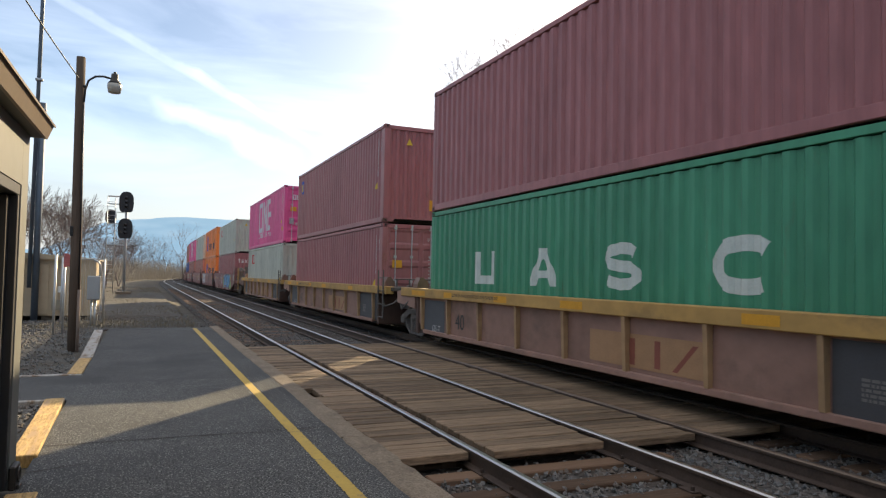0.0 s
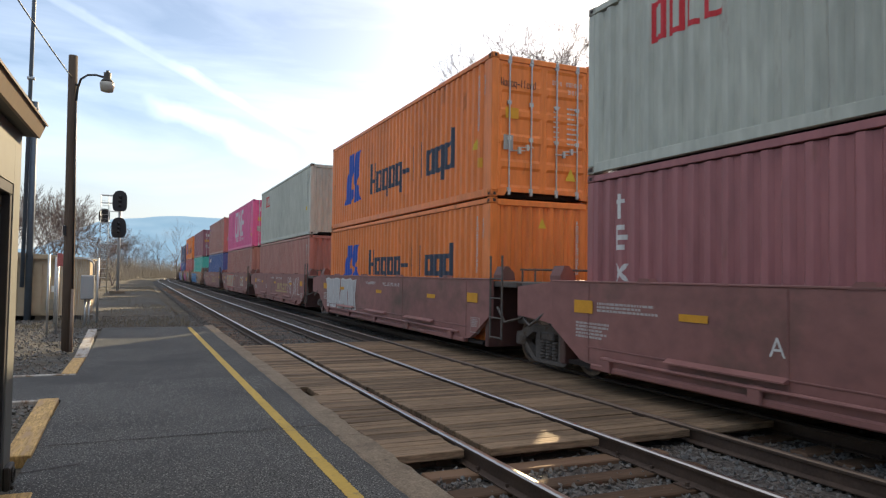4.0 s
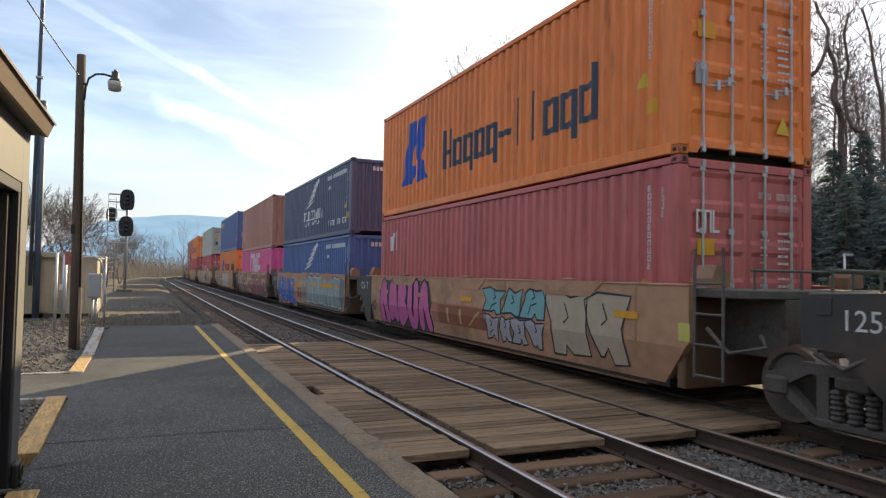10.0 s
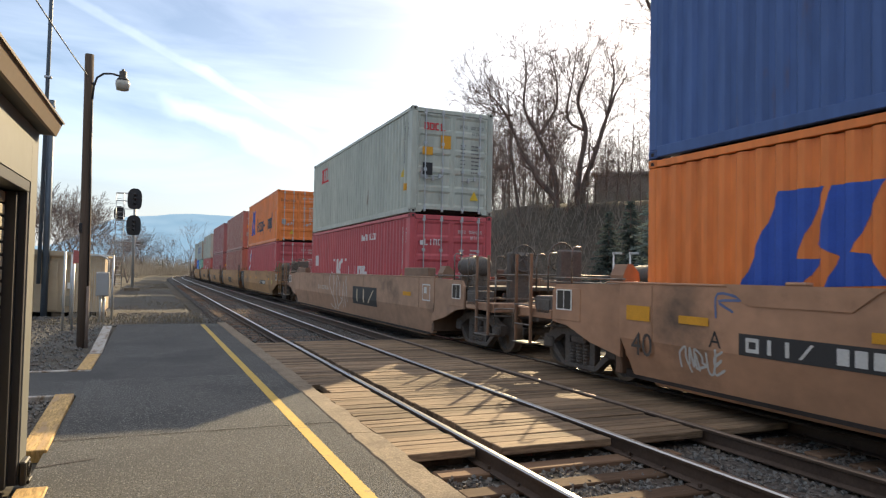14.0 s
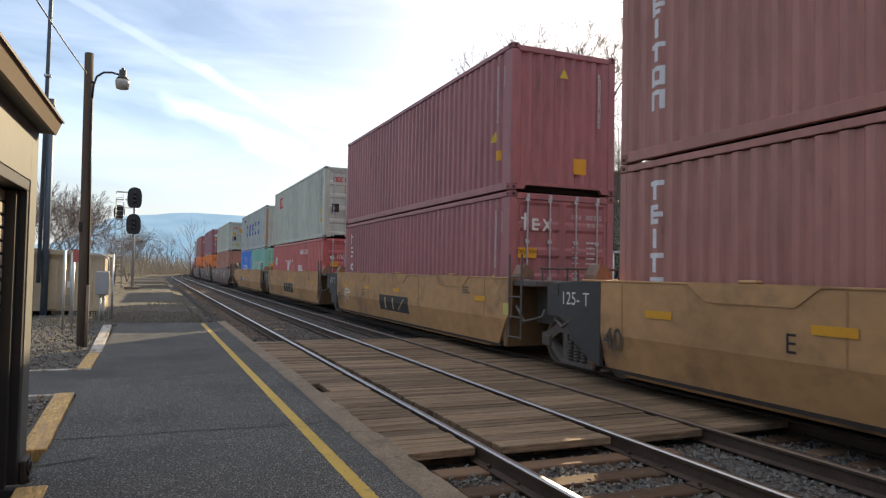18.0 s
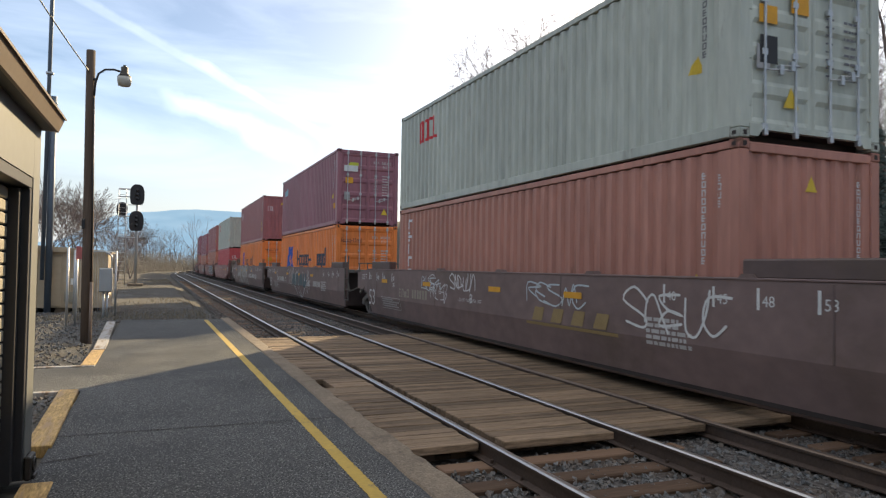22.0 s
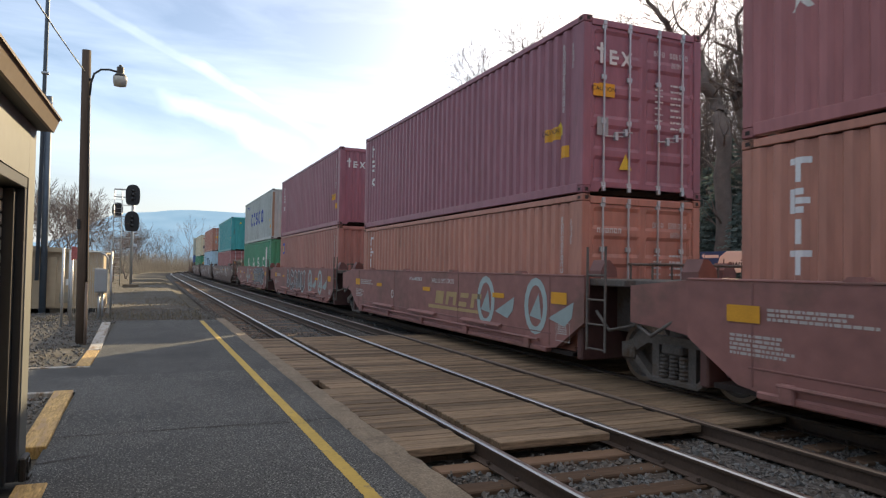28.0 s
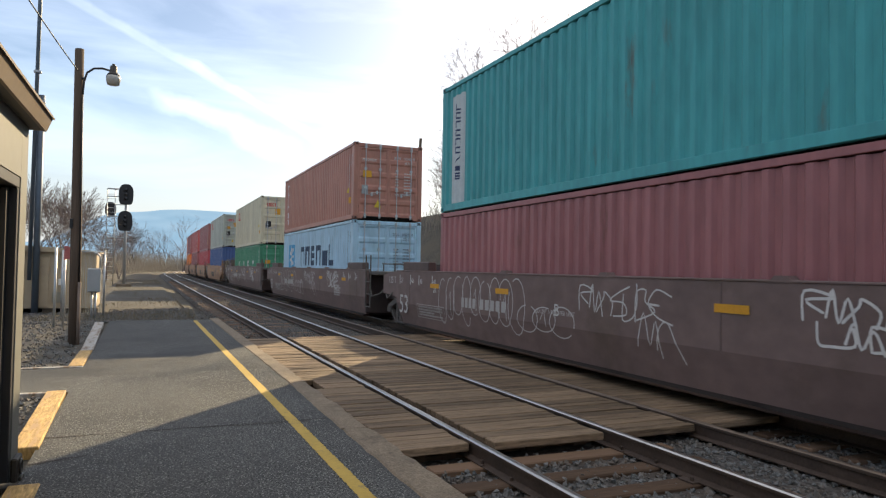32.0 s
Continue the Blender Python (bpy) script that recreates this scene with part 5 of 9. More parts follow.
    for w in range(5):
        wheel.tube([(-0.60, s * 2.80, 1.92), (-0.60 + 0.27 * math.cos(w * 1.2566), s * 2.84, 1.92 + 0.27 * math.sin(w * 1.2566))], 0.011, 5)
    k["brake_wheel"] = (wheel.mesh("brake_wheel", M["steel_dark"], True), "spoked hand brake wheel")
    k["coupler"] = (Build().box(-0.12, 0.12, *span(REACH - 0.1, REACH + 0.55), 0.70, 0.92, 0.03).box(-0.22, 0.20, *span(REACH + 0.45, REACH + 0.78), 0.64, 0.98, 0.06).mesh("coupler", M["steel_dark"]), "heavy steel coupler")
    k["uncoupling_lever"] = (Build().tube([(-1.43, s * (REACH + 0.05), 0.62), (-1.41, s * (REACH + 0.07), 0.92), (-0.25, s * (REACH + 0.12), 0.92), (-0.12, s * (REACH + 0.3), 0.84)], 0.015, 6).mesh("uncoupling_lever", M["worn_steel"], True), "thin uncoupling lever")
    k["air_hose"] = (Build().tube([(0.30, s * (REACH - 0.1), 0.80), (0.32, s * (REACH + 0.15), 0.72), (0.28, s * (REACH + 0.38), 0.42), (0.15, s * (REACH + 0.6), 0.36)], 0.028, 8).mesh("air_hose", M["black"], True), "black rubber air hose")
    bot = CAR[kind]["bottom"]
    if kind != "sill":
        # plate added to block the view of the container below the sloped end
        k["inner_gusset"] = (Build().prism([(-s * 0.62, bot + 0.03), (s * 0.02, 0.48), (s * 0.02, 0.95), (-s * 0.62, 0.95)], a + 0.125, a + 0.15).mesh("inner_gusset", M["car_paint"]), "")
    k["placard"] = (Build().box(a - 0.002, a + 0.006, *span(1.22, 1.62), 1.06, top - 0.14).mesh("placard", M["dark_trim"]), "dark placard board")
    k["placard_frame"] = (Build().box(a - 0.006, a + 0.004, *span(1.20, 1.225), 1.04, top - 0.12).box(a - 0.006, a + 0.004, *span(1.615, 1.64), 1.04, top - 0.12).box(a - 0.006, a + 0.004, *span(1.20, 1.64), top - 0.14, top - 0.12).box(a - 0.006, a + 0.004, *span(1.20, 1.64), 1.04, 1.06).box(a - 0.006, a + 0.004, *span(1.415, 1.427), 1.04, top - 0.12).mesh("placard_frame", M["sign_white"]), "white placard frame")
    return k


def coupler_end(root, y, s, paint, kind):
    a, top = -HALF_CAR, CAR[kind]["top"]
    at = pose(0, y, 0)
    k = once(("coupler_end", kind, s), lambda: coupler_end_meshes(kind, s))
    flip = Matrix.Diagonal((-1, 1, 1, 1))
    tone = tuple(q * (0.55 if kind == "sill" else 0.92) for q in paint)
    post_tone = tuple(0.62 * q for q in tone) if kind != "sill" else (0.30, 0.185, 0.07)
    for name, (data, label) in k.items():
        if kind == "sill" and name in ("placard", "placard_frame") or s > 0 and name in ("air_tank", "tank_strap"):
            continue
        ob = part(name, data, root, label, at, color=tone)
        if name == "end_side_plate":
            part(name, data, root, label, flip @ at, color=tone)
    # thin upright irons: two grabs on the deck, two long stiles with a step at the corner
    grab = once(("grab", s, top), lambda: Build().tube([(a + 0.03, 0, top - 0.12), (a + 0.03, 0, top + 0.50), (a + 0.06, 0, top + 0.545), (a + 0.19, 0, top + 0.55), (a + 0.21, 0, top + 0.50)], 0.016, 6).mesh("grab_iron", M["worn_steel"], True))
    for q in (1.25, 1.95, 2.75):
        part("grab_iron", grab, root, "thin bright grab iron", at @ pose(0.0 if q < 2 else 0.25, s * q, 0.0 if q < 1.8 else -0.08))
    stile = once(("end_stile", kind), lambda: Build().box(a - 0.03, a + 0.02, -0.022, 0.022, 0.40, 1.96, 0.006).mesh("ladder_post", M["car_paint"]))
    rung = once(("end_rung", s), lambda: Build().tube([(a - 0.03, 0, 0), (a - 0.03, s * 0.52, 0)], 0.013, 6).mesh("rung", M["worn_steel"], True))
    step = once(("end_step", s), lambda: Build().box(a - 0.06, a + 0.20, *sorted((0, s * 0.55)), 0.385, 0.41, 0.006).mesh("step", M["worn_steel"]))
    lad = part("ladder_post", stile, root, "upright post of the corner ladder", at @ pose(0, s * 2.45, 0), color=post_tone)
    part("ladder_post", stile, lad, at=pose(0, s * 0.52, 0), color=post_tone)
    part("step", step, lad, "bright grated step")
    for z in (0.72, 1.06):
        part("rung", rung, lad, at=pose(0, 0, z))
    # hand rails along the deck
    rail = once(("deck_rail", s, top), lambda: Build().tube([(a + 0.10, 0, top + 0.06), (a + 0.10, s * 2.3, top + 0.06)], 0.016, 6).tube([(a + 0.55, 0, top - 0.02), (a + 0.55, s * 2.9, top - 0.02)], 0.016, 6).tube([(-1.25, s * 2.86, top + 0.10), (1.25, s * 2.86, top + 0.10)], 0.016, 6).tube([(-1.25, s * 2.86, 1.0), (-1.25, s * 2.86, top + 0.10)], 0.016, 6).tube([(1.25, s * 2.86, 1.0), (1.25, s * 2.86, top + 0.10)], 0.016, 6).mesh("hand_rail", M["worn_steel"], True))
    part("hand_rail", rail, root, "thin bright hand rail", at)
    part("corner_guide", once(("end_guide", kind, s), lambda: Build().prism([(a + 0.12, top), (a + 0.42, top), (a + 0.40, top + 0.16), (a + 0.28, top + 0.28), (a + 0.20, top + 0.28), (a + 0.12, top + 0.12)], *sorted((s * 0.08, s * 0.38)), 1).mesh("corner_guide", M["car_paint"])), root, at=at, color=tuple(0.62 * q for q in paint))


def well_car(kind, wl, front, rear, pitch_front, pitch_rear, label, group, tone=None):
    """One unit. front/rear: 'joint' or 'end'; the distances to the next containers tell where the truck stands."""
    c = CAR[kind]
    paint = tone or c["paint"]
    k = once(("well", kind, wl), lambda: well_meshes(kind, wl))
    root = thing("well_car", None, label, "rail car", group)
    flip = Matrix.Diagonal((-1, 1, 1, 1))
    sheet = tuple(q * (0.9 if kind == "sill" else 1) for q in paint)
    for m in (Matrix.Identity(4), flip):
        part("side_sheet", k["side"], root, at=m, color=sheet)
        part("top_sill", k["top"], root, "faded yellow top sill" if kind == "sill" else "", m, color=(0.42, 0.25, 0.075) if kind == "sill" else paint)
        part("bottom_chord", k["chord"], root, at=m, color=paint)
        if kind == "sill":
            n = 9
            for i in range(n):
                y = 0.15 + (wl - 0.7) * i / (n - 1)
                part("side_post", k["post"], root, at=m @ pose(0, y, 0), color=(0.36, 0.225, 0.115))
        elif kind in ("tan", "brown", "dark"):
            for y in ((2.2, 5.9, 9.6) if kind == "tan" else (1.6, 4.6, 7.6, 10.6)):
                part("guide_flap" if kind == "tan" else "guide", k["flap"] if kind == "tan" else k["clip"], root, at=m @ pose(0, y, c["top"]), color=paint)
    if kind in ("dark", "long"):
        for y in (0.85, wl - 1.25):
            for m in (Matrix.Identity(4), flip):
                part("stop_ledge", once(("ledge", kind), lambda: Build().box(-HALF_CAR + 0.015, -HALF_CAR + 0.22, -0.85, 0.85, c["top"] + 0.02, c["top"] + 0.24, 0.02).mesh("stop_ledge", M["car_paint"])), root, at=m @ pose(0, y, 0), color=tuple(0.6 * q for q in paint))
    if kind in ("tan", "dark", "long", "brown"):
        zb = BEND.get(kind, 0.56)
        seam = once(("seam", kind, wl), lambda: Build().box(-HALF_CAR - 0.007, -HALF_CAR + 0.01, 0.5, wl - 0.9, zb - 0.012, zb + 0.012, 0.005).mesh("weld_seam", M["car_paint"]))
        joint = once(("joint", kind), lambda: Build().box(-HALF_CAR - 0.008, -HALF_CAR + 0.01, -0.014, 0.014, zb if kind in BEND else c["bottom"] + 0.06, c["top"] - 0.01, 0.005).mesh("weld_seam", M["car_paint"]))
        if kind not in BEND:
            part("weld_seam", seam, root, color=tuple(0.8 * q for q in paint))
        for y in (0.55, wl * 0.33, wl * 0.66, wl - 0.95):
            part("weld_seam", joint, root, at=pose(0, y, 0), color=tuple(0.8 * q for q in paint))
    part("well_floor", k["floor"], root, "dark well floor beams")
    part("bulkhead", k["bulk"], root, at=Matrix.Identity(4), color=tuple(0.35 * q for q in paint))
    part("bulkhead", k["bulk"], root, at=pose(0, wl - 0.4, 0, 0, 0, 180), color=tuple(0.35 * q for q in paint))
    for sign, how, y in ((-1, front, -0.28), (1, rear, wl - (0.27 if kind == "tan" else 0.12))):
        if how == "end":
            coupler_end(root, y, sign, paint, kind)
        elif sign < 0:
            end_platform(root, y, -1, 0.95, tuple(q * (0.3 if kind == "sill" else 0.75) for q in paint), kind, True, False)
        else:
            end_platform(root, y, 1, 1.3, (0.045, 0.043, 0.042) if kind == "tan" else paint, kind, False, True)
    if front == "end":
        truck(root, -1.95)
    truck(root, wl + 0.74 if rear == "joint" else wl + 1.3)
    return root


# the consist: place along the track at the start, car, and what it carries (colour, height, doors ahead, markings)
UNITS = [
    (-12.8, "sill", ("maroon", HC, 0, ""), ("maroon", HC, 0, "")),
    (3.09, "sill", ("green", HC, 0, "wide_four"), ("maroon", HC, 0, "")),
    (18.98, "sill", ("maroon", HC, 1, ""), ("maroon", HC, 0, "square")),
    (34.56, "sill", ("white", HC, 0, "red_four"), ("pink", HC, 1, "big_three")),
    (54.36, "brown", ("maroon", HC, 0, "short_three"), ("white", STD, 0, "red_four")),
    (69.73, "brown", ("orange", HC, 0, "slant"), ("orange", HC, 1, "slant")),
    (85.30, "brown", ("brown", HC, 0, ""), ("white", HC, 0, "red_four")),
    (100.73, "brown", ("brown", HC, 0, ""), ("pink", HC, 1, "big_three")),
    (116.16, "brown", ("blue", HC, 0, "low_six"), ("brown", HC, 1, "square")),
    (135.85, "tan", ("teal", HC, 0, "panel_text"), ("plum", HC, 1, "short_three")),
    (151.60, "tan", ("dusty_red", HC, 1, "small_three"), ("orange", HC, 1, "slant")),
    (167.13, "tan", ("blue", STD, 0, "wave"), ("navy", STD, 0, "wave")),
    (182.81, "tan", ("pink", STD, 0, "big_three"), ("rust", HC, 0, "tall_six")),
    (198.37, "tan", ("orange", HC, 1, "slant"), ("blue", HC, 1, "low_six")),
    (220.14, "long", ("red", HC, 1, "quoted"), ("white", HC, 1, "red_four")),
    (241.70, "tan", ("red", HC, 1, "band"), ("orange", HC, 1, "slant")),
    (257.40, "tan", ("brown", HC, 0, "tall_six"), ("brown", HC, 1, "tall_six")),
    (272.98, "tan", ("maroon", HC, 1, "short_three"), ("maroon", HC, 0, "")),
    (288.66, "tan", ("dusty_red", STD, 1, "quoted"), ("white", HC, 1, "red_four")),
    (304.14, "tan", ("twins", STD, 1, "five"), ("grey", STD, 0, "five")),
    (326.00, "dark", ("rust", HC, 0, "tall_six"), ("white", STD, 1, "red_four")),
    (345.51, "dark", ("orange", HC, 1, "slant"), ("plum", HC, 1, "flag_mark")),
    (365.03, "dark", ("orange", HC, 1, "slant"), ("maroon", HC, 0, "small_three")),
    (386.38, "brown", ("red", HC, 0, "small_three"), ("white", HC, 0, "red_four")),
    (402.05, "brown", ("rust", HC, 0, "tall_six"), ("maroon", HC, 0, "short_three")),
    (417.45, "brown", ("rust", STD, 1, "tall_six"), ("plum", HC, 1, "short_three")),
    (432.92, "brown", ("brown", HC, 0, "square"), ("plum", HC, 0, "short_three")),
    (448.27, "brown", ("green", HC, 0, "wide_four"), ("grey", HC, 0, "five")),
    (469.83, "dark", ("maroon", STD, 1, ""), ("cyan", HC, 0, "panel_text")),
    (489.39, "dark", ("sky", HC, 1, "star"), ("rust", STD, 1, "tall_six")),
    (509.24, "dark", ("green", STD, 1, "wide_four"), ("beige", HC, 1, "red_four")),
    (530.70, "tan", ("blue", HC, 0, ""), ("white", HC, 1, "red_four")),
    (546.20, "tan", ("red", HC, 0, ""), ("maroon", HC, 0, "")),
    (561.70, "tan", ("maroon", HC, 0, ""), ("dusty_red", HC, 0, "")),
    (577.20, "tan", ("orange", HC, 0, ""), ("maroon", HC, 0, "")),
    (592.70, "tan", ("rust", HC, 0, ""), ("orange", HC, 0, "")),
]
WORDS = {"maroon": "dull maroon", "brown": "red-brown", "rust": "faded rust-red", "orange": "bright orange", "pink": "magenta pink", "white": "dirty off-white", "green": "dark green",
         "teal": "faded teal green", "cyan": "turquoise", "blue": "dark blue", "bright_blue": "bright blue", "navy": "navy blue", "red": "cherry red", "dusty_red": "dusty red",
         "sky": "pale blue", "beige": "beige", "grey": "grey-white, rust-streaked", "sea": "grey-green", "plum": "plum maroon"}
SEAT = {"sill": 0.24, "brown": 0.245, "tan": 0.305, "long": 0.30, "dark": 0.285}     # height of the well floor in each kind of car
RIDES = []        # every thing of the train with its place along the track and its height


def build_train():
    for i, (s, kind, low, up) in enumerate(UNITS):
        pf = s - (UNITS[i - 1][0] + CL) if i else 3.4
        pr = UNITS[i + 1][0] - (s + CL) if i < len(UNITS) - 1 else 3.4
        front = "end" if (i and UNITS[i - 1][1] != kind) else "joint"
        rear = "end" if (i < len(UNITS) - 1 and UNITS[i + 1][1] != kind) else "joint"
        if pf > 8.5:
            front = "end"
        if pr > 8.5:
            rear = "end"
        shift, wl = 0.0, 12.75
        if kind in ("dark", "long"):
            wl, shift = 16.4, -1.95
        pf2, pr2 = pf + shift, pr - (wl - 12.75) - shift
        group = "well cars of the freight train"
        car = well_car(kind, wl, front, rear, pf2, pr2, CAR[kind]["label"], group, (0.415, 0.232, 0.102) if 15 <= i <= 19 else None)
        car["look"] = i
        RIDES.append((car, s + shift, 0.0, wl - 0.4))
        g = "containers stacked on the train"
        col, h, doors, mark = low
        word = "doors forward" if doors else "closed end forward"
        if col == "twins":
            for n, (c2, dy) in enumerate((("sea", 0.0), ("bright_blue", 6.12))):
                box = container(6.058, h, COL[c2], 1, WORDS[c2] + " twenty-foot steel container resting in the well", g)
                markings(box, "row" if n == 0 else "arch", 6.058, h, 1, i)
                RIDES.append((box, s + dy, SEAT[kind], 6.0))
        else:
            box = container(CL, h, COL[col], doors, WORDS[col] + " steel container resting in the well, " + word, g)
            markings(box, mark, CL, h, doors, i)
            RIDES.append((box, s, SEAT[kind], CL))
        col, h2, doors, mark = up
        word = "doors forward" if doors else "closed end forward"
        box = container(CL, h2, COL[col], doors, WORDS[col] + " steel container stacked on top, " + word, g)
        markings(box, mark, CL, h2, doors, i + 50)
        RIDES.append((box, s, SEAT[kind] + h + 0.012, CL))
        dress_car(car, kind, wl, i)

# markings ---------------------------------------------------------------
WHITE, BLACK, AMBER, YELLOW = (0.60, 0.60, 0.58), (0.02, 0.02, 0.022), (0.62, 0.30, 0.02), (0.60, 0.42, 0.04)
REDL, BLUEL = (0.55, 0.03, 0.04), (0.03, 0.09, 0.42)


def near_side(x, length):
    """Frame of a near side: across from its far end as read, up, and out of the wall."""
    return Matrix(((0, 0, -1, x), (-1, 0, 0, length), (0, 1, 0, 0), (0, 0, 0, 1)))


def front_face(y, half):
    return Matrix(((1, 0, 0, -half), (0, 0, -1, y), (0, 1, 0, 0), (0, 0, 0, 1)))


def flat(name, polys, root, plane, color, lift=0.004, label=""):
    """Painted shapes in a plane: outlines in (across, up)."""
    b = Build()
    if RIBS["plane"] is plane:
        follow_ribs(b, polys, lift)
    elif SHEET["plane"] is plane:
        for i, poly in enumerate(polys):
            for keep in (1, -1):
                piece = [(u, v) for v, u in cut([(v, u) for u, v in poly], SHEET["bend"], keep)]
                if len(piece) > 2:
                    b.add([(u, v, lift + i * 2e-5 - LEAN * max(0.0, SHEET["bend"] - v) / SHEET["drop"]) for u, v in piece], [tuple(range(len(piece)))])
    else:
        for i, poly in enumerate(polys):
            b.add([(u, v, lift + i * 2e-5) for u, v in poly], [tuple(range(len(poly)))])
    ob = part(name, b.mesh(name, M["decal"]), root, label, plane, color)
    if len(polys) > 1:
        ob["kind"] = "stuff"
    return ob


SHEET = {"plane": None, "bend": 0.0, "drop": 1.0}      # the bent car side that is being painted
RIBS = {"plane": None, "length": CL}        # the ribbed wall that is being painted


def rib_lines(length):
    """Where the ribs of a side wall bend, from its far end as read, with the depth there."""
    span, pitch, depth = length - 0.30, 0.278, 0.048
    a, s = pitch * 0.32, pitch * 0.18
    n = int(span // pitch)
    y0 = 0.15 + (span - n * pitch) / 2
    out = [(length + 1, 0.0)]
    for i in range(n):
        y = y0 + i * pitch
        out += [(length - y, 0.0), (length - y - a, 0.0), (length - y - a - s, depth), (length - y - 2 * a - s, depth)]
    out += [(length - y0 - n * pitch, 0.0), (-1.0, 0.0)]
    return sorted(out)


def cut(poly, u, keep):
    """The part of an outline on one side of an upright line."""
    out = []
    for (u0, v0), (u1, v1) in zip(poly, poly[1:] + poly[:1]):
        in0, in1 = (u0 - u) * keep >= 0, (u1 - u) * keep >= 0
        if in0:
            out.append((u0, v0))
        if in0 != in1:
            t = (u - u0) / (u1 - u0)
            out.append((u, v0 + (v1 - v0) * t))
    return out


def follow_ribs(b, polys, lift):
    """Paint laid into the hollows of a ribbed wall."""
    bends = once(("bends", RIBS["length"]), lambda: rib_lines(RIBS["length"]))
    for i, poly in enumerate(polys):
        lo, hi = min(q[0] for q in poly), max(q[0] for q in poly)
        known = {}
        for (ua, da), (ub, db) in zip(bends, bends[1:]):
            if ub <= lo or ua >= hi:
                continue
            piece = cut(cut(list(poly), ua, 1), ub, -1)
            face = []
            for u, v in piece:
                key = (round(u, 4), round(v, 4))
                if key not in known:
                    d = da + (db - da) * (u - ua) / (ub - ua)
                    known[key] = len(b.v)
                    b.v.append((u, v, lift + i * 2e-5 - d))
                if known[key] not in face:
                    face.append(known[key])
            if len(face) > 2:
                b.f.append(tuple(face))
                b.mi.append(0)


def rect(u0, u1, v0, v1):
    return [(u0, v0), (u1, v0), (u1, v1), (u0, v1)]


def ring(u0, u1, v0, v1, w, open_at=""):
    """A squared ring in bars, one bar left out where it stands open."""
    out = []
    if "l" not in open_at:
        out.append(rect(u0, u0 + w, v0, v1))
    if "r" not in open_at:
        out.append(rect(u1 - w, u1, v0, v1))
    if "t" not in open_at:
        out.append(rect(u0 + w, u1 - w, v1 - w, v1))
    if "b" not in open_at:
        out.append(rect(u0 + w, u1 - w, v0, v0 + w))
    return out


def blocks(u0, u1, v0, v1, pattern, gap=0.2):
    """A word mark as a row of plain block shapes."""
    n = len(pattern)
    w = (u1 - u0) / (n - gap * (1 - 1 / n) if n > 1 else 1)
    step = (u1 - u0) / n
    out = []
    for i, ch in enumerate(pattern):
        a, b = u0 + i * step, u0 + (i + 1 - gap) * step
        t = min((b - a) * 0.26, (v1 - v0) * 0.26)
        if ch == "o":
            out += ring(a, b, v0, v1, t)
        elif ch == "c":
            out += ring(a, b, v0, v1, t, "r")
        elif ch == "u":
            out += ring(a, b, v0, v1, t, "t")
        elif ch == "n":
            out += ring(a, b, v0, v1, t, "b")
        elif ch == "i":
            out.append(rect((a + b) / 2 - t * 0.6, (a + b) / 2 + t * 0.6, v0, v1))
        elif ch == "e":
            out += ring(a, b, v0, v1, t, "r") + [rect(a + t, b - t * 0.3, (v0 + v1 - t) / 2, (v0 + v1 + t) / 2)]
        elif ch == "l":
            out += [rect(a, a + t, v0, v1), rect(a + t, b, v0, v0 + t)]
        elif ch == "t":
            out += [rect(a, b, v1 - t, v1), rect((a + b - t) / 2, (a + b + t) / 2, v0, v1 - t)]
        elif ch == "x":
            out += [[(a, v0), (a + t, v0), (b, v1), (b - t, v1)]]
        elif ch == "+":
            out += [rect(a + (b - a) * 0.3, a + (b - a) * 0.3 + t, v0, v1), rect(a, b - t, v0 + (v1 - v0) * 0.62, v0 + (v1 - v0) * 0.62 + t * 0.8)]
        elif ch == "X":
            v2 = v0 + (v1 - v0) * 0.7
            out += [[(a, v0), (a + t, v0), (b, v2), (b - t, v2)], [(b - t, v0), (b, v0), (a + t, v2), (a, v2)]]
        elif ch == "-":
            out.append(rect(a, b, (v0 + v1) / 2 - t * 0.4, (v0 + v1) / 2 + t * 0.4))
        elif ch == "s":
            out.append(rect(a, b, v0, v0 + (v1 - v0) * 0.72))
        else:
            out.append(rect(a, b, v0, v1))
    return out


def rounded(u0, u1, v0, v1, w, ch):
    """A mark of rounded strokes: a ring, a ring open on one side, or a wave."""
    cu, cv, ru, rv = (u0 + u1) / 2, (v0 + v1) / 2, (u1 - u0 - w) / 2, (v1 - v0 - w) / 2

    def at(deg):
        c, s = math.cos(radians(deg)), math.sin(radians(deg))
        return (cu + ru * math.copysign(abs(c) ** 0.75, c), cv + rv * math.copysign(abs(s) ** 0.75, s))

    if ch == "o":
        return ribbon([at(a) for a in range(0, 361, 15)], w)[:-2]
    if ch == "c":
        return ribbon([at(a) for a in range(38, 323, 15)], w)[:-2]
    top = [(cu + ru * math.cos(radians(a)), cv + rv / 2 + rv / 2 * math.sin(radians(a))) for a in range(25, 271, 20)]
    low = [(cu + ru * math.cos(radians(a)), cv - rv / 2 + rv / 2 * math.sin(radians(a))) for a in range(90, -156, -20)]
    return ribbon(top + low, w)[:-2]


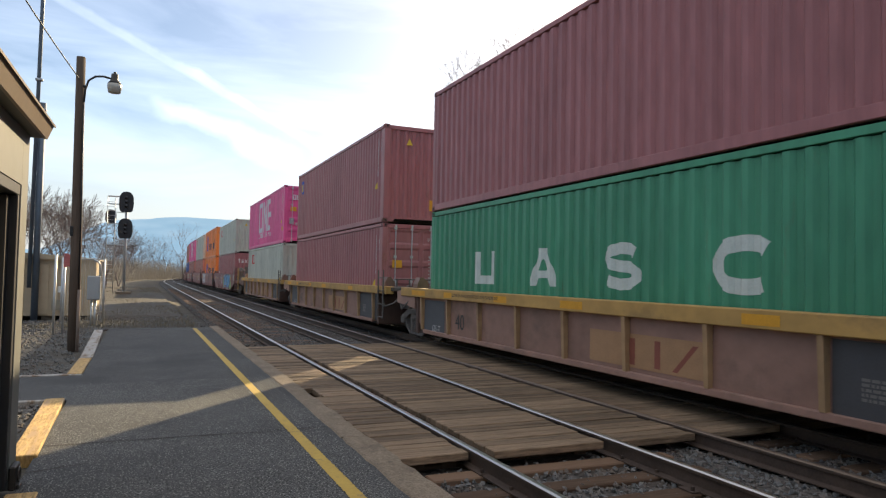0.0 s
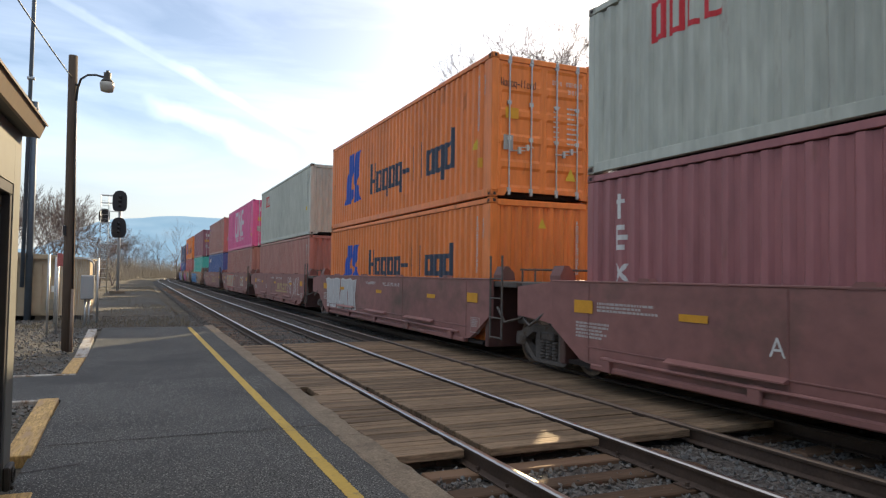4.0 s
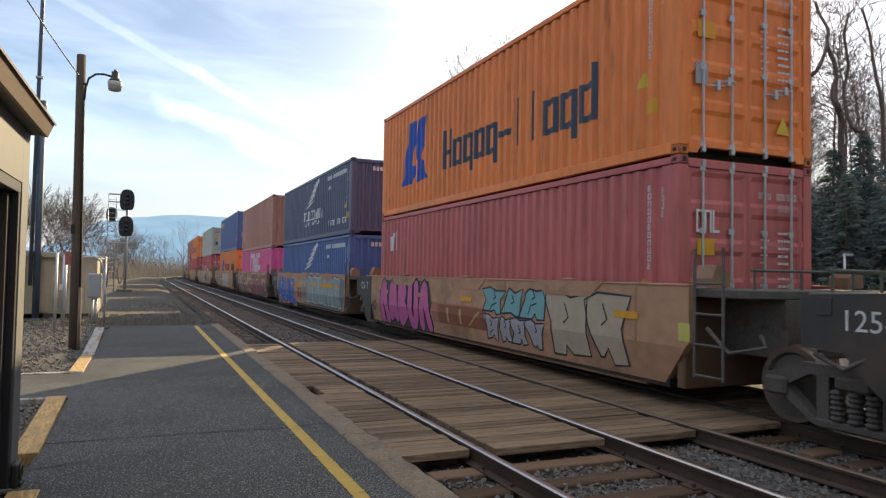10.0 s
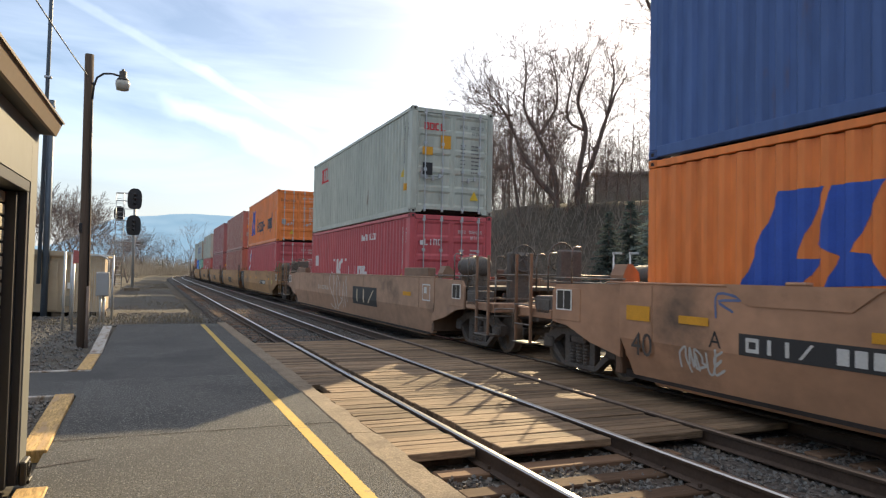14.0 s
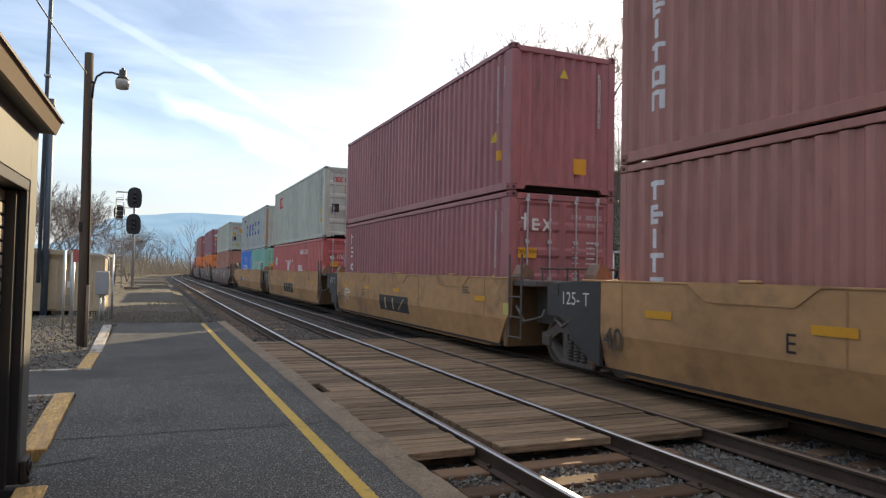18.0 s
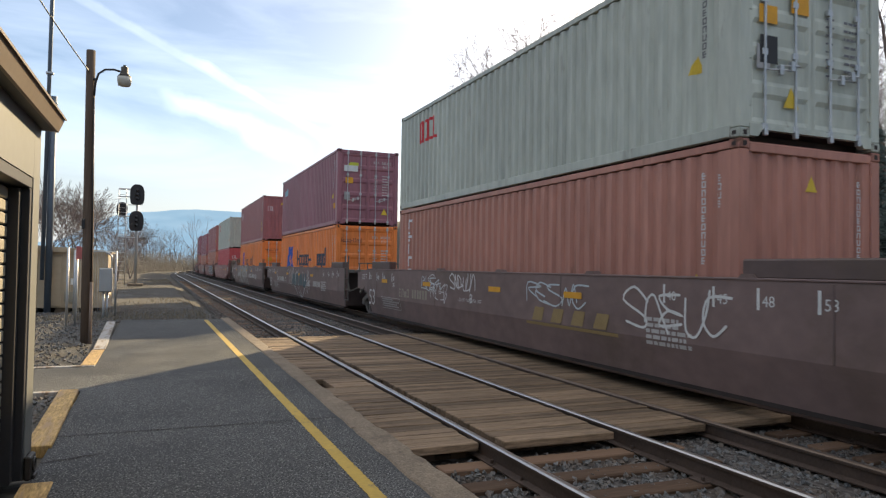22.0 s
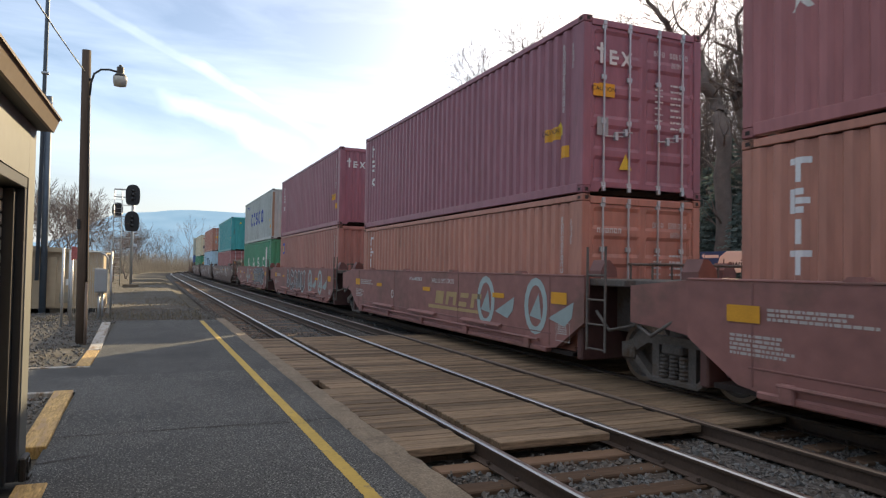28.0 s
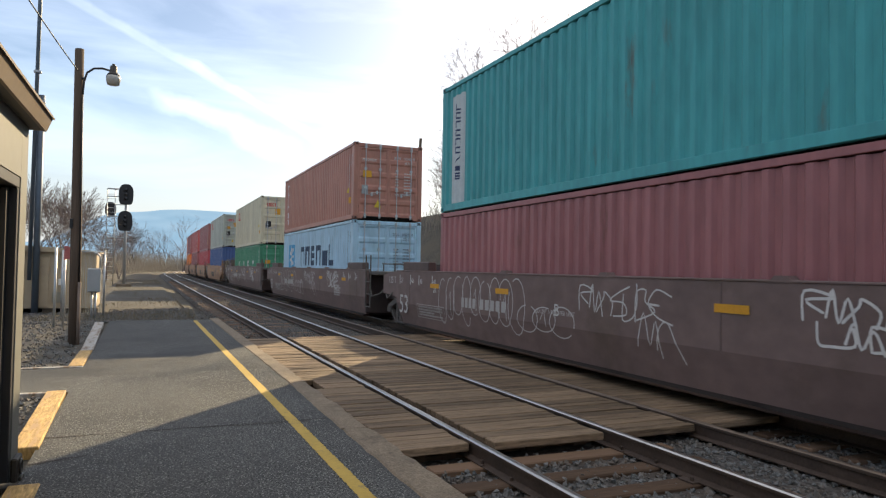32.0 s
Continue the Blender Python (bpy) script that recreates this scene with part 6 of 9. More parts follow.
def mixed(u0, u1, v0, v1, pattern):
    """A word mark of tall bars and small rings."""
    n = len(pattern)
    step = (u1 - u0) / n
    v2 = v0 + (v1 - v0) * 0.68
    out = []
    for i, ch in enumerate(pattern):
        a, b = u0 + (i + 0.1) * step, u0 + (i + 0.9) * step
        t = 0.2 * step
        if ch == "T":
            out += [rect(a, a + t, v0, v1), rect(b - t, b, v0, v1), rect(a + t, b - t, (v0 + v2) / 2, (v0 + v2) / 2 + t)]
        elif ch == "r":
            out += ring(a, b, v0, v2, t)
        elif ch == "g":
            out += ring(a, b, v0, v2, t) + [rect(b - t, b, v0 - (v1 - v0) * 0.22, v0)]
        elif ch == "R":
            out += ring(a, b, v0, v2, t) + [rect(b - t, b, v2, v1)]
        elif ch == "I":
            out.append(rect(a + t, a + 2.1 * t, v0, v1))
        elif ch == "-":
            out.append(rect(a, b, v0 + (v2 - v0) * 0.42, v0 + (v2 - v0) * 0.62))
    return out


def lines(u0, u1, v1, size, rows, seed, gap=0.55):
    """Small print that cannot be read: bars of its size."""
    rng = random.Random(seed)
    out = []
    for r in range(rows):
        v = v1 - r * size * (1 + gap)
        u = u0
        end = u1 - rng.uniform(0, 0.35) * (u1 - u0)
        while u < end:
            w = min(size * rng.uniform(0.8, 3.2), end - u)
            out.append(rect(u, u + w, v - size, v))
            u += w + size * 0.5
    return out


def words(body, size, root, plane, u, v, color, align="LEFT", lift=0.005):
    c = bpy.data.curves.new("lettering", "FONT")
    c.body, c.size, c.align_x = body, size, align
    c.materials.append(M["decal"])
    c.resolution_u = 3
    return part("lettering", c, root, "stencilled lettering", plane @ pose(u, v, lift), color)


def column(u, w, v1, size, n, pattern=""):
    """A word mark read downwards: one block shape under another."""
    out = []
    for k in range(n):
        v0 = v1 - k * size * 1.25 - size
        out += blocks(u, u + w, v0, v0 + size, pattern[k], 0.0) if pattern else [rect(u, u + w, v0, v0 + size)]
    return out


def triangle(u, v, s):
    return [(u, v), (u + s, v), (u + s / 2, v + s)]


def id_marks(root, side, front, L, h, doors, seed, tone=WHITE):
    """Number, size and weight panels, which every box has."""
    rng = random.Random(seed)
    ue = L - 0.62
    flat("number_panel", column(ue, 0.07, h - 0.35, 0.085, 11, "eonooeonuoe"), root, side, tone)
    flat("code_panel", column(ue + 0.26, 0.065, h - 0.4, 0.085, 4, "eoue"), root, side, tone)
    flat("warning_mark", [triangle(ue - 0.25, h * 0.36, 0.24)], root, side, YELLOW, label="yellow warning triangle")
    if rng.random() < 0.8:
        flat("sticker", [rect(ue - 0.1, ue + 0.14, h * 0.22, h * 0.22 + 0.2)], root, side, AMBER, label="amber sticker")
    if doors:
        flat("number_panel", blocks(1.42, 1.66, h - 0.50, h - 0.41, "oneu", 0.3) + blocks(1.76, 2.16, h - 0.50, h - 0.41, "ooeoeo", 0.3) + blocks(1.80, 2.02, h - 0.66, h - 0.57, "oeoi", 0.3) + lines(1.45, 1.62, h - 0.95, 0.026, 8, seed + 2, 3.0) + lines(1.78, 2.08, h - 0.95, 0.034, 8, seed + 3, 2.1), root, front, tone, 0.01)
        flat("warning_mark", [triangle(0.72 if rng.random() < 0.5 else 1.75, 0.42, 0.26)], root, front, YELLOW, 0.01, "yellow warning triangle")
        flat("plate", [rect(0.28, 0.5, h * 0.33, h * 0.33 + 0.3)], root, front, (0.30, 0.30, 0.30), 0.012, "small metal plate")
        if rng.random() < 0.6:
            flat("sticker", [rect(0.32, 0.62, h * 0.55, h * 0.55 + 0.22)], root, front, AMBER, 0.01, "amber sticker")
        flat("stripe_mark", [[(0.2 + k * 0.09, h - 0.10), (0.245 + k * 0.09, h - 0.10), (0.285 + k * 0.09, h - 0.04), (0.24 + k * 0.09, h - 0.04)] for k in range(5)]
             + [[(1.82 + k * 0.09, h - 0.10), (1.865 + k * 0.09, h - 0.10), (1.905 + k * 0.09, h - 0.04), (1.86 + k * 0.09, h - 0.04)] for k in range(5)], root, front, YELLOW, 0.012, "yellow warning stripes")
    else:
        flat("number_panel", column(2.02, 0.065, h - 0.4, 0.075, 12, "eonooeonuoeo"), root, front, tone, 0.01)
        flat("warning_mark", [triangle(0.68 if rng.random() < 0.5 else 1.1, h * (0.36 if rng.random() < 0.5 else 0.8), 0.2)], root, front, YELLOW, 0.01, "yellow warning triangle")
        if rng.random() < 0.6:
            flat("sticker", [rect(1.45, 1.75, 0.4, 0.72)], root, front, AMBER, 0.01, "amber sticker")


def ship_logo(u, v, w, h):
    """A slanted two-part emblem."""
    return [[(u, v), (u + 0.46 * w, v), (u + 0.60 * w, v + 0.28 * h), (u + 0.42 * w, v + 0.28 * h), (u + 0.62 * w, v + h), (u + 0.30 * w, v + h)],
            [(u + 0.62 * w, v), (u + w, v + 0.03 * h), (u + 0.88 * w, v + 0.32 * h), (u + 0.78 * w, v + 0.34 * h), (u + 0.98 * w, v + h), (u + 0.66 * w, v + h), (u + 0.56 * w, v + 0.42 * h), (u + 0.70 * w, v + 0.3 * h)]]


def markings(root, mark, L, h, doors, seed):
    W = CW / 2
    side, front = near_side(-W + 0.012, L), front_face(0.03, W)
    RIBS["plane"], RIBS["length"] = side, L
    dark_on_light = mark in ("red_four", "five", "star")
    id_marks(root, side, front, L, h, doors, seed, (0.13, 0.13, 0.14) if dark_on_light else (0.50, 0.49, 0.48))
    up = h < 2.7
    if mark == "wide_four":
        z = 1.22 if not up else 0.95
        for k, sh in enumerate("unsc"):
            u = 2.38 + 2.17 * k
            flat("word_mark", {"n": [[(u, z), (u + 0.2, z), (u + 0.56, z + 0.66), (u + 0.34, z + 0.66)], [(u + 0.72, z), (u + 0.92, z), (u + 0.58, z + 0.66), (u + 0.36, z + 0.66)], rect(u + 0.26, u + 0.68, z + 0.14, z + 0.27)], "s": rounded(u, u + 0.85, z - 0.02, z + 0.68, 0.17, "s"), "c": rounded(u, u + 0.95, z - 0.02, z + 0.68, 0.19, "c"), "u": blocks(u, u + 0.86, z, z + 0.66, "u", 0.0)}[sh], root, side, (0.55, 0.60, 0.56), label="white block mark")
        if seed == 27:
            flat("panel", [rect(10.2, 10.62, 1.25, 2.45)], root, side, (0.62, 0.58, 0.56), label="pale vertical panel")
    elif mark == "big_three":
        z = 0.86 if h > 2.7 else 0.62
        flat("word_mark", ring(4.08, 5.30, z, z + 1.76, 0.27), root, side, (0.56, 0.58, 0.60), label="white block mark")
        flat("word_mark", [rect(5.63, 5.95, z, z + 1.76), rect(6.62, 6.93, z, z + 1.76), [(5.95, z + 1.76), (5.95, z + 1.2), (6.62, z), (6.62, z + 0.56)]], root, side, (0.56, 0.58, 0.60), label="white block mark")
        flat("word_mark", ring(7.09, 8.21, z, z + 1.76, 0.28, "r") + [rect(7.37, 8.1, z + 0.74, z + 1.02)], root, side, (0.56, 0.58, 0.60), label="white block mark")
        flat("small_word_mark", blocks(4.1, 8.2, z - 0.32, z - 0.06, "ocenn nencoix enixesz".replace("z", "s"), 0.3), root, side, (0.56, 0.58, 0.60))
        if doors:
            flat("word_mark", blocks(0.42, 1.02, h - 0.72, h - 0.47, "oue", 0.15), root, front, (0.62, 0.60, 0.62), 0.014)
    elif mark == "red_four":
        v = h - 0.95
        flat("word_mark", blocks(1.40, 2.72, v, v + 0.56, "oocl", 0.14), root, side, REDL, label="red block mark")
        if doors:
            flat("word_mark", blocks(0.36, 1.0, h - 0.62, h - 0.42, "oocl", 0.14), root, front, REDL, 0.014)
            flat("black_patch", [rect(0.33, 0.62, h * 0.36, h * 0.36 + 0.34)], root, front, BLACK, 0.014, "black square patch")
            flat("sticker", [rect(0.85, 1.15, h * 0.62, h * 0.62 + 0.36)], root, front, AMBER, 0.014)
        else:
            flat("word_mark", blocks(1.05, 1.75, h - 0.78, h - 0.55, "oocl", 0.14), root, front, REDL, 0.014)
    elif mark == "slant":
        low = h * 0.42 if seed < 50 else h * 0.24
        small = seed in (22,)
        k = 0.62 if small else 1.0
        top = 0.92 if not small else 0.8
        v = low if seed < 50 else 0.72
        flat("emblem", ship_logo(1.62, v, 1.76 * k, (1.04 if seed < 50 else 1.62)), root, side, BLUEL, label="blue slanted emblem")
        ph = (0.78 if seed < 50 else 0.95) * (0.85 if small else 1)
        flat("word_mark", mixed(4.35 if not small else 3.5, 10.4 if not small else 7.3, v + 0.10, v + 0.06 + ph, "Trgrg-IIrgR"), root, side, (0.045, 0.06, 0.09), label="dark blue-grey block mark")
        if doors:
            flat("word_mark", mixed(0.2, 1.02, h - 0.66, h - 0.50, "Trgrg-IIrgR"), root, front, (0.05, 0.03, 0.03), 0.014)
    elif mark == "short_three":
        flat("column_mark", column(0.64, 0.28, h - 0.35, 0.36, 3, "+eX"), root, side, WHITE)
        flat("word_mark", blocks(0.26, 0.49, h - 0.76, h - 0.42, "+", 0.05) + blocks(0.51, 0.72, h - 0.76, h - 0.52, "e", 0.05) + blocks(0.74, 0.98, h - 0.76, h - 0.42, "X", 0.05), root, front, WHITE, 0.014)
        if seed % 2:
            flat("caution_label", [rect(0.20, 0.62, h * 0.55, h * 0.55 + 0.2)], root, front, AMBER, 0.012)
            words("CAUTION", 0.105, root, front, 0.41, h * 0.55 + 0.09, BLACK, "CENTER", 0.016)
        flat("caution_label", [rect(10.95, 11.45, 0.98, 1.2)], root, side, AMBER)
        words("CAUTION", 0.12, root, side, 11.2, 1.09, BLACK, "CENTER", 0.006)
    elif mark == "tall_six":
        flat("column_mark", column(0.62, 0.27, h - 0.3, 0.265, 6, "teiton"), root, side, (0.62, 0.62, 0.64))
        if doors:
            flat("word_mark", blocks(0.3, 0.8, h - 0.62, h - 0.54, "nnonon", 0.3), root, front, WHITE, 0.014)
    elif mark == "small_three":
        flat("word_mark", [[(0.8, h - 0.98), (1.05, h - 0.98), (1.12, h - 0.5), (0.95, h - 0.5), (0.78, h - 0.62)], rect(1.2, 1.32, h - 0.98, h - 0.45)], root, side, (0.6, 0.58, 0.58))
        flat("word_mark", blocks(0.3, 0.72, h - 1.0, h - 0.7, "cnl", 0.1), root, front, (0.6, 0.58, 0.58), 0.014)
    elif mark == "low_six":
        c1 = (0.62, 0.62, 0.62) if seed < 50 else YELLOW
        flat("word_mark", blocks(1.0, 2.45, h - 0.66, h - 0.36, "sesoco", 0.12), root, side, c1)
        flat("word_mark", [[(0.52, h - 0.74), (0.9, h - 0.74), (0.98, h - 0.28), (0.6, h - 0.28)]], root, side, (0.55, 0.12, 0.08) if seed < 50 else YELLOW)
    elif mark == "square":
        flat("sticker", [rect(0.72, 1.1, h - 0.92, h - 0.36)], root, side, BLUEL, label="blue square sticker")
        flat("sticker", [[(0.78, h - 0.84), (1.0, h - 0.74), (0.9, h - 0.66), (1.04, h - 0.5), (0.8, h - 0.5)]], root, side, YELLOW, 0.006)
    elif mark == "panel_text":
        flat("panel", [rect(0.55, 1.15, 0.12, h - 0.3)], root, side, (0.50, 0.55, 0.56), label="pale vertical panel")
        flat("column_mark", column(0.74, 0.20, h - 0.5, 0.155, 9, "lcncnoxse"), root, side, (0.03, 0.05, 0.12), 0.006)
    elif mark == "wave":
        v = 0.62 if h > 2.5 else 0.5
        for k in range(5):
            flat("emblem", [[(4.9 + k * 0.35, v + 0.75 + k * 0.20), (5.5 + k * 0.42, v + 0.80 + k * 0.20), (6.55 + k * 0.22, v + 1.02 + k * 0.22), (5.9 + k * 0.36, v + 0.98 + k * 0.22)]], root, side, (0.62, 0.64, 0.66))
        flat("word_mark", blocks(4.5, 8.1, v + 0.22, v + 0.62, "nxl locusncs", 0.2), root, side, (0.6, 0.62, 0.65))
        flat("small_word_mark", blocks(4.9, 7.6, v, v + 0.16, "linecosnnle", 0.3), root, side, (0.6, 0.62, 0.65))
        flat("panel", blocks(8.8, 9.5, h - 0.42, h - 0.27, "####", 0.3) + blocks(9.7, 11.5, h - 0.42, h - 0.27, "#######", 0.35) + blocks(8.9, 9.4, h - 0.78, h - 0.66, "###", 0.3), root, side, (0.5, 0.52, 0.55))
        flat("small_word_mark", blocks(9.0, 11.5, 0.42, 0.62, "nnnnvlinecon", 0.35), root, side, (0.6, 0.62, 0.65))
        flat("panel", blocks(0.75, 2.2, h - 0.40, h - 0.26, "####-######", 0.3), root, front, (0.50, 0.50, 0.52), 0.014)
    elif mark == "quoted":
        flat("word_mark", [rect(4.18, 4.46, 1.0, 1.75), [(4.46, 1.38), (4.80, 1.75), (5.19, 1.75), (4.70, 1.34), (5.16, 1.0), (4.82, 1.0), (4.46, 1.24)], rect(3.72, 3.80, 1.66, 1.75), rect(3.85, 3.93, 1.66, 1.75), rect(5.36, 5.44, 1.66, 1.75), rect(5.50, 5.58, 1.66, 1.75)], root, side, (0.62, 0.60, 0.60))
        flat("word_mark", blocks(5.95, 8.3, 1.0, 1.48, "line", 0.25), root, side, (0.62, 0.60, 0.60))
        flat("sticker", [rect(0.66, 1.16, 1.50, 1.92)], root, side, (0.6, 0.58, 0.58))
        flat("word_mark", blocks(0.3, 0.95, h - 0.85, h - 0.68, "slinc", 0.25), root, front, (0.62, 0.60, 0.60), 0.014)
        flat("small_word_mark", blocks(7.5, 9.2, h - 0.6, h - 0.4, "nsnillon", 0.25), root, side, (0.62, 0.60, 0.60))
    elif mark == "band":
        flat("panel", [[(0.5, 1.0), (1.15, 1.0), (1.9, 2.62), (2.3, 2.62), (2.3, 2.62), (1.55, 2.62), (1.35, 2.35)]], root, side, (0.62, 0.64, 0.66), label="white slanted band")
        flat("emblem", [[(1.18 + 0.22 * math.cos(a / 12 * 6.283), 1.72 + 0.2 * math.sin(a / 12 * 6.283)) for a in range(12)]], root, side, REDL, 0.007)
        flat("word_mark", [rect(0.78, 1.0, 1.05, 1.2), rect(0.9, 1.12, 1.25, 1.42), rect(1.4, 1.72, 2.08, 2.35)], root, side, BLUEL, 0.006)
    elif mark == "five":
        z = 0.95 if h < 2.7 else 1.1
        for k in range(5):
            u = (2.95 if seed == 69 else 3.3) + (1.42 if seed == 69 else 1.16) * k
            flat("word_mark", rounded(u, u + 0.80, z, z + 0.86, 0.21, "cosco"[k]), root, side, (0.03, 0.06, 0.30), label="dark blue rounded mark")
        flat("small_word_mark", blocks(1.2, 2.6, h - 0.55, h - 0.35, "nnnn", 0.3), root, side, (0.05, 0.08, 0.3))
        for k in range(18):
            rng = random.Random(seed * 31 + k)
            u, v, q = rng.uniform(0.3, L - 0.3), rng.uniform(0.2, 0.7) if k % 3 else rng.uniform(0.7, 2.0), rng.uniform(0.05, 0.22)
            flat("rust_run", [[(u, v), (u + 0.03, v - 0.02), (u + 0.02, v - q), (u + 0.008, v - q)]], root, side, (0.15, 0.085, 0.05), 0.0042)
        flat("rust_run", [rect(0.02, 0.15, 0.15, h - 0.2)], root, front @ pose(0, 0, 0), (0.26, 0.17, 0.11), 0.026, "rust-streaked corner post")
        for k in range(9):
            rng = random.Random(seed * 17 + k)
            u, v, q = rng.uniform(0.25, 2.2), rng.uniform(0.3, 1.9), rng.uniform(0.06, 0.25)
            flat("rust_run", [[(u, v), (u + 0.05, v), (u + 0.04, v - q), (u + 0.01, v - q)]], root, front, (0.22, 0.09, 0.03), 0.012)
    elif mark == "arch":
        for k in range(5):
            flat("word_mark", rounded(1.50 + k * 0.43, 1.50 + k * 0.43 + 0.40, 1.2, 1.54, 0.09, "cosco"[k]), root, side, WHITE)
        flat("emblem", [[(2.55 + 0.55 * math.cos(a), 1.62 + 0.42 * math.sin(a)), (2.55 + 0.62 * math.cos(a), 1.62 + 0.48 * math.sin(a)), (2.55 + 0.62 * math.cos(a + 0.28), 1.62 + 0.48 * math.sin(a + 0.28)), (2.55 + 0.55 * math.cos(a + 0.28), 1.62 + 0.42 * math.sin(a + 0.28))] for a in (0.1, 0.38, 0.66, 0.94, 1.22, 1.5, 1.78, 2.06, 2.34, 2.62)], root, side, WHITE)
        flat("column_mark", column(0.3, 0.14, 2.1, 0.15, 5, "+eo+e"), root, side, (0.45, 0.5, 0.58))
    elif mark == "row":
        flat("word_mark", blocks(1.35, 5.4, 1.05, 1.75, "cninn", 0.3), root, side, (0.5, 0.56, 0.53))
        flat("column_mark", column(0.55, 0.34, 2.3, 0.30, 4, "+oee"), root, side, (0.5, 0.56, 0.53))
    elif mark == "star":
        flat("word_mark", blocks(3.9, 9.9, 1.35, 2.15, "nnensl", 0.2), root, side, (0.04, 0.07, 0.12))
        flat("emblem", [rect(1.3, 2.6, 1.2, 2.3)], root, side, (0.10, 0.35, 0.58))
        for k in range(7):
            a = k * 0.8976
            flat("emblem", [[(1.95, 1.75), (1.95 + 0.42 * math.cos(a + 0.2), 1.75 + 0.42 * math.sin(a + 0.2)), (1.95 + 0.5 * math.cos(a), 1.75 + 0.5 * math.sin(a)), (1.95 + 0.42 * math.cos(a - 0.2), 1.75 + 0.42 * math.sin(a - 0.2))]], root, side, WHITE, 0.006 + 0.0002 * k)
        flat("emblem", [[(0.62, 1.0), (0.75, 1.2), (0.95, 1.1), (0.8, 0.92), (0.9, 0.75), (0.66, 0.82), (0.45, 0.8), (0.52, 0.98), (0.4, 1.12)]], root, front, WHITE, 0.014)
    elif mark == "flag_mark":
        flat("emblem", [rect(0.26, 0.80, h - 0.85, h - 0.62)], root, front, (0.6, 0.62, 0.62), 0.014)
        flat("emblem", [[(0.4, h - 0.62), (0.82, h - 0.62), (0.82, h - 0.5), (0.5, h - 0.5)]], root, front, (0.45, 0.48, 0.05), 0.014)
        flat("emblem", [rect(0.7, 1.5, h - 0.85, h - 0.6), [(0.9, h - 0.6), (1.55, h - 0.6), (1.55, h - 0.45)]], root, side, (0.25, 0.45, 0.52))


# sprayed lettering on the cars -----------------------------------------
SKELETON = {
    "a": [(0.05, 0), (0.2, 0.6), (0.5, 1), (0.72, 0.6), (0.9, 0)], "b": [(0.15, 0), (0.15, 0.95), (0.7, 0.85), (0.4, 0.5), (0.85, 0.28), (0.2, 0.02)],
    "c": [(0.9, 0.85), (0.4, 1), (0.1, 0.5), (0.4, 0.0), (0.95, 0.15)], "d": [(0.1, 0.95), (0.1, 0.1), (0.5, 0.0), (0.9, 0.35), (0.85, 1.0)],
    "e": [(0.9, 0.95), (0.2, 0.9), (0.15, 0.5), (0.7, 0.52), (0.15, 0.45), (0.2, 0.05), (0.95, 0.1)], "f": [(0.1, 0.05), (0.2, 0.9), (0.95, 1.0), (0.4, 0.6), (0.8, 0.5)],
    "g": [(0.1, 0.1), (0.3, 1), (0.5, 0.15), (0.7, 1), (0.9, 0.1)], "h": [(0.95, 0.9), (0.3, 1), (0.15, 0.65), (0.8, 0.4), (0.75, 0.05), (0.05, 0.05)],
}


def curve_through(pts, n=5):
    out = []
    for i in range(len(pts) - 1):
        p0, p1, p2, p3 = pts[max(i - 1, 0)], pts[i], pts[i + 1], pts[min(i + 2, len(pts) - 1)]
        for k in range(n):
            t = k / n
            out.append(tuple(0.5 * (2 * p1[j] + (p2[j] - p0[j]) * t + (2 * p0[j] - 5 * p1[j] + 4 * p2[j] - p3[j]) * t * t + (3 * p1[j] - p0[j] - 3 * p2[j] + p3[j]) * t ** 3) for j in (0, 1)))
    out.append(pts[-1])
    return out


def ribbon(pts, w):
    """A stroke of even width along a line: quads with rounded ends."""
    polys, last = [], None
    for i in range(len(pts)):
        a, b = pts[max(i - 1, 0)], pts[min(i + 1, len(pts) - 1)]
        dx, dy = b[0] - a[0], b[1] - a[1]
        l = math.hypot(dx, dy) or 1
        n = (-dy / l * w / 2, dx / l * w / 2)
        cur = ((pts[i][0] + n[0], pts[i][1] + n[1]), (pts[i][0] - n[0], pts[i][1] - n[1]))
        if last:
            polys.append([last[0], last[1], cur[1], cur[0]])
        last = cur
    for p in (pts[0], pts[-1]):
        polys.append([(p[0] + w / 2 * math.cos(k / 10 * 6.283), p[1] + w / 2 * math.sin(k / 10 * 6.283)) for k in range(10)])
    return polys


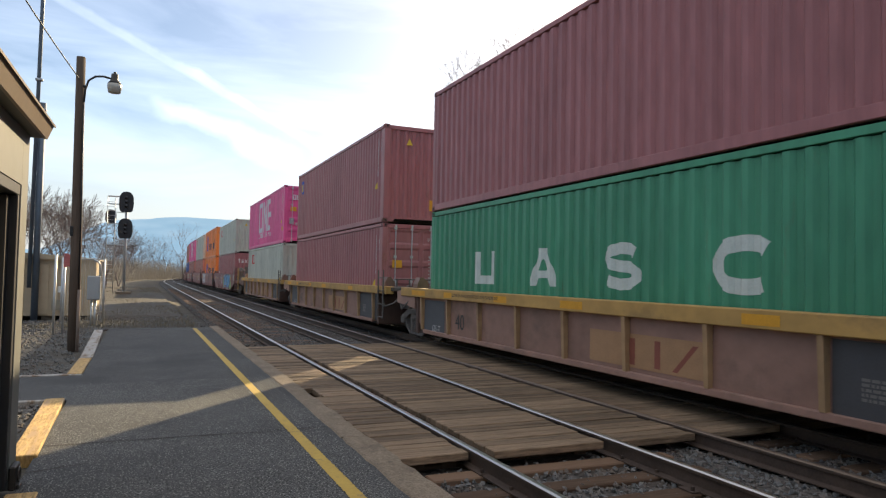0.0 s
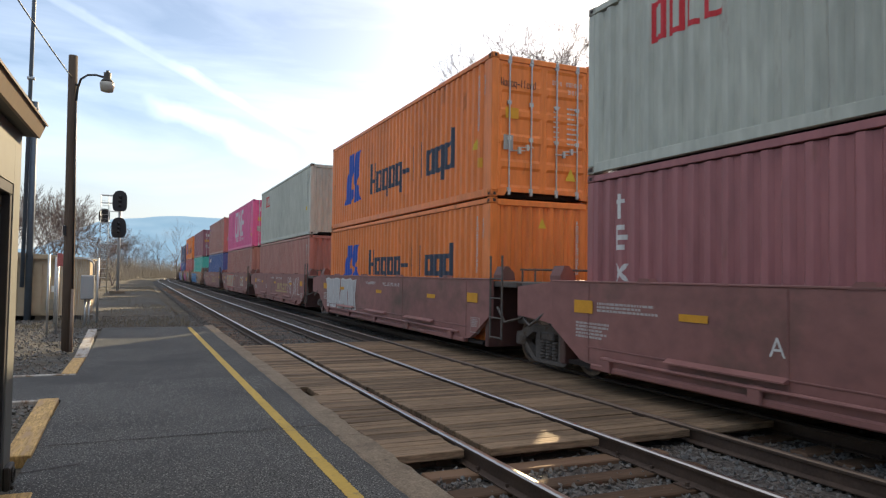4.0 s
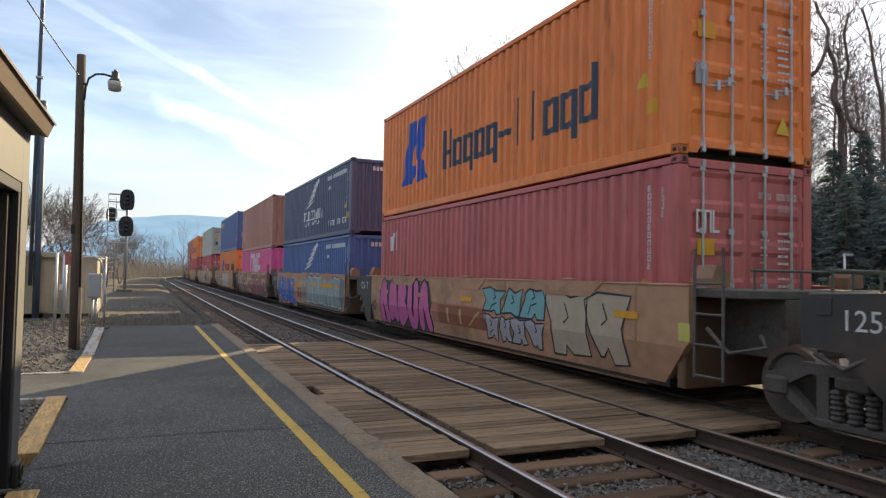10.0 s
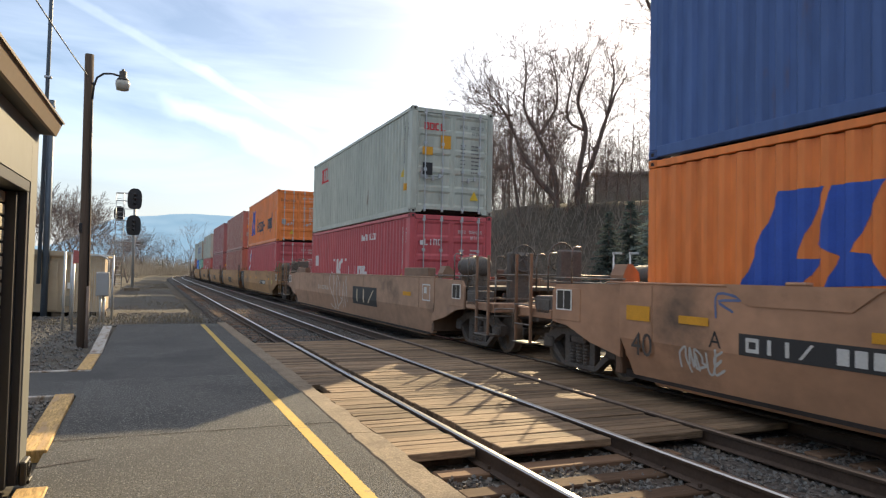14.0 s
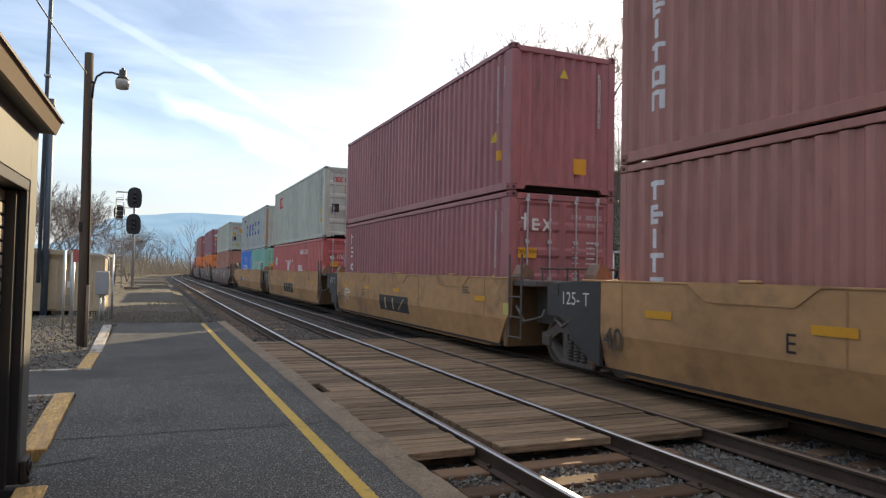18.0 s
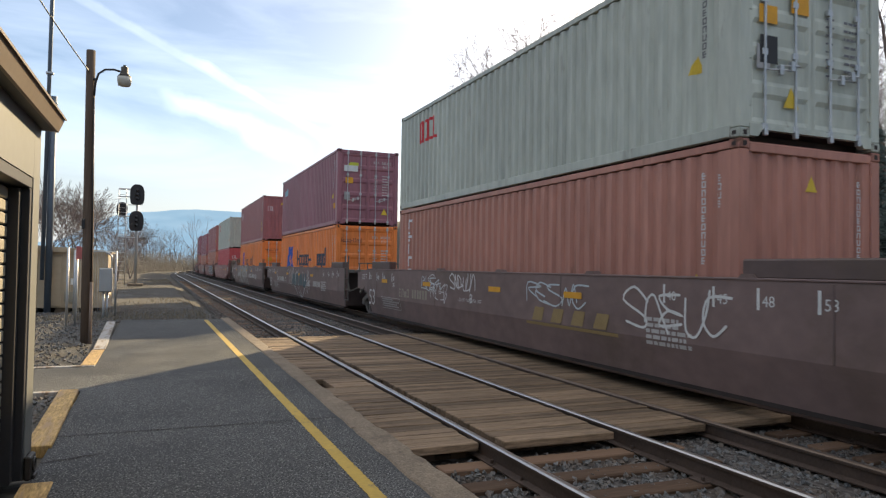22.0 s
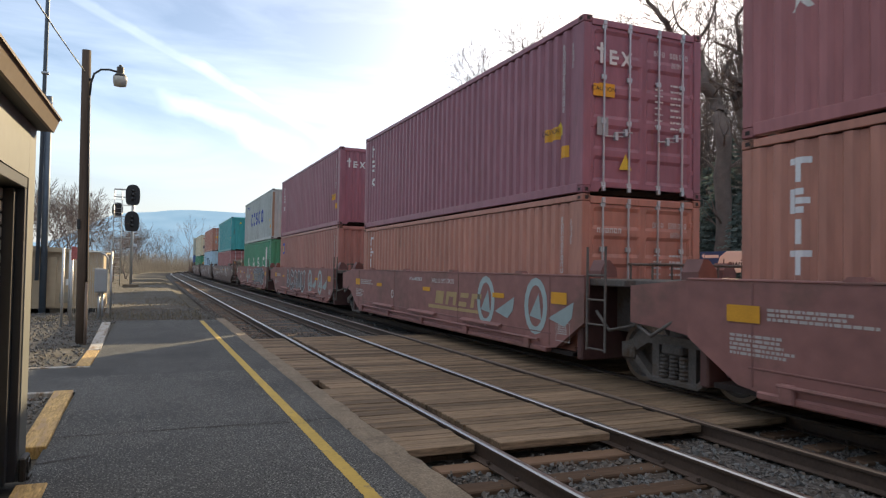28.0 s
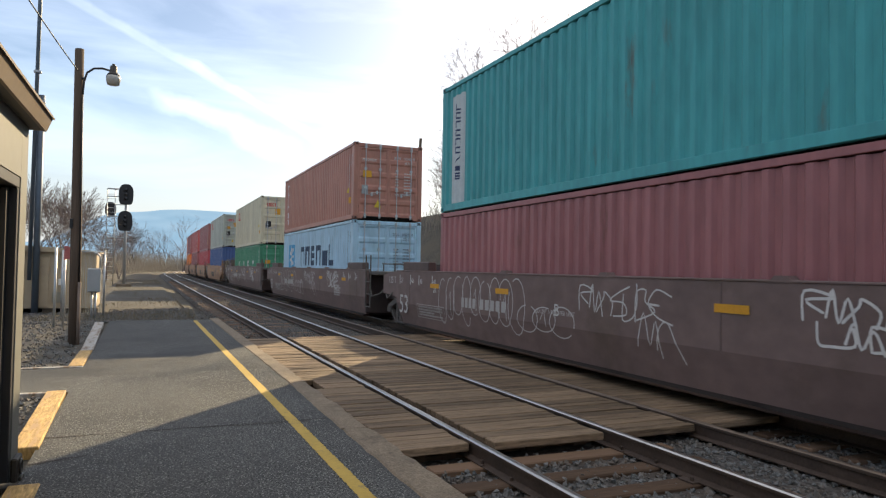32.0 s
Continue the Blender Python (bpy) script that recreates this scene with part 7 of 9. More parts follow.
def tag(root, plane, u0, u1, v0, v1, word, fill, edge, weight=0.24, back=None, lift=0.004, shine=None):
    """A sprayed piece: fat strokes with an outline, on a cloud of a third colour."""
    n = len(word)
    w = (u1 - u0) / n
    rng = random.Random(int(u0 * 100) + n * 7 + len(str(fill)))
    if back:
        cloud = []
        m = 40
        for k in range(m):
            a = k / m * 6.283
            r = 1.0 + 0.10 * math.sin(5 * a + rng.random()) + 0.07 * math.sin(11 * a)
            ca, sa = math.cos(a), math.sin(a)
            cloud.append(((u0 + u1) / 2 + (u1 - u0) * 0.53 * r * math.copysign(abs(ca) ** 0.5, ca), min(v1 + 0.05, max(v0 - 0.05, (v0 + v1) / 2 + (v1 - v0) * 0.55 * r * math.copysign(abs(sa) ** 0.5, sa)))))
        flat("sprayed_cloud", [cloud], root, plane, back, lift)
    for i, ch in enumerate(word):
        sk = SKELETON[ch]
        a = u0 + i * w
        wt = weight * min(w, v1 - v0)
        pts = [(a + wt * 0.4 + (w - wt * 0.7) * (x + rng.uniform(-0.05, 0.05)), v0 + wt * 0.6 + (v1 - v0 - 1.2 * wt) * y) for x, y in sk]
        c = curve_through(pts)
        if edge is not None:
            flat("sprayed_outline", ribbon(c, wt * 1.25 + 0.035), root, plane, edge, lift + 0.003 + 0.0008 * (i % 2))
        if fill is not None:
            flat("sprayed_letter", ribbon(c, wt), root, plane, fill, lift + 0.008 + 0.0008 * (i % 2))
        if shine is not None:
            flat("sprayed_highlight", ribbon([(x - wt * 0.2, y + wt * 0.15) for x, y in c[2:len(c) // 2]], wt * 0.16), root, plane, shine, lift + 0.014)


def scrawl(root, plane, u0, u1, v0, v1, word, color, w=0.03):
    n = len(word)
    out = []
    for i, ch in enumerate(word):
        a = u0 + i * (u1 - u0) / n
        out += ribbon(curve_through([(a + (u1 - u0) / n * (1.45 * x - 0.2 + 0.25 * math.sin(7.1 * y + 2.3 * i)), v0 + (v1 - v0) * (y + 0.16 * math.sin(5 * x + i))) for x, y in SKELETON[ch]], 4), w)
    flat("sprayed_scrawl", out, root, plane, color, 0.006)


LETTER = dict(list(zip(range(9, 14), "BCDEA")) + list(zip(range(15, 20), "AEDCB")))


def spray_word(root, plane, body, u0, u1, v0, v1, fill, edge, edge_w=0.03, fat=0.035, lift=0.006, weights=None):
    """A sprayed word: fat letters of uneven height side by side, each with its outline."""
    rng = random.Random(len(body) * 13 + int(u0 * 10))
    step = (u1 - u0) / len(body)
    for i, ch in enumerate(body):
        w, hgt = step * rng.uniform(1.0, 1.12), (v1 - v0) * rng.uniform(0.9, 1.0)
        at = pose(u0 + i * step, v0 + rng.uniform(0, 0.04), 0, 0, 0, rng.uniform(-3, 3)) @ Matrix.Diagonal((w / 0.66, hgt / 0.74, 1, 1))
        for extra, col, dz, nm in (((fat + edge_w, edge, 0.0, "sprayed_outline"), (fat, fill, 0.004, "sprayed_letter"))):
            if col is None:
                continue
            c = bpy.data.curves.new(nm, "FONT")
            c.body, c.size, c.offset, c.resolution_u = ch, 1.0, extra, 3
            drawn = bpy.data.objects.new(nm, c)
            me = bpy.data.meshes.new_from_object(drawn)
            me.calc_loop_triangles()
            polys = [[(at @ me.vertices[k].co).to_2d().to_tuple() for k in p.vertices] for p in me.loop_triangles]
            bpy.data.objects.remove(drawn)
            bpy.data.meshes.remove(me)
            flat(nm, polys, root, plane, col, lift + dz + 0.0006 * (i % 2), "sprayed letter")


def letters(root, plane, u0, u1, v0, v1, n, fill, edge, seed, edge_w=0.04, slots=True, lean=0.15):
    """A sprayed piece that cannot be read: jagged letter shapes packed side by side, thinly outlined."""
    rng = random.Random(seed)
    step = (u1 - u0) / n
    fills, edges = [], []
    for i in range(n):
        a, b = u0 + i * step, u0 + (i + 1) * step
        d = step * lean
        j = [rng.uniform(-d, d) for _ in range(8)]
        m = (v0 + v1) / 2 + rng.uniform(-0.1, 0.1)
        out = [(a + 0.02 + j[0], v0 + abs(j[1]) * 0.4), (a + step * 0.40, v0 + abs(j[2]) * 0.5), (a + step * 0.5 + j[3] * 0.3, v0 + (v1 - v0) * rng.uniform(0.12, 0.3)), (a + step * 0.62, v0 + abs(j[3]) * 0.3),
               (b - 0.02 + j[4] * 0.5, v0 + abs(j[5]) * 0.4), (b - step * 0.08 + j[5] * 0.5, m), (b + j[6] * 0.5, v1 - abs(j[6]) * 0.3), (a + step * 0.6, v1 - abs(j[7]) * 0.5), (a + step * 0.3, v1), (a + j[7], v1 - abs(j[0]) * 0.4), (a + step * 0.06, m)]
        fills.append(out)
        edges += ribbon(out + [out[0]], edge_w)
        if slots:
            c = a + step * rng.uniform(0.4, 0.6)
            edges += ribbon([(c, m + (v1 - v0) * 0.30), (c + step * 0.10, m + (v1 - v0) * 0.1), (c - step * 0.02, m + 0.02)], edge_w * 0.9)
            if rng.random() < 0.6:
                edges += ribbon([(c - step * 0.2, v0 + (v1 - v0) * 0.2), (c - step * 0.1, m - 0.1), (c + step * 0.15, m - 0.05)], edge_w * 0.7)
    if fill is not None:
        flat("sprayed_piece", fills, root, plane, fill, 0.005)
    if edge is not None:
        flat("sprayed_outline", edges, root, plane, edge, 0.008)


def bubbles(root, plane, u0, u1, v0, v1, n, color, seed):
    """Thin sprayed loops in a row."""
    rng = random.Random(seed)
    out = []
    for k in range(n):
        c = u0 + (u1 - u0) * (k + 0.5) / n
        ru, lo, hi = (u1 - u0) / n * rng.uniform(0.5, 0.75), v0 + rng.uniform(0, 0.3) * (v1 - v0), v1 - rng.uniform(0, 0.12) * (v1 - v0)
        turn = rng.uniform(0, 6.28)
        out += ribbon([(c + ru * math.cos(turn + a / 18 * 5.7), (lo + hi) / 2 + (hi - lo) / 2 * math.sin(turn + a / 18 * 5.7)) for a in range(19)], 0.02)
        if k % 3 == 1:
            out += ribbon([(c - ru * 0.3, (lo + hi) / 2), (c, (lo + hi) / 2 + 0.15), (c + ru * 0.2, lo + 0.1)], 0.02)
    flat("sprayed_loop", out, root, plane, color, 0.006)


def dress_car(root, kind, wl, i):
    """Lettering, reflectors and sprayed pieces on a well car; across runs from its far end as read."""
    side = near_side(-HALF_CAR, CL) if kind in ("tan", "brown", "sill") else near_side(-HALF_CAR, wl - 0.1)
    rng = random.Random(500 + i)
    top = CAR[kind]["top"]
    SHEET["plane"] = side if kind in BEND else None
    if kind in BEND:
        SHEET["bend"], SHEET["drop"] = BEND[kind], BEND[kind] - CAR[kind]["bottom"]

    def amber(u, v=1.12, w=0.5, h=0.10):
        flat("reflector", [rect(u, u + w, v, v + h)], root, side, AMBER, 0.012, "yellow reflector")

    if kind == "sill":
        s2 = near_side(-HALF_CAR + 0.095, CL)
        flat("faded_panel", [rect(6.65, 8.95, 0.40, 0.86)], root, s2, (0.36, 0.205, 0.105), label="faded ochre patch")
        flat("word_mark", blocks(7.4, 8.9, 0.44, 0.80, "iix", 0.1), root, s2, (0.24, 0.075, 0.05), 0.007)
        flat("dark_patch", [rect(10.6, 12.4, 0.32, 1.06)], root, s2, (0.06, 0.06, 0.065), label="dark painted patch")
        flat("small_print", lines(10.9, 11.3, 0.72, 0.03, 5, i), root, s2, (0.16, 0.15, 0.14), 0.007)
        flat("dark_patch", [rect(-0.12, 1.22, 0.30, 1.04)], root, s2, (0.075, 0.078, 0.085), 0.004, "dark grey painted end panel")
        words("125-T", 0.20, root, s2, 0.50, 0.34, (0.5, 0.5, 0.48), lift=0.008)
        words("40", 0.46, root, s2, 1.80, 0.48, (0.055, 0.055, 0.05), lift=0.008)
        words("52,900 LBS MAX GROSS WT FOR 20 FT CONTAINERS", 0.088, root, near_side(-HALF_CAR - 0.02, CL), 1.87, 1.17, (0.05, 0.045, 0.04))
        for u, w in ((-0.55, 0.85), (1.40, 0.42), (3.75, 0.5), (6.0, 0.6), (9.6, 0.5)):
            flat("reflector", [rect(u, u + w, 1.13, 1.25)], root, near_side(-HALF_CAR - 0.02, CL), AMBER, 0.004)
    elif kind == "tan":
        for u in (0.9, 3.4, 6.1, 11.2):
            amber(u, 1.02 + 0.02 * rng.random())
        flat("notice", [rect(12.45, 12.65, 0.82, 1.04)], root, side, (0.5, 0.45, 0.12), 0.006, "pale yellow notice")
        words("40", 0.44, root, side, -0.02, 0.54, (0.06, 0.05, 0.045), lift=0.012)
        if i in (13, 19):
            flat("reflector", [rect(-0.12, 0.36, 1.0, 1.2)], root, side, AMBER, 0.012, "yellow reflector")
            scrawl(root, side, 0.92, 1.6, 0.48, 0.72, "agbde", (0.5, 0.5, 0.48), 0.03)
            scrawl(root, side, 1.5, 1.8, 1.1, 1.4, "f", (0.12, 0.16, 0.3), 0.03)
        else:
            words("125- T", 0.285, root, near_side(-HALF_CAR - 0.010, CL), -1.14, 1.12, WHITE)
        if i in (9, 13, 15, 19):
            u = 1.85 if i == 13 else (2.15 if i == 19 else 7.9)
            flat("dark_patch", [rect(u, u + 2.4, 0.74, 0.98)], root, side, (0.03, 0.03, 0.032), 0.005, "black number panel")
            flat("number_mark", blocks(u + 0.1, u + 1.0, 0.78, 0.94, "oiix", 0.2) + blocks(u + 1.2, u + 2.3, 0.78, 0.94, "######", 0.3), root, side, (0.55, 0.55, 0.53), 0.009)
            words(LETTER[i], 0.28, root, side, u + 2.6 if i == 19 else u - 0.45, 0.78, BLACK)
        else:
            u = 4.85
            flat("dark_patch", [rect(u, u + 2.4, 0.5, 0.92)], root, side, (0.03, 0.03, 0.03) if i > 13 else (0.24, 0.085, 0.05), 0.005, "dark rectangular patch")
            flat("word_mark", blocks(u + 0.25, u + 2.2, 0.55, 0.86, "iix", 0.1), root, side, (0.42, 0.30, 0.14), 0.009)
            words(LETTER.get(i, "C"), 0.30, root, side, 3.08, 0.82, BLACK)
        flat("small_print", lines(10.6, 11.0, 1.3, 0.035, 3, i), root, side, (0.1, 0.08, 0.06))
        if i == 9:
            letters(root, side, 0.3, 7.7, 0.24, 1.40, 6, (0.035, 0.19, 0.46), (0.02, 0.05, 0.14), 3, 0.05, True, 0.25)
            tag(root, side, 0.5, 7.6, 0.34, 1.36, "cadehb", (0.10, 0.34, 0.62), None, 0.14, None, 0.006, shine=(0.34, 0.58, 0.72))
            scrawl(root, side, 8.0, 9.6, 0.3, 0.62, "bdfc", (0.42, 0.60, 0.62), 0.035)
            scrawl(root, side, 8.0, 9.2, 1.1, 1.4, "gdc", (0.5, 0.62, 0.62), 0.03)
        elif i == 10:
            flat("sprayed_cloud", [[(0.7, 0.9), (1.0, 1.40), (4.3, 1.42), (4.5, 0.9), (4.2, 0.24), (1.2, 0.24)]], root, side, (0.07, 0.065, 0.05), 0.0042)
            tag(root, side, 0.72, 4.4, 0.20, 1.46, "agbda", (0.50, 0.115, 0.29), (0.025, 0.02, 0.03), 0.40)
            flat("sprayed_stripe", [[(0.62, 1.28), (1.0, 1.12), (1.0, 1.02), (0.62, 1.15)]], root, side, (0.55, 0.24, 0.04), 0.0046)
            flat("sprayed_stripe", [[(0.66, 1.12), (1.0, 1.0), (1.0, 0.92), (0.72, 1.0)]], root, side, (0.03, 0.22, 0.32), 0.0046)
            flat("dark_patch", [rect(4.5, 6.9, 0.5, 0.95)], root, side, (0.36, 0.14, 0.10), 0.0045, "faded red patch")
            letters(root, side, 7.2, 9.4, 0.82, 1.36, 3, (0.16, 0.36, 0.38), (0.03, 0.03, 0.035), 8, 0.035, True, 0.3)
            letters(root, side, 7.2, 9.3, 0.34, 0.84, 4, (0.34, 0.33, 0.36), (0.03, 0.03, 0.035), 9, 0.03, True, 0.3)
            letters(root, side, 9.5, 11.5, 0.32, 1.36, 2, (0.40, 0.34, 0.25), (0.03, 0.03, 0.035), 10, 0.035, True, 0.3)
        elif i == 11:
            spray_word(root, side, "ABUSE", 0.3, 4.3, 0.26, 1.38, (0.03, 0.13, 0.46), (0.58, 0.30, 0.10), 0.05, 0.075)
            flat("sprayed_cloud", [[(5.7, 0.40), (8.0, 0.26), (11.9, 0.26), (12.5, 0.82), (12.5, 1.30), (11.8, 1.44), (7.0, 1.44), (6.2, 1.30)]], root, side, (0.13, 0.16, 0.16), 0.0042)
            letters(root, side, 5.7, 11.9, 0.34, 1.40, 6, (0.24, 0.30, 0.31), (0.55, 0.60, 0.58), 12, 0.035, True, 0.2)
            for u, w in ((5.2, 0.6), (7.6, 0.7), (9.2, 1.6)):
                amber(u, 1.02, w, 0.14)
        elif i == 12:
            flat("sprayed_cloud", [[(0.25, 0.30), (0.15, 0.9), (0.45, 1.42), (4.7, 1.42), (4.75, 0.22), (1.0, 0.22)]], root, side, (0.225, 0.075, 0.078), 0.0042)
            scrawl(root, side, 0.3, 4.6, 0.24, 1.36, "gafg", (0.58, 0.56, 0.54), 0.075)
            flat("sprayed_stripe", [[(0.05, 0.55), (0.22, 1.1), (0.3, 1.34), (0.2, 0.9), (0.3, 0.5)], [(1.5, 0.3), (1.75, 0.26), (1.6, 0.52)]], root, side, (0.05, 0.30, 0.34), 0.0046)
            flat("sprayed_cloud", [[(6.2, 0.30), (11.85, 0.26), (12.4, 0.80), (12.4, 1.40), (6.6, 1.42)]], root, side, (0.215, 0.075, 0.078), 0.0042)
            spray_word(root, side, "STRANGE", 6.2, 11.9, 0.28, 1.40, (0.215, 0.075, 0.078), (0.58, 0.56, 0.54), 0.026, 0.07)
            flat("sprayed_cloud", [[(12.3, 0.62), (12.58, 0.84), (12.58, 1.3), (12.42, 1.38), (12.45, 0.9)]], root, side, (0.10, 0.32, 0.34), 0.0046)
            for u in (3.0, 5.2, 8.4, 10.6):
                amber(u, 1.02, 0.9, 0.13)
        elif i == 13:
            letters(root, side, 4.8, 8.6, 0.30, 1.36, 6, (0.42, 0.42, 0.43), (0.56, 0.55, 0.54), 16, 0.04, True, 0.3)
            scrawl(root, side, 8.9, 10.0, 0.55, 1.1, "cd", (0.6, 0.56, 0.5), 0.04)
        elif i == 16:
            scrawl(root, side, 7.6, 8.6, 0.45, 0.85, "bdc", (0.12, 0.08, 0.05), 0.04)
        elif i == 17:
            scrawl(root, side, 1.0, 1.5, 0.45, 0.95, "f", (0.6, 0.58, 0.52), 0.05)
    elif kind == "long":
        s = side
        flat("dark_patch", [rect(9.7, 12.3, 0.56, 1.12)], root, s, (0.035, 0.037, 0.04), 0.005, "black rectangular patch")
        flat("word_mark", blocks(9.9, 12.1, 0.64, 1.04, "iix", 0.1), root, s, (0.5, 0.42, 0.3), 0.009)
        scrawl(root, s, 6.6, 8.8, 0.3, 1.4, "hdbg", (0.6, 0.58, 0.54), 0.035)
        flat("number_mark", blocks(4.6, 6.4, 0.9, 1.05, "oiix nonnos".replace(" ", ""), 0.3), root, s, (0.5, 0.46, 0.4))
        amber(14.6, 1.0, 0.6)
        flat("white_panel", ring(16.0, 16.5, 0.92, 1.32, 0.03) + [rect(16.1, 16.28, 1.1, 1.25)], root, s, WHITE, 0.006)
    elif kind == "brown":
        for u in (2.24, 5.92, 9.60):
            amber(u, 1.06, 0.47, 0.09)
        for u in (0.04, 11.7):
            flat("reflector", [rect(u, u + 0.46, 1.05, 1.24)], root, side, AMBER, 0.012, "yellow reflector")
        words("AEDCB"[(i - 4) % 5 if i < 20 else (i - 23) % 5], 0.30, root, side, 3.55, 0.78, WHITE)
        words("WELL LD LMT 124,500" if i < 20 else "WELL LD LMT 124,200", 0.135, root, side, 6.46, 1.27, WHITE)
        flat("number_mark", blocks(4.98, 5.85, 1.29, 1.37, "enss####o", 0.25), root, side, (0.45, 0.42, 0.4))
        flat("small_print", lines(0.59, 1.9, 1.22, 0.032, 3, i) + lines(0.08, 0.95, 0.92, 0.032, 5, i + 9), root, side, (0.42, 0.38, 0.36))
        flat("small_print", ring(11.85, 12.25, 0.46, 0.76, 0.010) + lines(11.9, 12.2, 0.73, 0.022, 5, i + 4), root, side, (0.42, 0.38, 0.36))
        if i in (6, 8, 24, 25, 27):
            slant = [[(u + v * 0.25, v), (u2 + v * 0.25, v), (u2 + v2 * 0.25, v2), (u + v2 * 0.25, v2)] for u, u2, v, v2 in
                     ((6.5, 6.95, 0.80, 1.09), (7.1, 7.25, 0.80, 1.09), (7.25, 7.5, 0.98, 1.09), (7.5, 7.65, 0.80, 1.09), (7.8, 8.2, 0.80, 0.9), (7.85, 8.25, 0.99, 1.09), (8.4, 8.55, 0.80, 1.09), (8.55, 8.85, 0.99, 1.09))]
            flat("word_mark", slant + [[(6.3, 0.68), (9.0, 0.70), (9.0, 0.76), (6.3, 0.76)]], root, side, (0.38, 0.27, 0.125), 0.005, "faded gold block mark")
        if i == 4:
            dots, back = [], []
            for (a, b) in ((6.9, 8.1), (10.9, 12.2)):
                back.append([(a + 0.3, 1.38), (b - 0.35, 1.40), (b - 0.15, 1.0), (b + 0.1, 0.45), (b, 0.36), (a, 0.36), (a - 0.05, 0.7)])
                for k in range(60):
                    u, v = rng.uniform(a + 0.1, b - 0.2), rng.uniform(0.42, 1.3)
                    dots.append(rect(u, u + 0.03, v, v + 0.04))
            flat("sprayed_cloud", back, root, side, (0.30, 0.46, 0.16), 0.004, "pale green sprayed patch")
            flat("sprayed_speckle", dots, root, side, (0.02, 0.05, 0.02), 0.006)
            tag(root, side, 7.4, 11.5, 0.34, 1.42, "dahf", (0.06, 0.26, 0.50), (0.45, 0.50, 0.55), 0.30, (0.03, 0.05, 0.09), 0.008, shine=(0.3, 0.55, 0.7))
            scrawl(root, side, 4.9, 5.9, 0.95, 1.2, "fdhc", (0.6, 0.58, 0.56), 0.03)
            scrawl(root, side, 4.9, 5.9, 0.68, 0.9, "gafe", (0.6, 0.58, 0.56), 0.03)
        elif i == 5:
            letters(root, side, 0.5, 4.0, 0.45, 1.42, 4, (0.46, 0.46, 0.46), (0.58, 0.58, 0.57), 19, 0.04)
        elif i == 6:
            scrawl(root, side, 9.2, 11.6, 0.62, 1.32, "fbdgac", (0.6, 0.58, 0.56), 0.03)
        elif i == 7:
            letters(root, side, 2.0, 5.6, 0.48, 1.40, 4, (0.36, 0.35, 0.25), (0.50, 0.07, 0.06), 18, 0.07, True, 0.12)
            scrawl(root, side, 5.1, 6.2, 0.55, 1.36, "fa", (0.5, 0.42, 0.38), 0.04)
            tag(root, side, 9.2, 10.6, 0.7, 1.3, "cde", None, (0.5, 0.48, 0.4), 0.12)
        elif i in (24, 25, 26, 27):
            for u in ((4.6, 6.6) if i == 24 else ((9.3, 11.2) if i == 25 else ((8.6, 10.4) if i == 26 else (4.2,)))):
                rr = 0.42
                flat("sprayed_wheel", ribbon([(u + rr * 0.75 * math.cos(k / 16 * 6.283), 0.98 + rr * math.sin(k / 16 * 6.283)) for k in range(17)], 0.13), root, side, (0.32, 0.40, 0.40), 0.005, "grey-green sprayed wheel shape")
                flat("sprayed_wheel", [[(u + 0.4, 0.8), (u + 0.9, 0.7), (u + 1.1, 0.85), (u + 1.15, 1.1), (u + 0.9, 1.0)], [(u - 0.2, 0.8), (u + 0.2, 0.75), (u + 0.1, 1.2)]], root, side, (0.28, 0.35, 0.35), 0.006)
            if i == 24:
                tag(root, side, 6.6, 11.6, 0.45, 1.40, "ahbdc", (0.08, 0.075, 0.08), (0.55, 0.62, 0.66), 0.22, (0.12, 0.13, 0.15))
            if i == 26:
                tag(root, side, 3.3, 7.6, 0.5, 1.42, "bcagd", (0.13, 0.10, 0.10), (0.45, 0.55, 0.58), 0.22)
            if i == 27:
                tag(root, side, 7.2, 11.2, 0.48, 1.42, "hadgc", (0.10, 0.10, 0.11), (0.50, 0.55, 0.58), 0.2, (0.08, 0.10, 0.12))
                flat("number_mark", blocks(3.0, 4.4, 0.82, 1.0, "nose", 0.2), root, side, (0.25, 0.17, 0.08))
    elif kind == "dark":
        s = side
        for u, body in ((0.20, "53"), (0.95, "48"), (1.52, "45"), (2.35, "40"), (wl - 3.0, "40"), (wl - 2.15, "45"), (wl - 1.5, "48"), (wl - 0.75, "53")):
            words(body, 0.17, root, s, u, 1.22, WHITE)
            flat("tick", [rect(u - 0.07, u - 0.03, 1.18, 1.42)], root, s, WHITE, 0.006)
        words("20", 0.17, root, s, 2.35, 1.04, WHITE)
        words("53", 0.66, root, s, 0.12, 0.46, (0.5, 0.49, 0.47))
        words("125 T", 0.25, root, near_side(-HALF_CAR + 0.02, wl - 0.1), -0.79, 1.19, (0.5, 0.48, 0.46))
        for u in {20: (1.4, 4.7, 8.3, 11.0), 21: (1.6, 5.28, 8.3, 11.0), 22: (1.62, 5.4, 8.3, 11.0)}.get(i, (2.2, 5.4, 10.8, 14.0)):
            amber(u, 1.14, 0.5)
        words("BCA"[(i - 20) % 3 if i < 28 else (i - 28) % 3], 0.28, root, s, 7.4, 0.86, WHITE)
        flat("small_print", lines(wl - 3.4, wl - 2.5, 0.98, 0.05, 5, i), root, s, (0.42, 0.40, 0.38))
        flat("small_print", ring(1.35, 3.0, 0.42, 0.74, 0.015) + lines(1.45, 2.9, 0.70, 0.04, 4, i + 3), root, s, (0.35, 0.33, 0.31), 0.006)
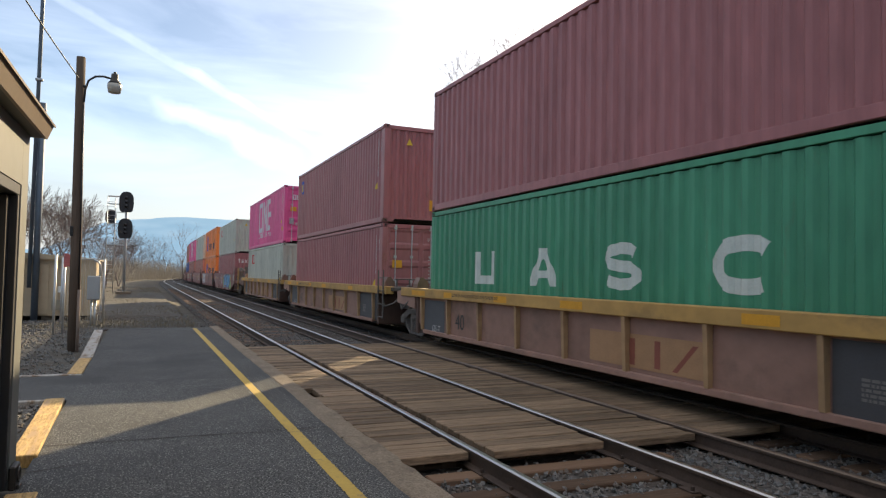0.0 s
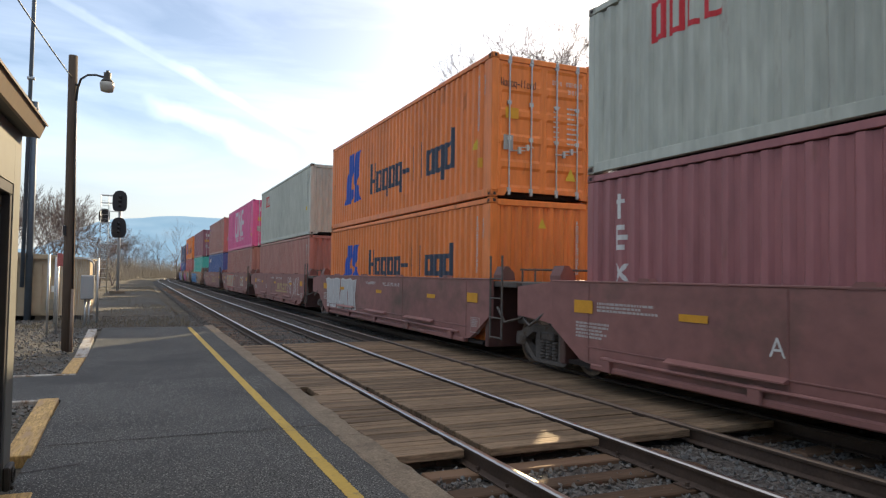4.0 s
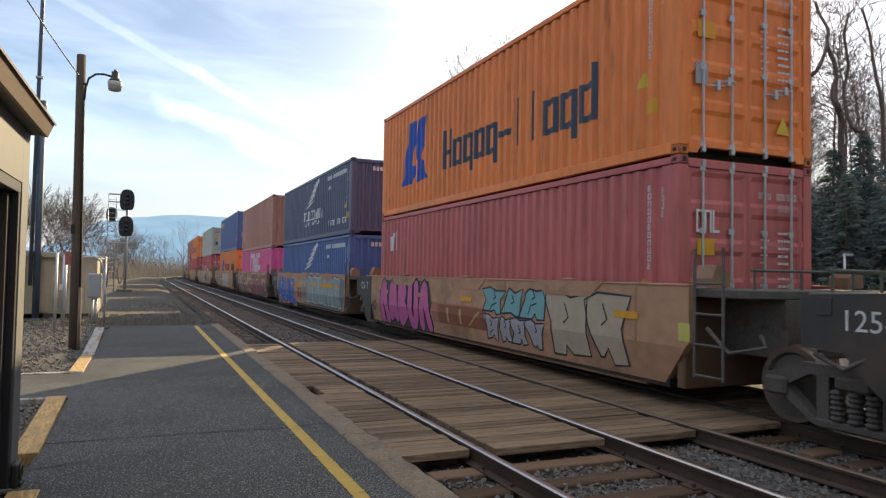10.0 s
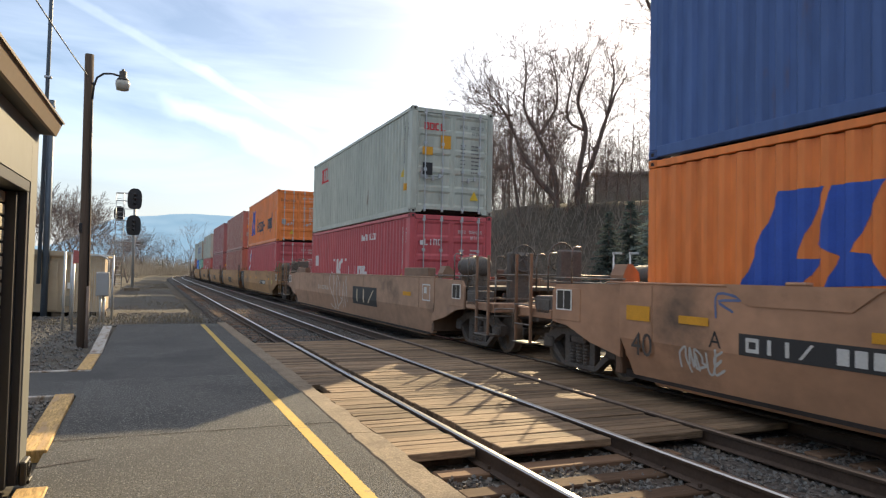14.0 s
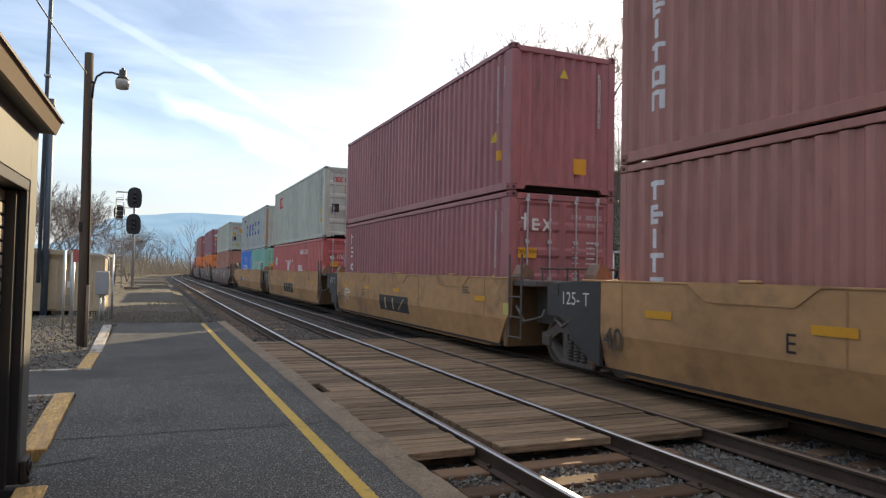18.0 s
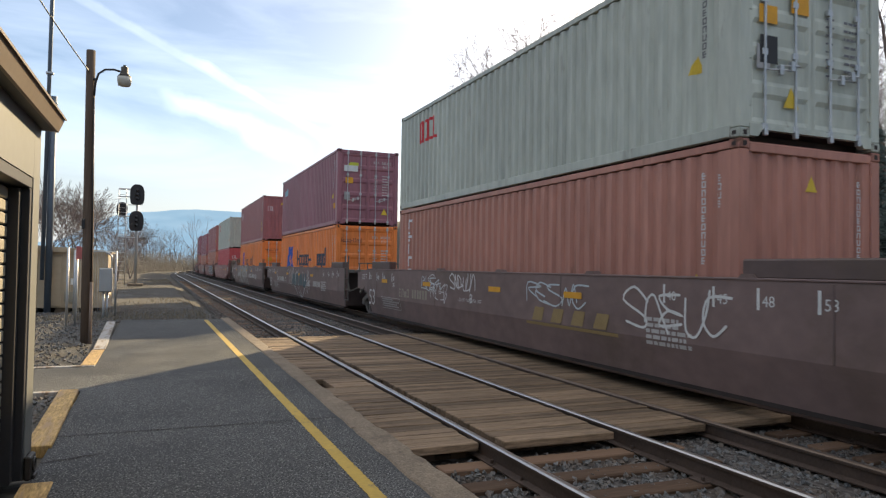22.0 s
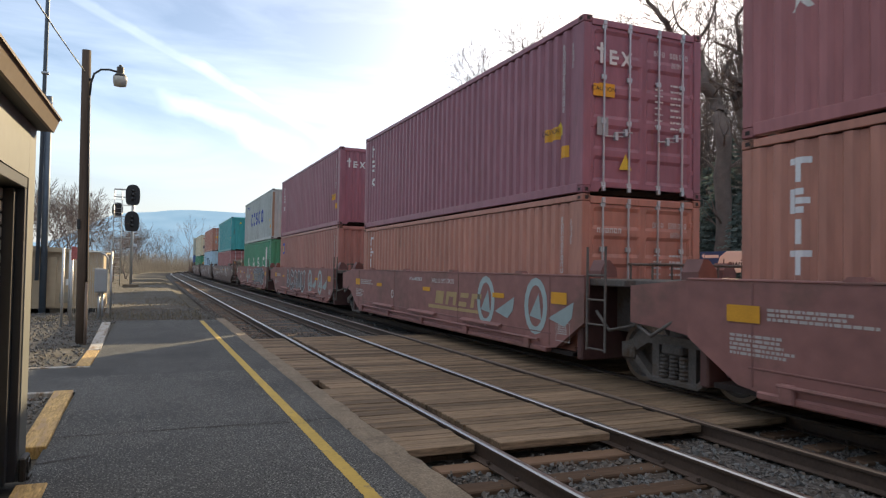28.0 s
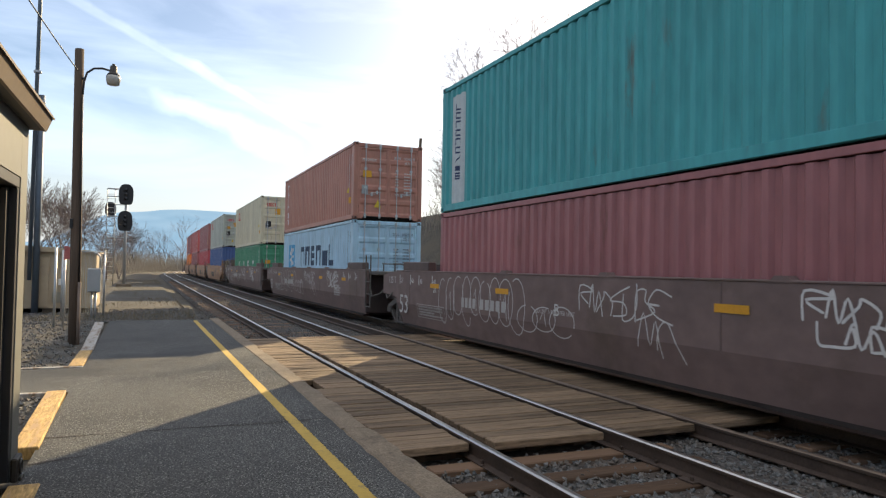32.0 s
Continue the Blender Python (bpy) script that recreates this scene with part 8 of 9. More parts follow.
        words("LD LMT 118,500 PER UNIT", 0.10, root, s, 6.85, 0.88, (0.5, 0.48, 0.46))
        if i in (20, 21):
            u = 2.93 if i == 20 else 2.48
            flat("number_mark", blocks(u, u + 0.82, 0.80, 1.02, "enso", 0.22) + blocks(u + 1.0, u + 2.1, 0.80, 1.02, "######", 0.3), root, s, (0.27, 0.235, 0.185) if i == 20 else (0.44, 0.42, 0.40), 0.009)
        if i == 21:
            words("C", 0.30, root, s, 4.80, 0.80, WHITE)
            bubbles(root, s, 5.4, 7.9, 0.56, 1.42, 4, (0.42, 0.40, 0.40), 77)
        if i in (21, 22):
            flat("word_mark", blocks(9.75, 11.1, 0.72, 0.98, "ensc", 0.22), root, s, (0.42, 0.40, 0.38), 0.007)
            flat("number_mark", blocks(11.5, 12.9, 0.74, 0.96, "######", 0.25), root, s, (0.38, 0.36, 0.34), 0.007)
        elif i >= 28:
            flat("number_mark", blocks(3.9, 4.6, 0.80, 1.0, "####", 0.3) + blocks(4.75, 5.86, 0.80, 1.0, "#####", 0.3), root, s, (0.42, 0.40, 0.38), 0.009)
        if i == 20:
            scrawl(root, s, 5.2, 6.25, 0.84, 1.20, "fefhb", (0.55, 0.53, 0.52), 0.022)
            scrawl(root, s, 5.1, 5.5, 1.2, 1.4, "c", (0.55, 0.53, 0.52), 0.022)
            scrawl(root, s, 6.4, 7.7, 1.14, 1.42, "hgbdda", (0.6, 0.58, 0.57), 0.028)
            flat("word_mark", [[(u + 0.2, 0.95), (u + 0.5, 0.95), (u + 0.42, 0.72), (u + 0.1, 0.72)] for u in (9.9, 10.5, 11.1, 11.7)] + [rect(9.8, 12.4, 0.64, 0.69)], root, s, (0.26, 0.18, 0.075), 0.008)
            scrawl(root, s, 12.6, 14.4, 0.85, 1.3, "haedc", (0.6, 0.6, 0.58), 0.035)
            scrawl(root, s, 4.6, 5.8, 1.05, 1.35, "bdea", (0.45, 0.5, 0.52), 0.025)
            scrawl(root, s, 9.8, 11.6, 1.0, 1.35, "fehgc", (0.45, 0.5, 0.52), 0.028)
        elif i == 21:
            scrawl(root, s, 6.6, 10.4, 0.32, 1.36, "gadg", (0.55, 0.58, 0.58), 0.04)
            tag(root, s, 6.8, 10.2, 0.6, 1.3, "gagd", (0.06, 0.09, 0.10), None, 0.4)
        elif i == 22:
            strokes = [[(3.41, 1.47), (3.60, 0.36)], [(3.00, 0.84), (4.45, 0.92)], [(4.15, 1.47), (4.41, 0.36)],
                       [(4.70, 1.46), (4.70, 1.15)], [(5.02, 1.13), (5.65, 1.42)], [(5.69, 1.44), (5.63, 0.91), (5.57, 0.32)], [(5.12, 1.09), (4.78, 0.77), (5.01, 0.42), (5.46, 0.38)],
                       [(6.02, 1.46), (6.25, 0.34)], [(6.23, 1.42), (6.62, 1.28), (6.56, 1.01), (6.24, 0.84)], [(6.37, 0.85), (7.22, 0.38)], [(6.82, 0.67), (7.30, 0.76)],
                       [(7.05, 1.12), (7.71, 1.42)], [(7.71, 1.45), (7.77, 0.88), (8.08, 0.31)], [(7.87, 1.38), (8.33, 0.87)], [(8.33, 0.87), (8.57, 1.42)], [(8.79, 1.47), (8.77, 0.81), (8.94, 0.29)]]
            for k, line in enumerate(strokes):
                flat("sprayed_stroke", ribbon(curve_through(line) if len(line) > 2 else line, 0.27 if k < 11 else 0.31), root, s, (0.30, 0.29, 0.27), 0.0015 + 0.0005 * k, "broad faded grey sprayed stroke")
            scrawl(root, s, 10.2, 12.0, 0.75, 1.32, "gdb", (0.5, 0.5, 0.5), 0.03)
        elif i in (28, 29, 30):
            bubbles(root, s, 2.7, 6.4, 0.34, 1.45, 9, (0.50, 0.48, 0.46), i)
            bubbles(root, s, 6.3, 7.9, 0.40, 1.05, 3, (0.50, 0.48, 0.46), i + 5)
            scrawl(root, s, 8.1, 10.0, 0.95, 1.36, "fgahdbe", (0.55, 0.54, 0.52), 0.022)
            scrawl(root, s, 9.4, 10.2, 0.52, 0.98, "ga", (0.50, 0.48, 0.46), 0.02)
            scrawl(root, s, 11.95, 13.3, 1.10, 1.42, "fgage", (0.62, 0.6, 0.58), 0.03)
            scrawl(root, s, 12.1, 13.4, 0.88, 1.12, "dgbc", (0.62, 0.6, 0.58), 0.03)

# ---- distance: ridge, woods, the far side of the line ----
def build_ridge():
    """The long wooded ridge miles off."""
    b = Build()
    n = 120
    for i in range(n + 1):
        az = -40 + 110 * i / n
        el = 3.85 + 0.5 * math.sin((az + 2) * 0.16) + 0.22 * noise.noise((az * 0.22, 1.0, 0)) + 0.05 * noise.noise((az * 1.3, 2.0, 0))
        el -= 2.0 * smooth(-1.5, -7.5, az) if az < -1.5 else 0
        el *= 1 - 0.5 * smooth(12, 40, az)
        r = 3000.0
        a = radians(az)
        for k, (f, dr) in enumerate(((-0.05, 0), (0.45, 250), (0.8, 520), (1.0, 800), (0.6, 1300))):
            rr = r + dr
            b.v.append((rr * math.sin(a), rr * math.cos(a), rr * math.tan(radians(el)) * f))
    for i in range(n):
        for k in range(4):
            b.f.append((i * 5 + k, i * 5 + k + 1, i * 5 + k + 6, i * 5 + k + 5))
            b.mi.append(0)
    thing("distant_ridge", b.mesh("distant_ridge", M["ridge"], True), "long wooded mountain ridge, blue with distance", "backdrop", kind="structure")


build_ridge()


def grow(wood, twigs, p, d, length, r, depth, rng, spread, up):
    """A limb that bends, tapers and forks."""
    pts, q, dd = [p], p, d
    k = 3 if r > 0.035 else (2 if depth > 1 else 1)
    for _ in range(k):
        dd = (dd + Vector((rng.uniform(-1, 1), rng.uniform(-1, 1), rng.uniform(-0.6, 1) * up)) * 0.16).normalized()
        q = q + dd * length / k
        pts.append(q)
    tip = r * 0.55
    target = wood if r > 0.03 else twigs
    target.tube(pts, [r + (tip - r) * j / k for j in range(k + 1)], 7 if r > 0.08 else (4 if r > 0.03 else 3), caps=False)
    if depth <= 0:
        return
    n = rng.choice((2, 3, 3)) if depth > 1 else 2
    for i in range(n):
        at = pts[-1] if i < 2 else pts[-2].lerp(pts[-1], rng.uniform(0.1, 0.8))
        side = dd.orthogonal().normalized()
        side.rotate(Matrix.Rotation(rng.uniform(0, 6.283), 3, dd))
        a = rng.uniform(0.25, 0.75) * spread
        nd = (dd * math.cos(a) + side * math.sin(a) + Vector((0, 0, 0.12 * up))).normalized()
        grow(wood, twigs, at, nd, length * rng.uniform(0.62, 0.86), max(0.013, tip * rng.uniform(0.7, 0.98)), depth - 1, rng, spread, up)


def bare_tree_mesh(seed, height, r, depth, spread=1.0, up=1.0, stems=1):
    rng = random.Random(seed)
    wood, twigs = Build(), Build()
    for k in range(stems):
        lean = Vector((rng.uniform(-1, 1), rng.uniform(-1, 1), 0)) * (0.12 if stems == 1 else 0.42)
        grow(wood, twigs, Vector((0, 0, -0.3)), (Vector((0, 0, 1)) + lean).normalized(), height * 0.34, r, depth, rng, spread, up)
    return wood.mesh("trunk", M["bark"], True), twigs.mesh("crown", M["twig"])


def bare_tree(meshes, m, label, group):
    root = thing("bare_tree", None, label, "tree", group, at=m)
    part("trunk", meshes[0], root, "grey-brown trunk and limbs")
    part("crown", meshes[1], root, "bare winter twigs")
    return root


def line_tree(limbs, seed, label, group, reach=2.0, twiggy=2, stout=1.0):
    """A tree whose main limbs follow given lines of (x, y, z, radius)."""
    rng = random.Random(seed)
    wood, twigs = Build(), Build()
    for limb in limbs:
        # bends between the given places, with a knotty wander
        pts, radii = [], []
        for i in range(len(limb) - 1):
            q0, q1, q2, q3 = (Vector(limb[max(0, min(len(limb) - 1, k))]) for k in (i - 1, i, i + 1, i + 2))
            for k in range(3):
                t = k / 3
                q = 0.5 * (2 * q1 + (q2 - q0) * t + (2 * q0 - 5 * q1 + 4 * q2 - q3) * t * t + (3 * q1 - q0 - 3 * q2 + q3) * t ** 3)
                w = 0.35 * q[3] if (i or k) else 0
                pts.append(Vector(q[:3]) + Vector((rng.uniform(-w, w), rng.uniform(-w, w), rng.uniform(-w, w))))
                radii.append(q[3] * rng.uniform(0.92, 1.08))
        pts.append(Vector(limb[-1][:3]))
        radii.append(limb[-1][3])
        wood.tube(pts, radii, 8, caps=False)
        for i in range(1, len(pts)):
            dd = (pts[i] - pts[i - 1]).normalized()
            for _ in range(1 if radii[i] > 0.16 else (3 if twiggy > 3 else 2)):
                u = rng.random()
                at = pts[i - 1].lerp(pts[i], u)
                side = dd.orthogonal().normalized()
                side.rotate(Matrix.Rotation(rng.uniform(0, 6.283), 3, dd))
                nd = (dd * 0.6 + side * rng.uniform(0.5, 1.0)).normalized()
                grow(wood, twigs, at, nd, rng.uniform(0.4, 1.0) * reach, max(0.016, radii[i] * rng.uniform(0.14, 0.28)) * stout, twiggy, rng, 1.0, 0.7)
    root = thing("bare_tree", None, label, "tree", group)
    part("trunk", wood.mesh("trunk", M["bark"], True), root, "dark forked trunk and limbs")
    part("crown", twigs.mesh("crown", M["twig"]), root, "bare winter twigs")


def sight(az, el, dist):
    """A place seen from the eye at that bearing, height and distance over ground."""
    a = radians(az)
    return (dist * math.sin(a), dist * math.cos(a), EYE.z + dist * math.tan(radians(el)))


def limb(dist, r0, r1, *dirs):
    n = len(dirs) - 1
    return [(*sight(a, e, dist + 0.4 * math.sin(i * 2.1)), r0 + (r1 - r0) * i / n) for i, (a, e) in enumerate(dirs)]


W = "bare trees on the slope"
line_tree([limb(36, 0.4, 0.33, (45.3, -1.0), (45.3, 5.7), (45.2, 10.7), (45.1, 12.2)),
           limb(36, 0.33, 0.07, (45.1, 12.2), (44.6, 13.3), (44.0, 14.4), (43.8, 15.7), (43.4, 16.8), (42.6, 17.0), (41.7, 17.8), (41.3, 18.6), (41.0, 19.3), (40.3, 20.2), (39.6, 21.0), (39.2, 21.8)),
           limb(36, 0.1, 0.04, (43.4, 16.9), (43.3, 17.6), (44.0, 18.6), (44.5, 19.5), (44.8, 20.5), (45.1, 21.2)),
           limb(36, 0.07, 0.035, (43.2, 17.6), (42.7, 18.3), (42.0, 19.0), (41.6, 20.0), (41.5, 20.8)),
           limb(36, 0.06, 0.035, (43.6, 15.2), (43.0, 15.3), (42.5, 15.3)),
           limb(36, 0.08, 0.045, (44.0, 15.3), (44.9, 14.5), (45.8, 14.0), (46.2, 13.8))], 5, "large old tree with dark forked limbs, bare in winter", W, 1.5)
line_tree([limb(37, 0.36, 0.28, (47.3, -1.0), (47.3, 5.6), (47.2, 10.4), (46.8, 11.7), (46.5, 12.7), (46.2, 13.6)),
           limb(37, 0.26, 0.1, (46.2, 13.6), (46.3, 14.4), (45.9, 14.9), (45.4, 15.4), (45.8, 16.2)),
           limb(37, 0.22, 0.06, (46.3, 14.3), (47.1, 15.2), (47.9, 16.1), (48.7, 17.0), (49.1, 17.8), (49.7, 18.7), (50.0, 19.0), (51.1, 19.1)),
           limb(37, 0.13, 0.05, (46.4, 14.5), (46.5, 16.2), (46.4, 17.7), (46.2, 19.1), (46.7, 19.8), (47.1, 20.6)),
           limb(37, 0.09, 0.05, (46.5, 16.5), (45.5, 17.2), (44.8, 17.5))], 9, "large old tree with dark forked limbs, bare in winter", W, 1.4)
line_tree([limb(38, 0.24, 0.09, (48.0, -1.0), (48.0, 5.6), (47.9, 9.9), (47.8, 12.0), (47.6, 13.5), (47.6, 15.1), (47.8, 16.1), (48.0, 17.7), (48.0, 18.9), (48.3, 20.0), (48.5, 20.8)),
           limb(38, 0.12, 0.05, (47.6, 14.9), (47.2, 16.8), (47.2, 18.2), (46.9, 19.2), (47.1, 20.2))], 11, "large old tree with dark forked limbs, bare in winter", W, 1.3)
line_tree([limb(37, 0.2, 0.07, (47.7, 8.6), (48.3, 9.6), (49.1, 10.1), (49.7, 10.8), (50.1, 11.8), (50.2, 12.8), (50.6, 13.6), (51.4, 14.7), (52.1, 15.2), (52.6, 16.1), (52.9, 17.1)),
           limb(37, 0.13, 0.05, (50.3, 13.0), (50.4, 14.4), (50.1, 15.3), (49.8, 16.2), (50.1, 17.4), (50.0, 18.0), (49.8, 18.9), (49.7, 19.8)),
           limb(37, 0.07, 0.04, (49.8, 16.2), (49.1, 17.0), (48.9, 17.8), (48.7, 18.8))], 13, "large old tree with dark forked limbs, bare in winter", W, 1.3)
line_tree([limb(39, 0.17, 0.05, (53.7, 6.7), (53.7, 11.5), (53.4, 12.7), (53.2, 13.7), (53.4, 15.1), (52.8, 16.9), (52.9, 17.8), (52.3, 19.1), (52.1, 19.9)),
           limb(39, 0.12, 0.05, (55.5, 6.6), (55.3, 10.3), (54.4, 11.0), (53.9, 13.4), (54.2, 15.3), (53.9, 17.3), (54.2, 18.8)),
           limb(39, 0.12, 0.05, (56.6, 6.5), (56.3, 11.2), (56.1, 13.2), (55.7, 15.5), (55.5, 17.2), (55.0, 19.0))], 15, "large old tree with dark forked limbs, bare in winter", W, 1.5)
line_tree([limb(60, 0.33, 0.035, (32.5, 2.0), (32.4, 6.0), (30.9, 7.9), (29.3, 10.5), (28.4, 12.6), (27.3, 14.2), (25.9, 15.3)),
           limb(60, 0.30, 0.035, (32.5, 2.0), (32.4, 6.0), (32.0, 8.9), (30.8, 11.5), (29.6, 13.8), (29.7, 16.2), (29.5, 18.6)),
           limb(60, 0.15, 0.035, (30.8, 11.5), (32.2, 13.7), (32.2, 16.0), (31.7, 17.8)),
           limb(60, 0.35, 0.035, (34.2, 2.0), (34.1, 6.6), (34.3, 9.2), (34.7, 11.8), (34.0, 14.3), (34.7, 16.4), (34.9, 17.6)),
           limb(60, 0.30, 0.035, (34.6, 2.0), (34.5, 6.9), (35.5, 10.2), (36.3, 12.7), (37.0, 14.6), (37.9, 16.0)),
           limb(60, 0.15, 0.035, (34.7, 11.8), (33.1, 12.8), (33.5, 15.6), (33.8, 18.0)),
           limb(60, 0.12, 0.035, (28.6, 13.1), (27.1, 13.4), (25.1, 14.5)),
           limb(60, 0.20, 0.035, (29.3, 2.0), (29.2, 5.6), (28.7, 9.2), (28.5, 11.8), (28.2, 15.0)),
           limb(60, 0.15, 0.035, (36.3, 12.7), (36.9, 15.8), (36.6, 17.6))], 14, "broad bare tree with several stems on the slope", W, 1.55, 4, 1.9)
leaning = thing("utility_pole", None, "tall leaning wooden utility pole beyond the tracks", "utility pole", at=pose(17.55, 46.2, -0.4, 0, 3.7, 0))
part("pole", Build().tube([(0, 0, 0), (0, 0, 4), (0, 0, 11.45)], [0.15, 0.14, 0.11], 12).mesh("pole", M["pole"], True), leaning, "weathered wooden pole")
# thin woods on the slope
rng = random.Random(77)


def sapling_mesh(seed, height, r):
    """A slender woodland tree: an upright stem with thin rising branches all the way up."""
    rng = random.Random(seed)
    wood, twigs = Build(), Build()
    pts, q, d = [Vector((0, 0, -0.3))], Vector((0, 0, -0.3)), Vector((rng.uniform(-0.08, 0.08), rng.uniform(-0.08, 0.08), 1)).normalized()
    for _ in range(9):
        d = (d + Vector((rng.uniform(-1, 1), rng.uniform(-1, 1), 0.4)) * 0.07).normalized()
        q = q + d * height / 9
        pts.append(q)
    wood.tube(pts, [r * (1 - 0.85 * i / 9) for i in range(10)], 5, caps=False)
    for k in range(64):
        u = rng.uniform(0.14, 0.99) * 9
        i = min(8, int(u))
        at = pts[i].lerp(pts[i + 1], u - i)
        a = rng.uniform(0, 6.283)
        rise = rng.uniform(0.35, 1.15)
        nd = Vector((math.cos(a), math.sin(a), rise)).normalized()
        ln = rng.uniform(0.7, 1.15) * (3.9 - 0.32 * u)
        grow(wood, twigs, at, nd, ln * 0.6, 0.028, 2, rng, 0.9, 0.8)
    return wood.mesh("trunk", M["bark"], True), twigs.mesh("crown", M["twig"])


kinds = [sapling_mesh(100 + k, 12.5 + k * 0.5, 0.10 + 0.012 * (k % 3)) for k in range(6)]
for i in range(175):
    az = rng.uniform(33, 62) if i % 2 else rng.uniform(36, 52)
    dist = rng.uniform(56, 88)
    if i >= 125:
        az, dist = rng.uniform(23.6, 33), rng.uniform(66, 98)
    x, y, _ = sight(az, 0, dist)
    if x < 25:
        continue
    turn, size = rng.uniform(0, 360), rng.uniform(0.75, 1.15)
    if abs(math.degrees(math.atan2(x - 3.6, y - 11)) - SUN_AZ) < 4.5:
        size *= 0.62                 # cut short so that the low sun clears the wood and lights the crossing
    bare_tree(kinds[i % 6], pose(x, y, land(x, y) - 0.2, 0, 0, turn) @ Matrix.Scale(size, 4), "slender bare tree in the hillside wood", W)
# brush on the slope
bb = Build()
for i in range(9000):
    az, dist = rng.uniform(22, 66), rng.uniform(38, 80)
    x, y, _ = sight(az, 0, dist)
    if x < 26:
        continue
    z = land(x, y)
    d = Vector((rng.uniform(-0.5, 0.5), rng.uniform(-0.5, 0.5), 1)).normalized()
    h = rng.uniform(0.6, 2.4)
    p = Vector((x, y, z))
    bb.tube([p, p + d * h * 0.5, p + d * h + Vector((rng.uniform(-0.3, 0.3), 0, 0))], [0.02, 0.014, 0.006], 3, caps=False)
thing("hillside_brush", bb.mesh("hillside_brush", M["brush"]), "tangled dry brush on the slope", "brush", kind="stuff")


def spruce_mesh(seed, height):
    """A dense young spruce: drooping boughs set with short sprays of needles."""
    rng = random.Random(seed)
    t, c = Build(), Build()
    t.tube([(0, 0, -0.3), (0, 0, height * 0.5), (0, 0, height * 0.98)], [0.11, 0.07, 0.012], 6)
    z = 0.2
    while z < height * 0.99:
        u = z / height
        reach = (1 - u) ** 0.8 * height * 0.30 + 0.05
        for k in range(max(4, int(9 * (1 - u) + 4))):
            a = rng.uniform(0, 6.283)
            r = reach * rng.uniform(0.55, 1.12)
            base, tip = Vector((0, 0, z + rng.uniform(-0.08, 0.08))), Vector((math.cos(a) * r, math.sin(a) * r, z + r * rng.uniform(-0.30, 0.02)))
            side = Vector((-math.sin(a), math.cos(a), 0))
            out = (tip - base).normalized()
            for q in range(max(3, int(r / 0.11))):
                f = (q + 0.6) / max(3, int(r / 0.11))
                p = base.lerp(tip, f)
                for sg in (-1, 1):
                    ln = (0.10 + 0.20 * r * (1 - f) + 0.05) * rng.uniform(0.7, 1.3)
                    d = (out * rng.uniform(0.5, 1.0) + side * sg * rng.uniform(0.5, 1.0) + Vector((0, 0, rng.uniform(-0.5, 0.15)))).normalized()
                    w = Vector((rng.uniform(-1, 1), rng.uniform(-1, 1), rng.uniform(-1, 1))).cross(d).normalized() * 0.035
                    c.add([p - w * 0.5, p + d * ln * 0.5 - w, p + d * ln, p + d * ln * 0.5 + w, p + w * 0.5], [(0, 1, 2, 3, 4)])
        z += 0.075 + 0.075 * (1 - u)
    return t.mesh("trunk", M["bark"]), c.mesh("crown", M["needles"])


sk = [spruce_mesh(200 + k, 5.0) for k in range(3)]
rng = random.Random(31)
# bearing, distance and height of each crown's tip
for i, (az, dist, el) in enumerate(((40.3, 36, 8.2), (38.3, 40, 6.3), (42.9, 41, 7.0), (45.6, 38, 10.8), (47.7, 34, 7.5), (49.4, 39, 9.8), (51.3, 35, 8.1), (53.2, 39, 9.7), (55.1, 37, 10.6), (56.9, 34, 9.2), (58.8, 38, 9.9), (60.6, 33, 8.6), (44.2, 44, 8.4), (50.6, 45, 10.2), (36.6, 46, 5.4), (41.6, 33, 6.2), (46.7, 32, 6.4), (54.0, 33, 7.9))):
    x, y, tip = sight(az, el, dist)
    z = min(land(x, y), tip - 2.2)
    root = thing("spruce_tree", None, "dense dark blue-green spruce behind the far platform", "tree", "spruces across the line", at=pose(x, y, z, 0, 0, rng.uniform(0, 360)) @ Matrix.Scale((tip - z) / 5.0, 4))
    part("trunk", sk[i % 3][0], root)
    part("crown", sk[i % 3][1], root, "dense drooping needles")

# low flat-roofed building on the hill
hb = thing("hilltop_building", None, "low grey flat-roofed building on the slope", "building")
x, y, _ = sight(42.6, 0, 74)
at = pose(x, y, land(x, y) + 0.5, 0, 0, -42)
part("wall", Build().box(-9, 9, -3, 3, -2.5, 3.1).mesh("wall", M["far_wall"]), hb, at=at)
part("roof", Build().box(-9.3, 9.3, -3.3, 3.3, 3.1, 3.4, 0.03).mesh("roof", M["far_wall"]), hb, at=at)

# far platform, rail fence, sign and lamps beyond the train
thing("far_pavement", Build().box(10.9, 24.5, -30, 40, -0.5, -0.06).mesh("far_pavement", M["asphalt"]), "asphalt car park across the line", "pavement", kind="structure")
sg = thing("station_sign", None, "white and blue station name sign on two posts", "sign")
part("panel", Build().box(12.0, 12.05, 9.88, 12.55, 1.62, 2.10, 0.006).mesh("panel", M["sign_white"]), sg, "white sign panel")
part("blue_field", Build().prism([(12.55, 1.62), (12.55, 2.10), (11.75, 2.10), (11.95, 1.98), (12.08, 1.62)], 11.992, 11.999).mesh("blue_field", M["sign_blue"]), sg, "blue corner field")
part("emblem", Build().box(11.986, 11.991, 11.98, 12.40, 1.95, 2.02).prism([(12.42, 1.94), (12.5, 2.0), (12.42, 2.06)], 11.986, 11.991).mesh("emblem", M["sign_white"]), sg, "small white emblem")
txt = bpy.data.curves.new("sign_text", "FONT")
txt.body, txt.size, txt.align_x, txt.extrude = "Lewistown, PA", 0.30, "CENTER", 0.002
txt.materials.append(M["dark_trim"])
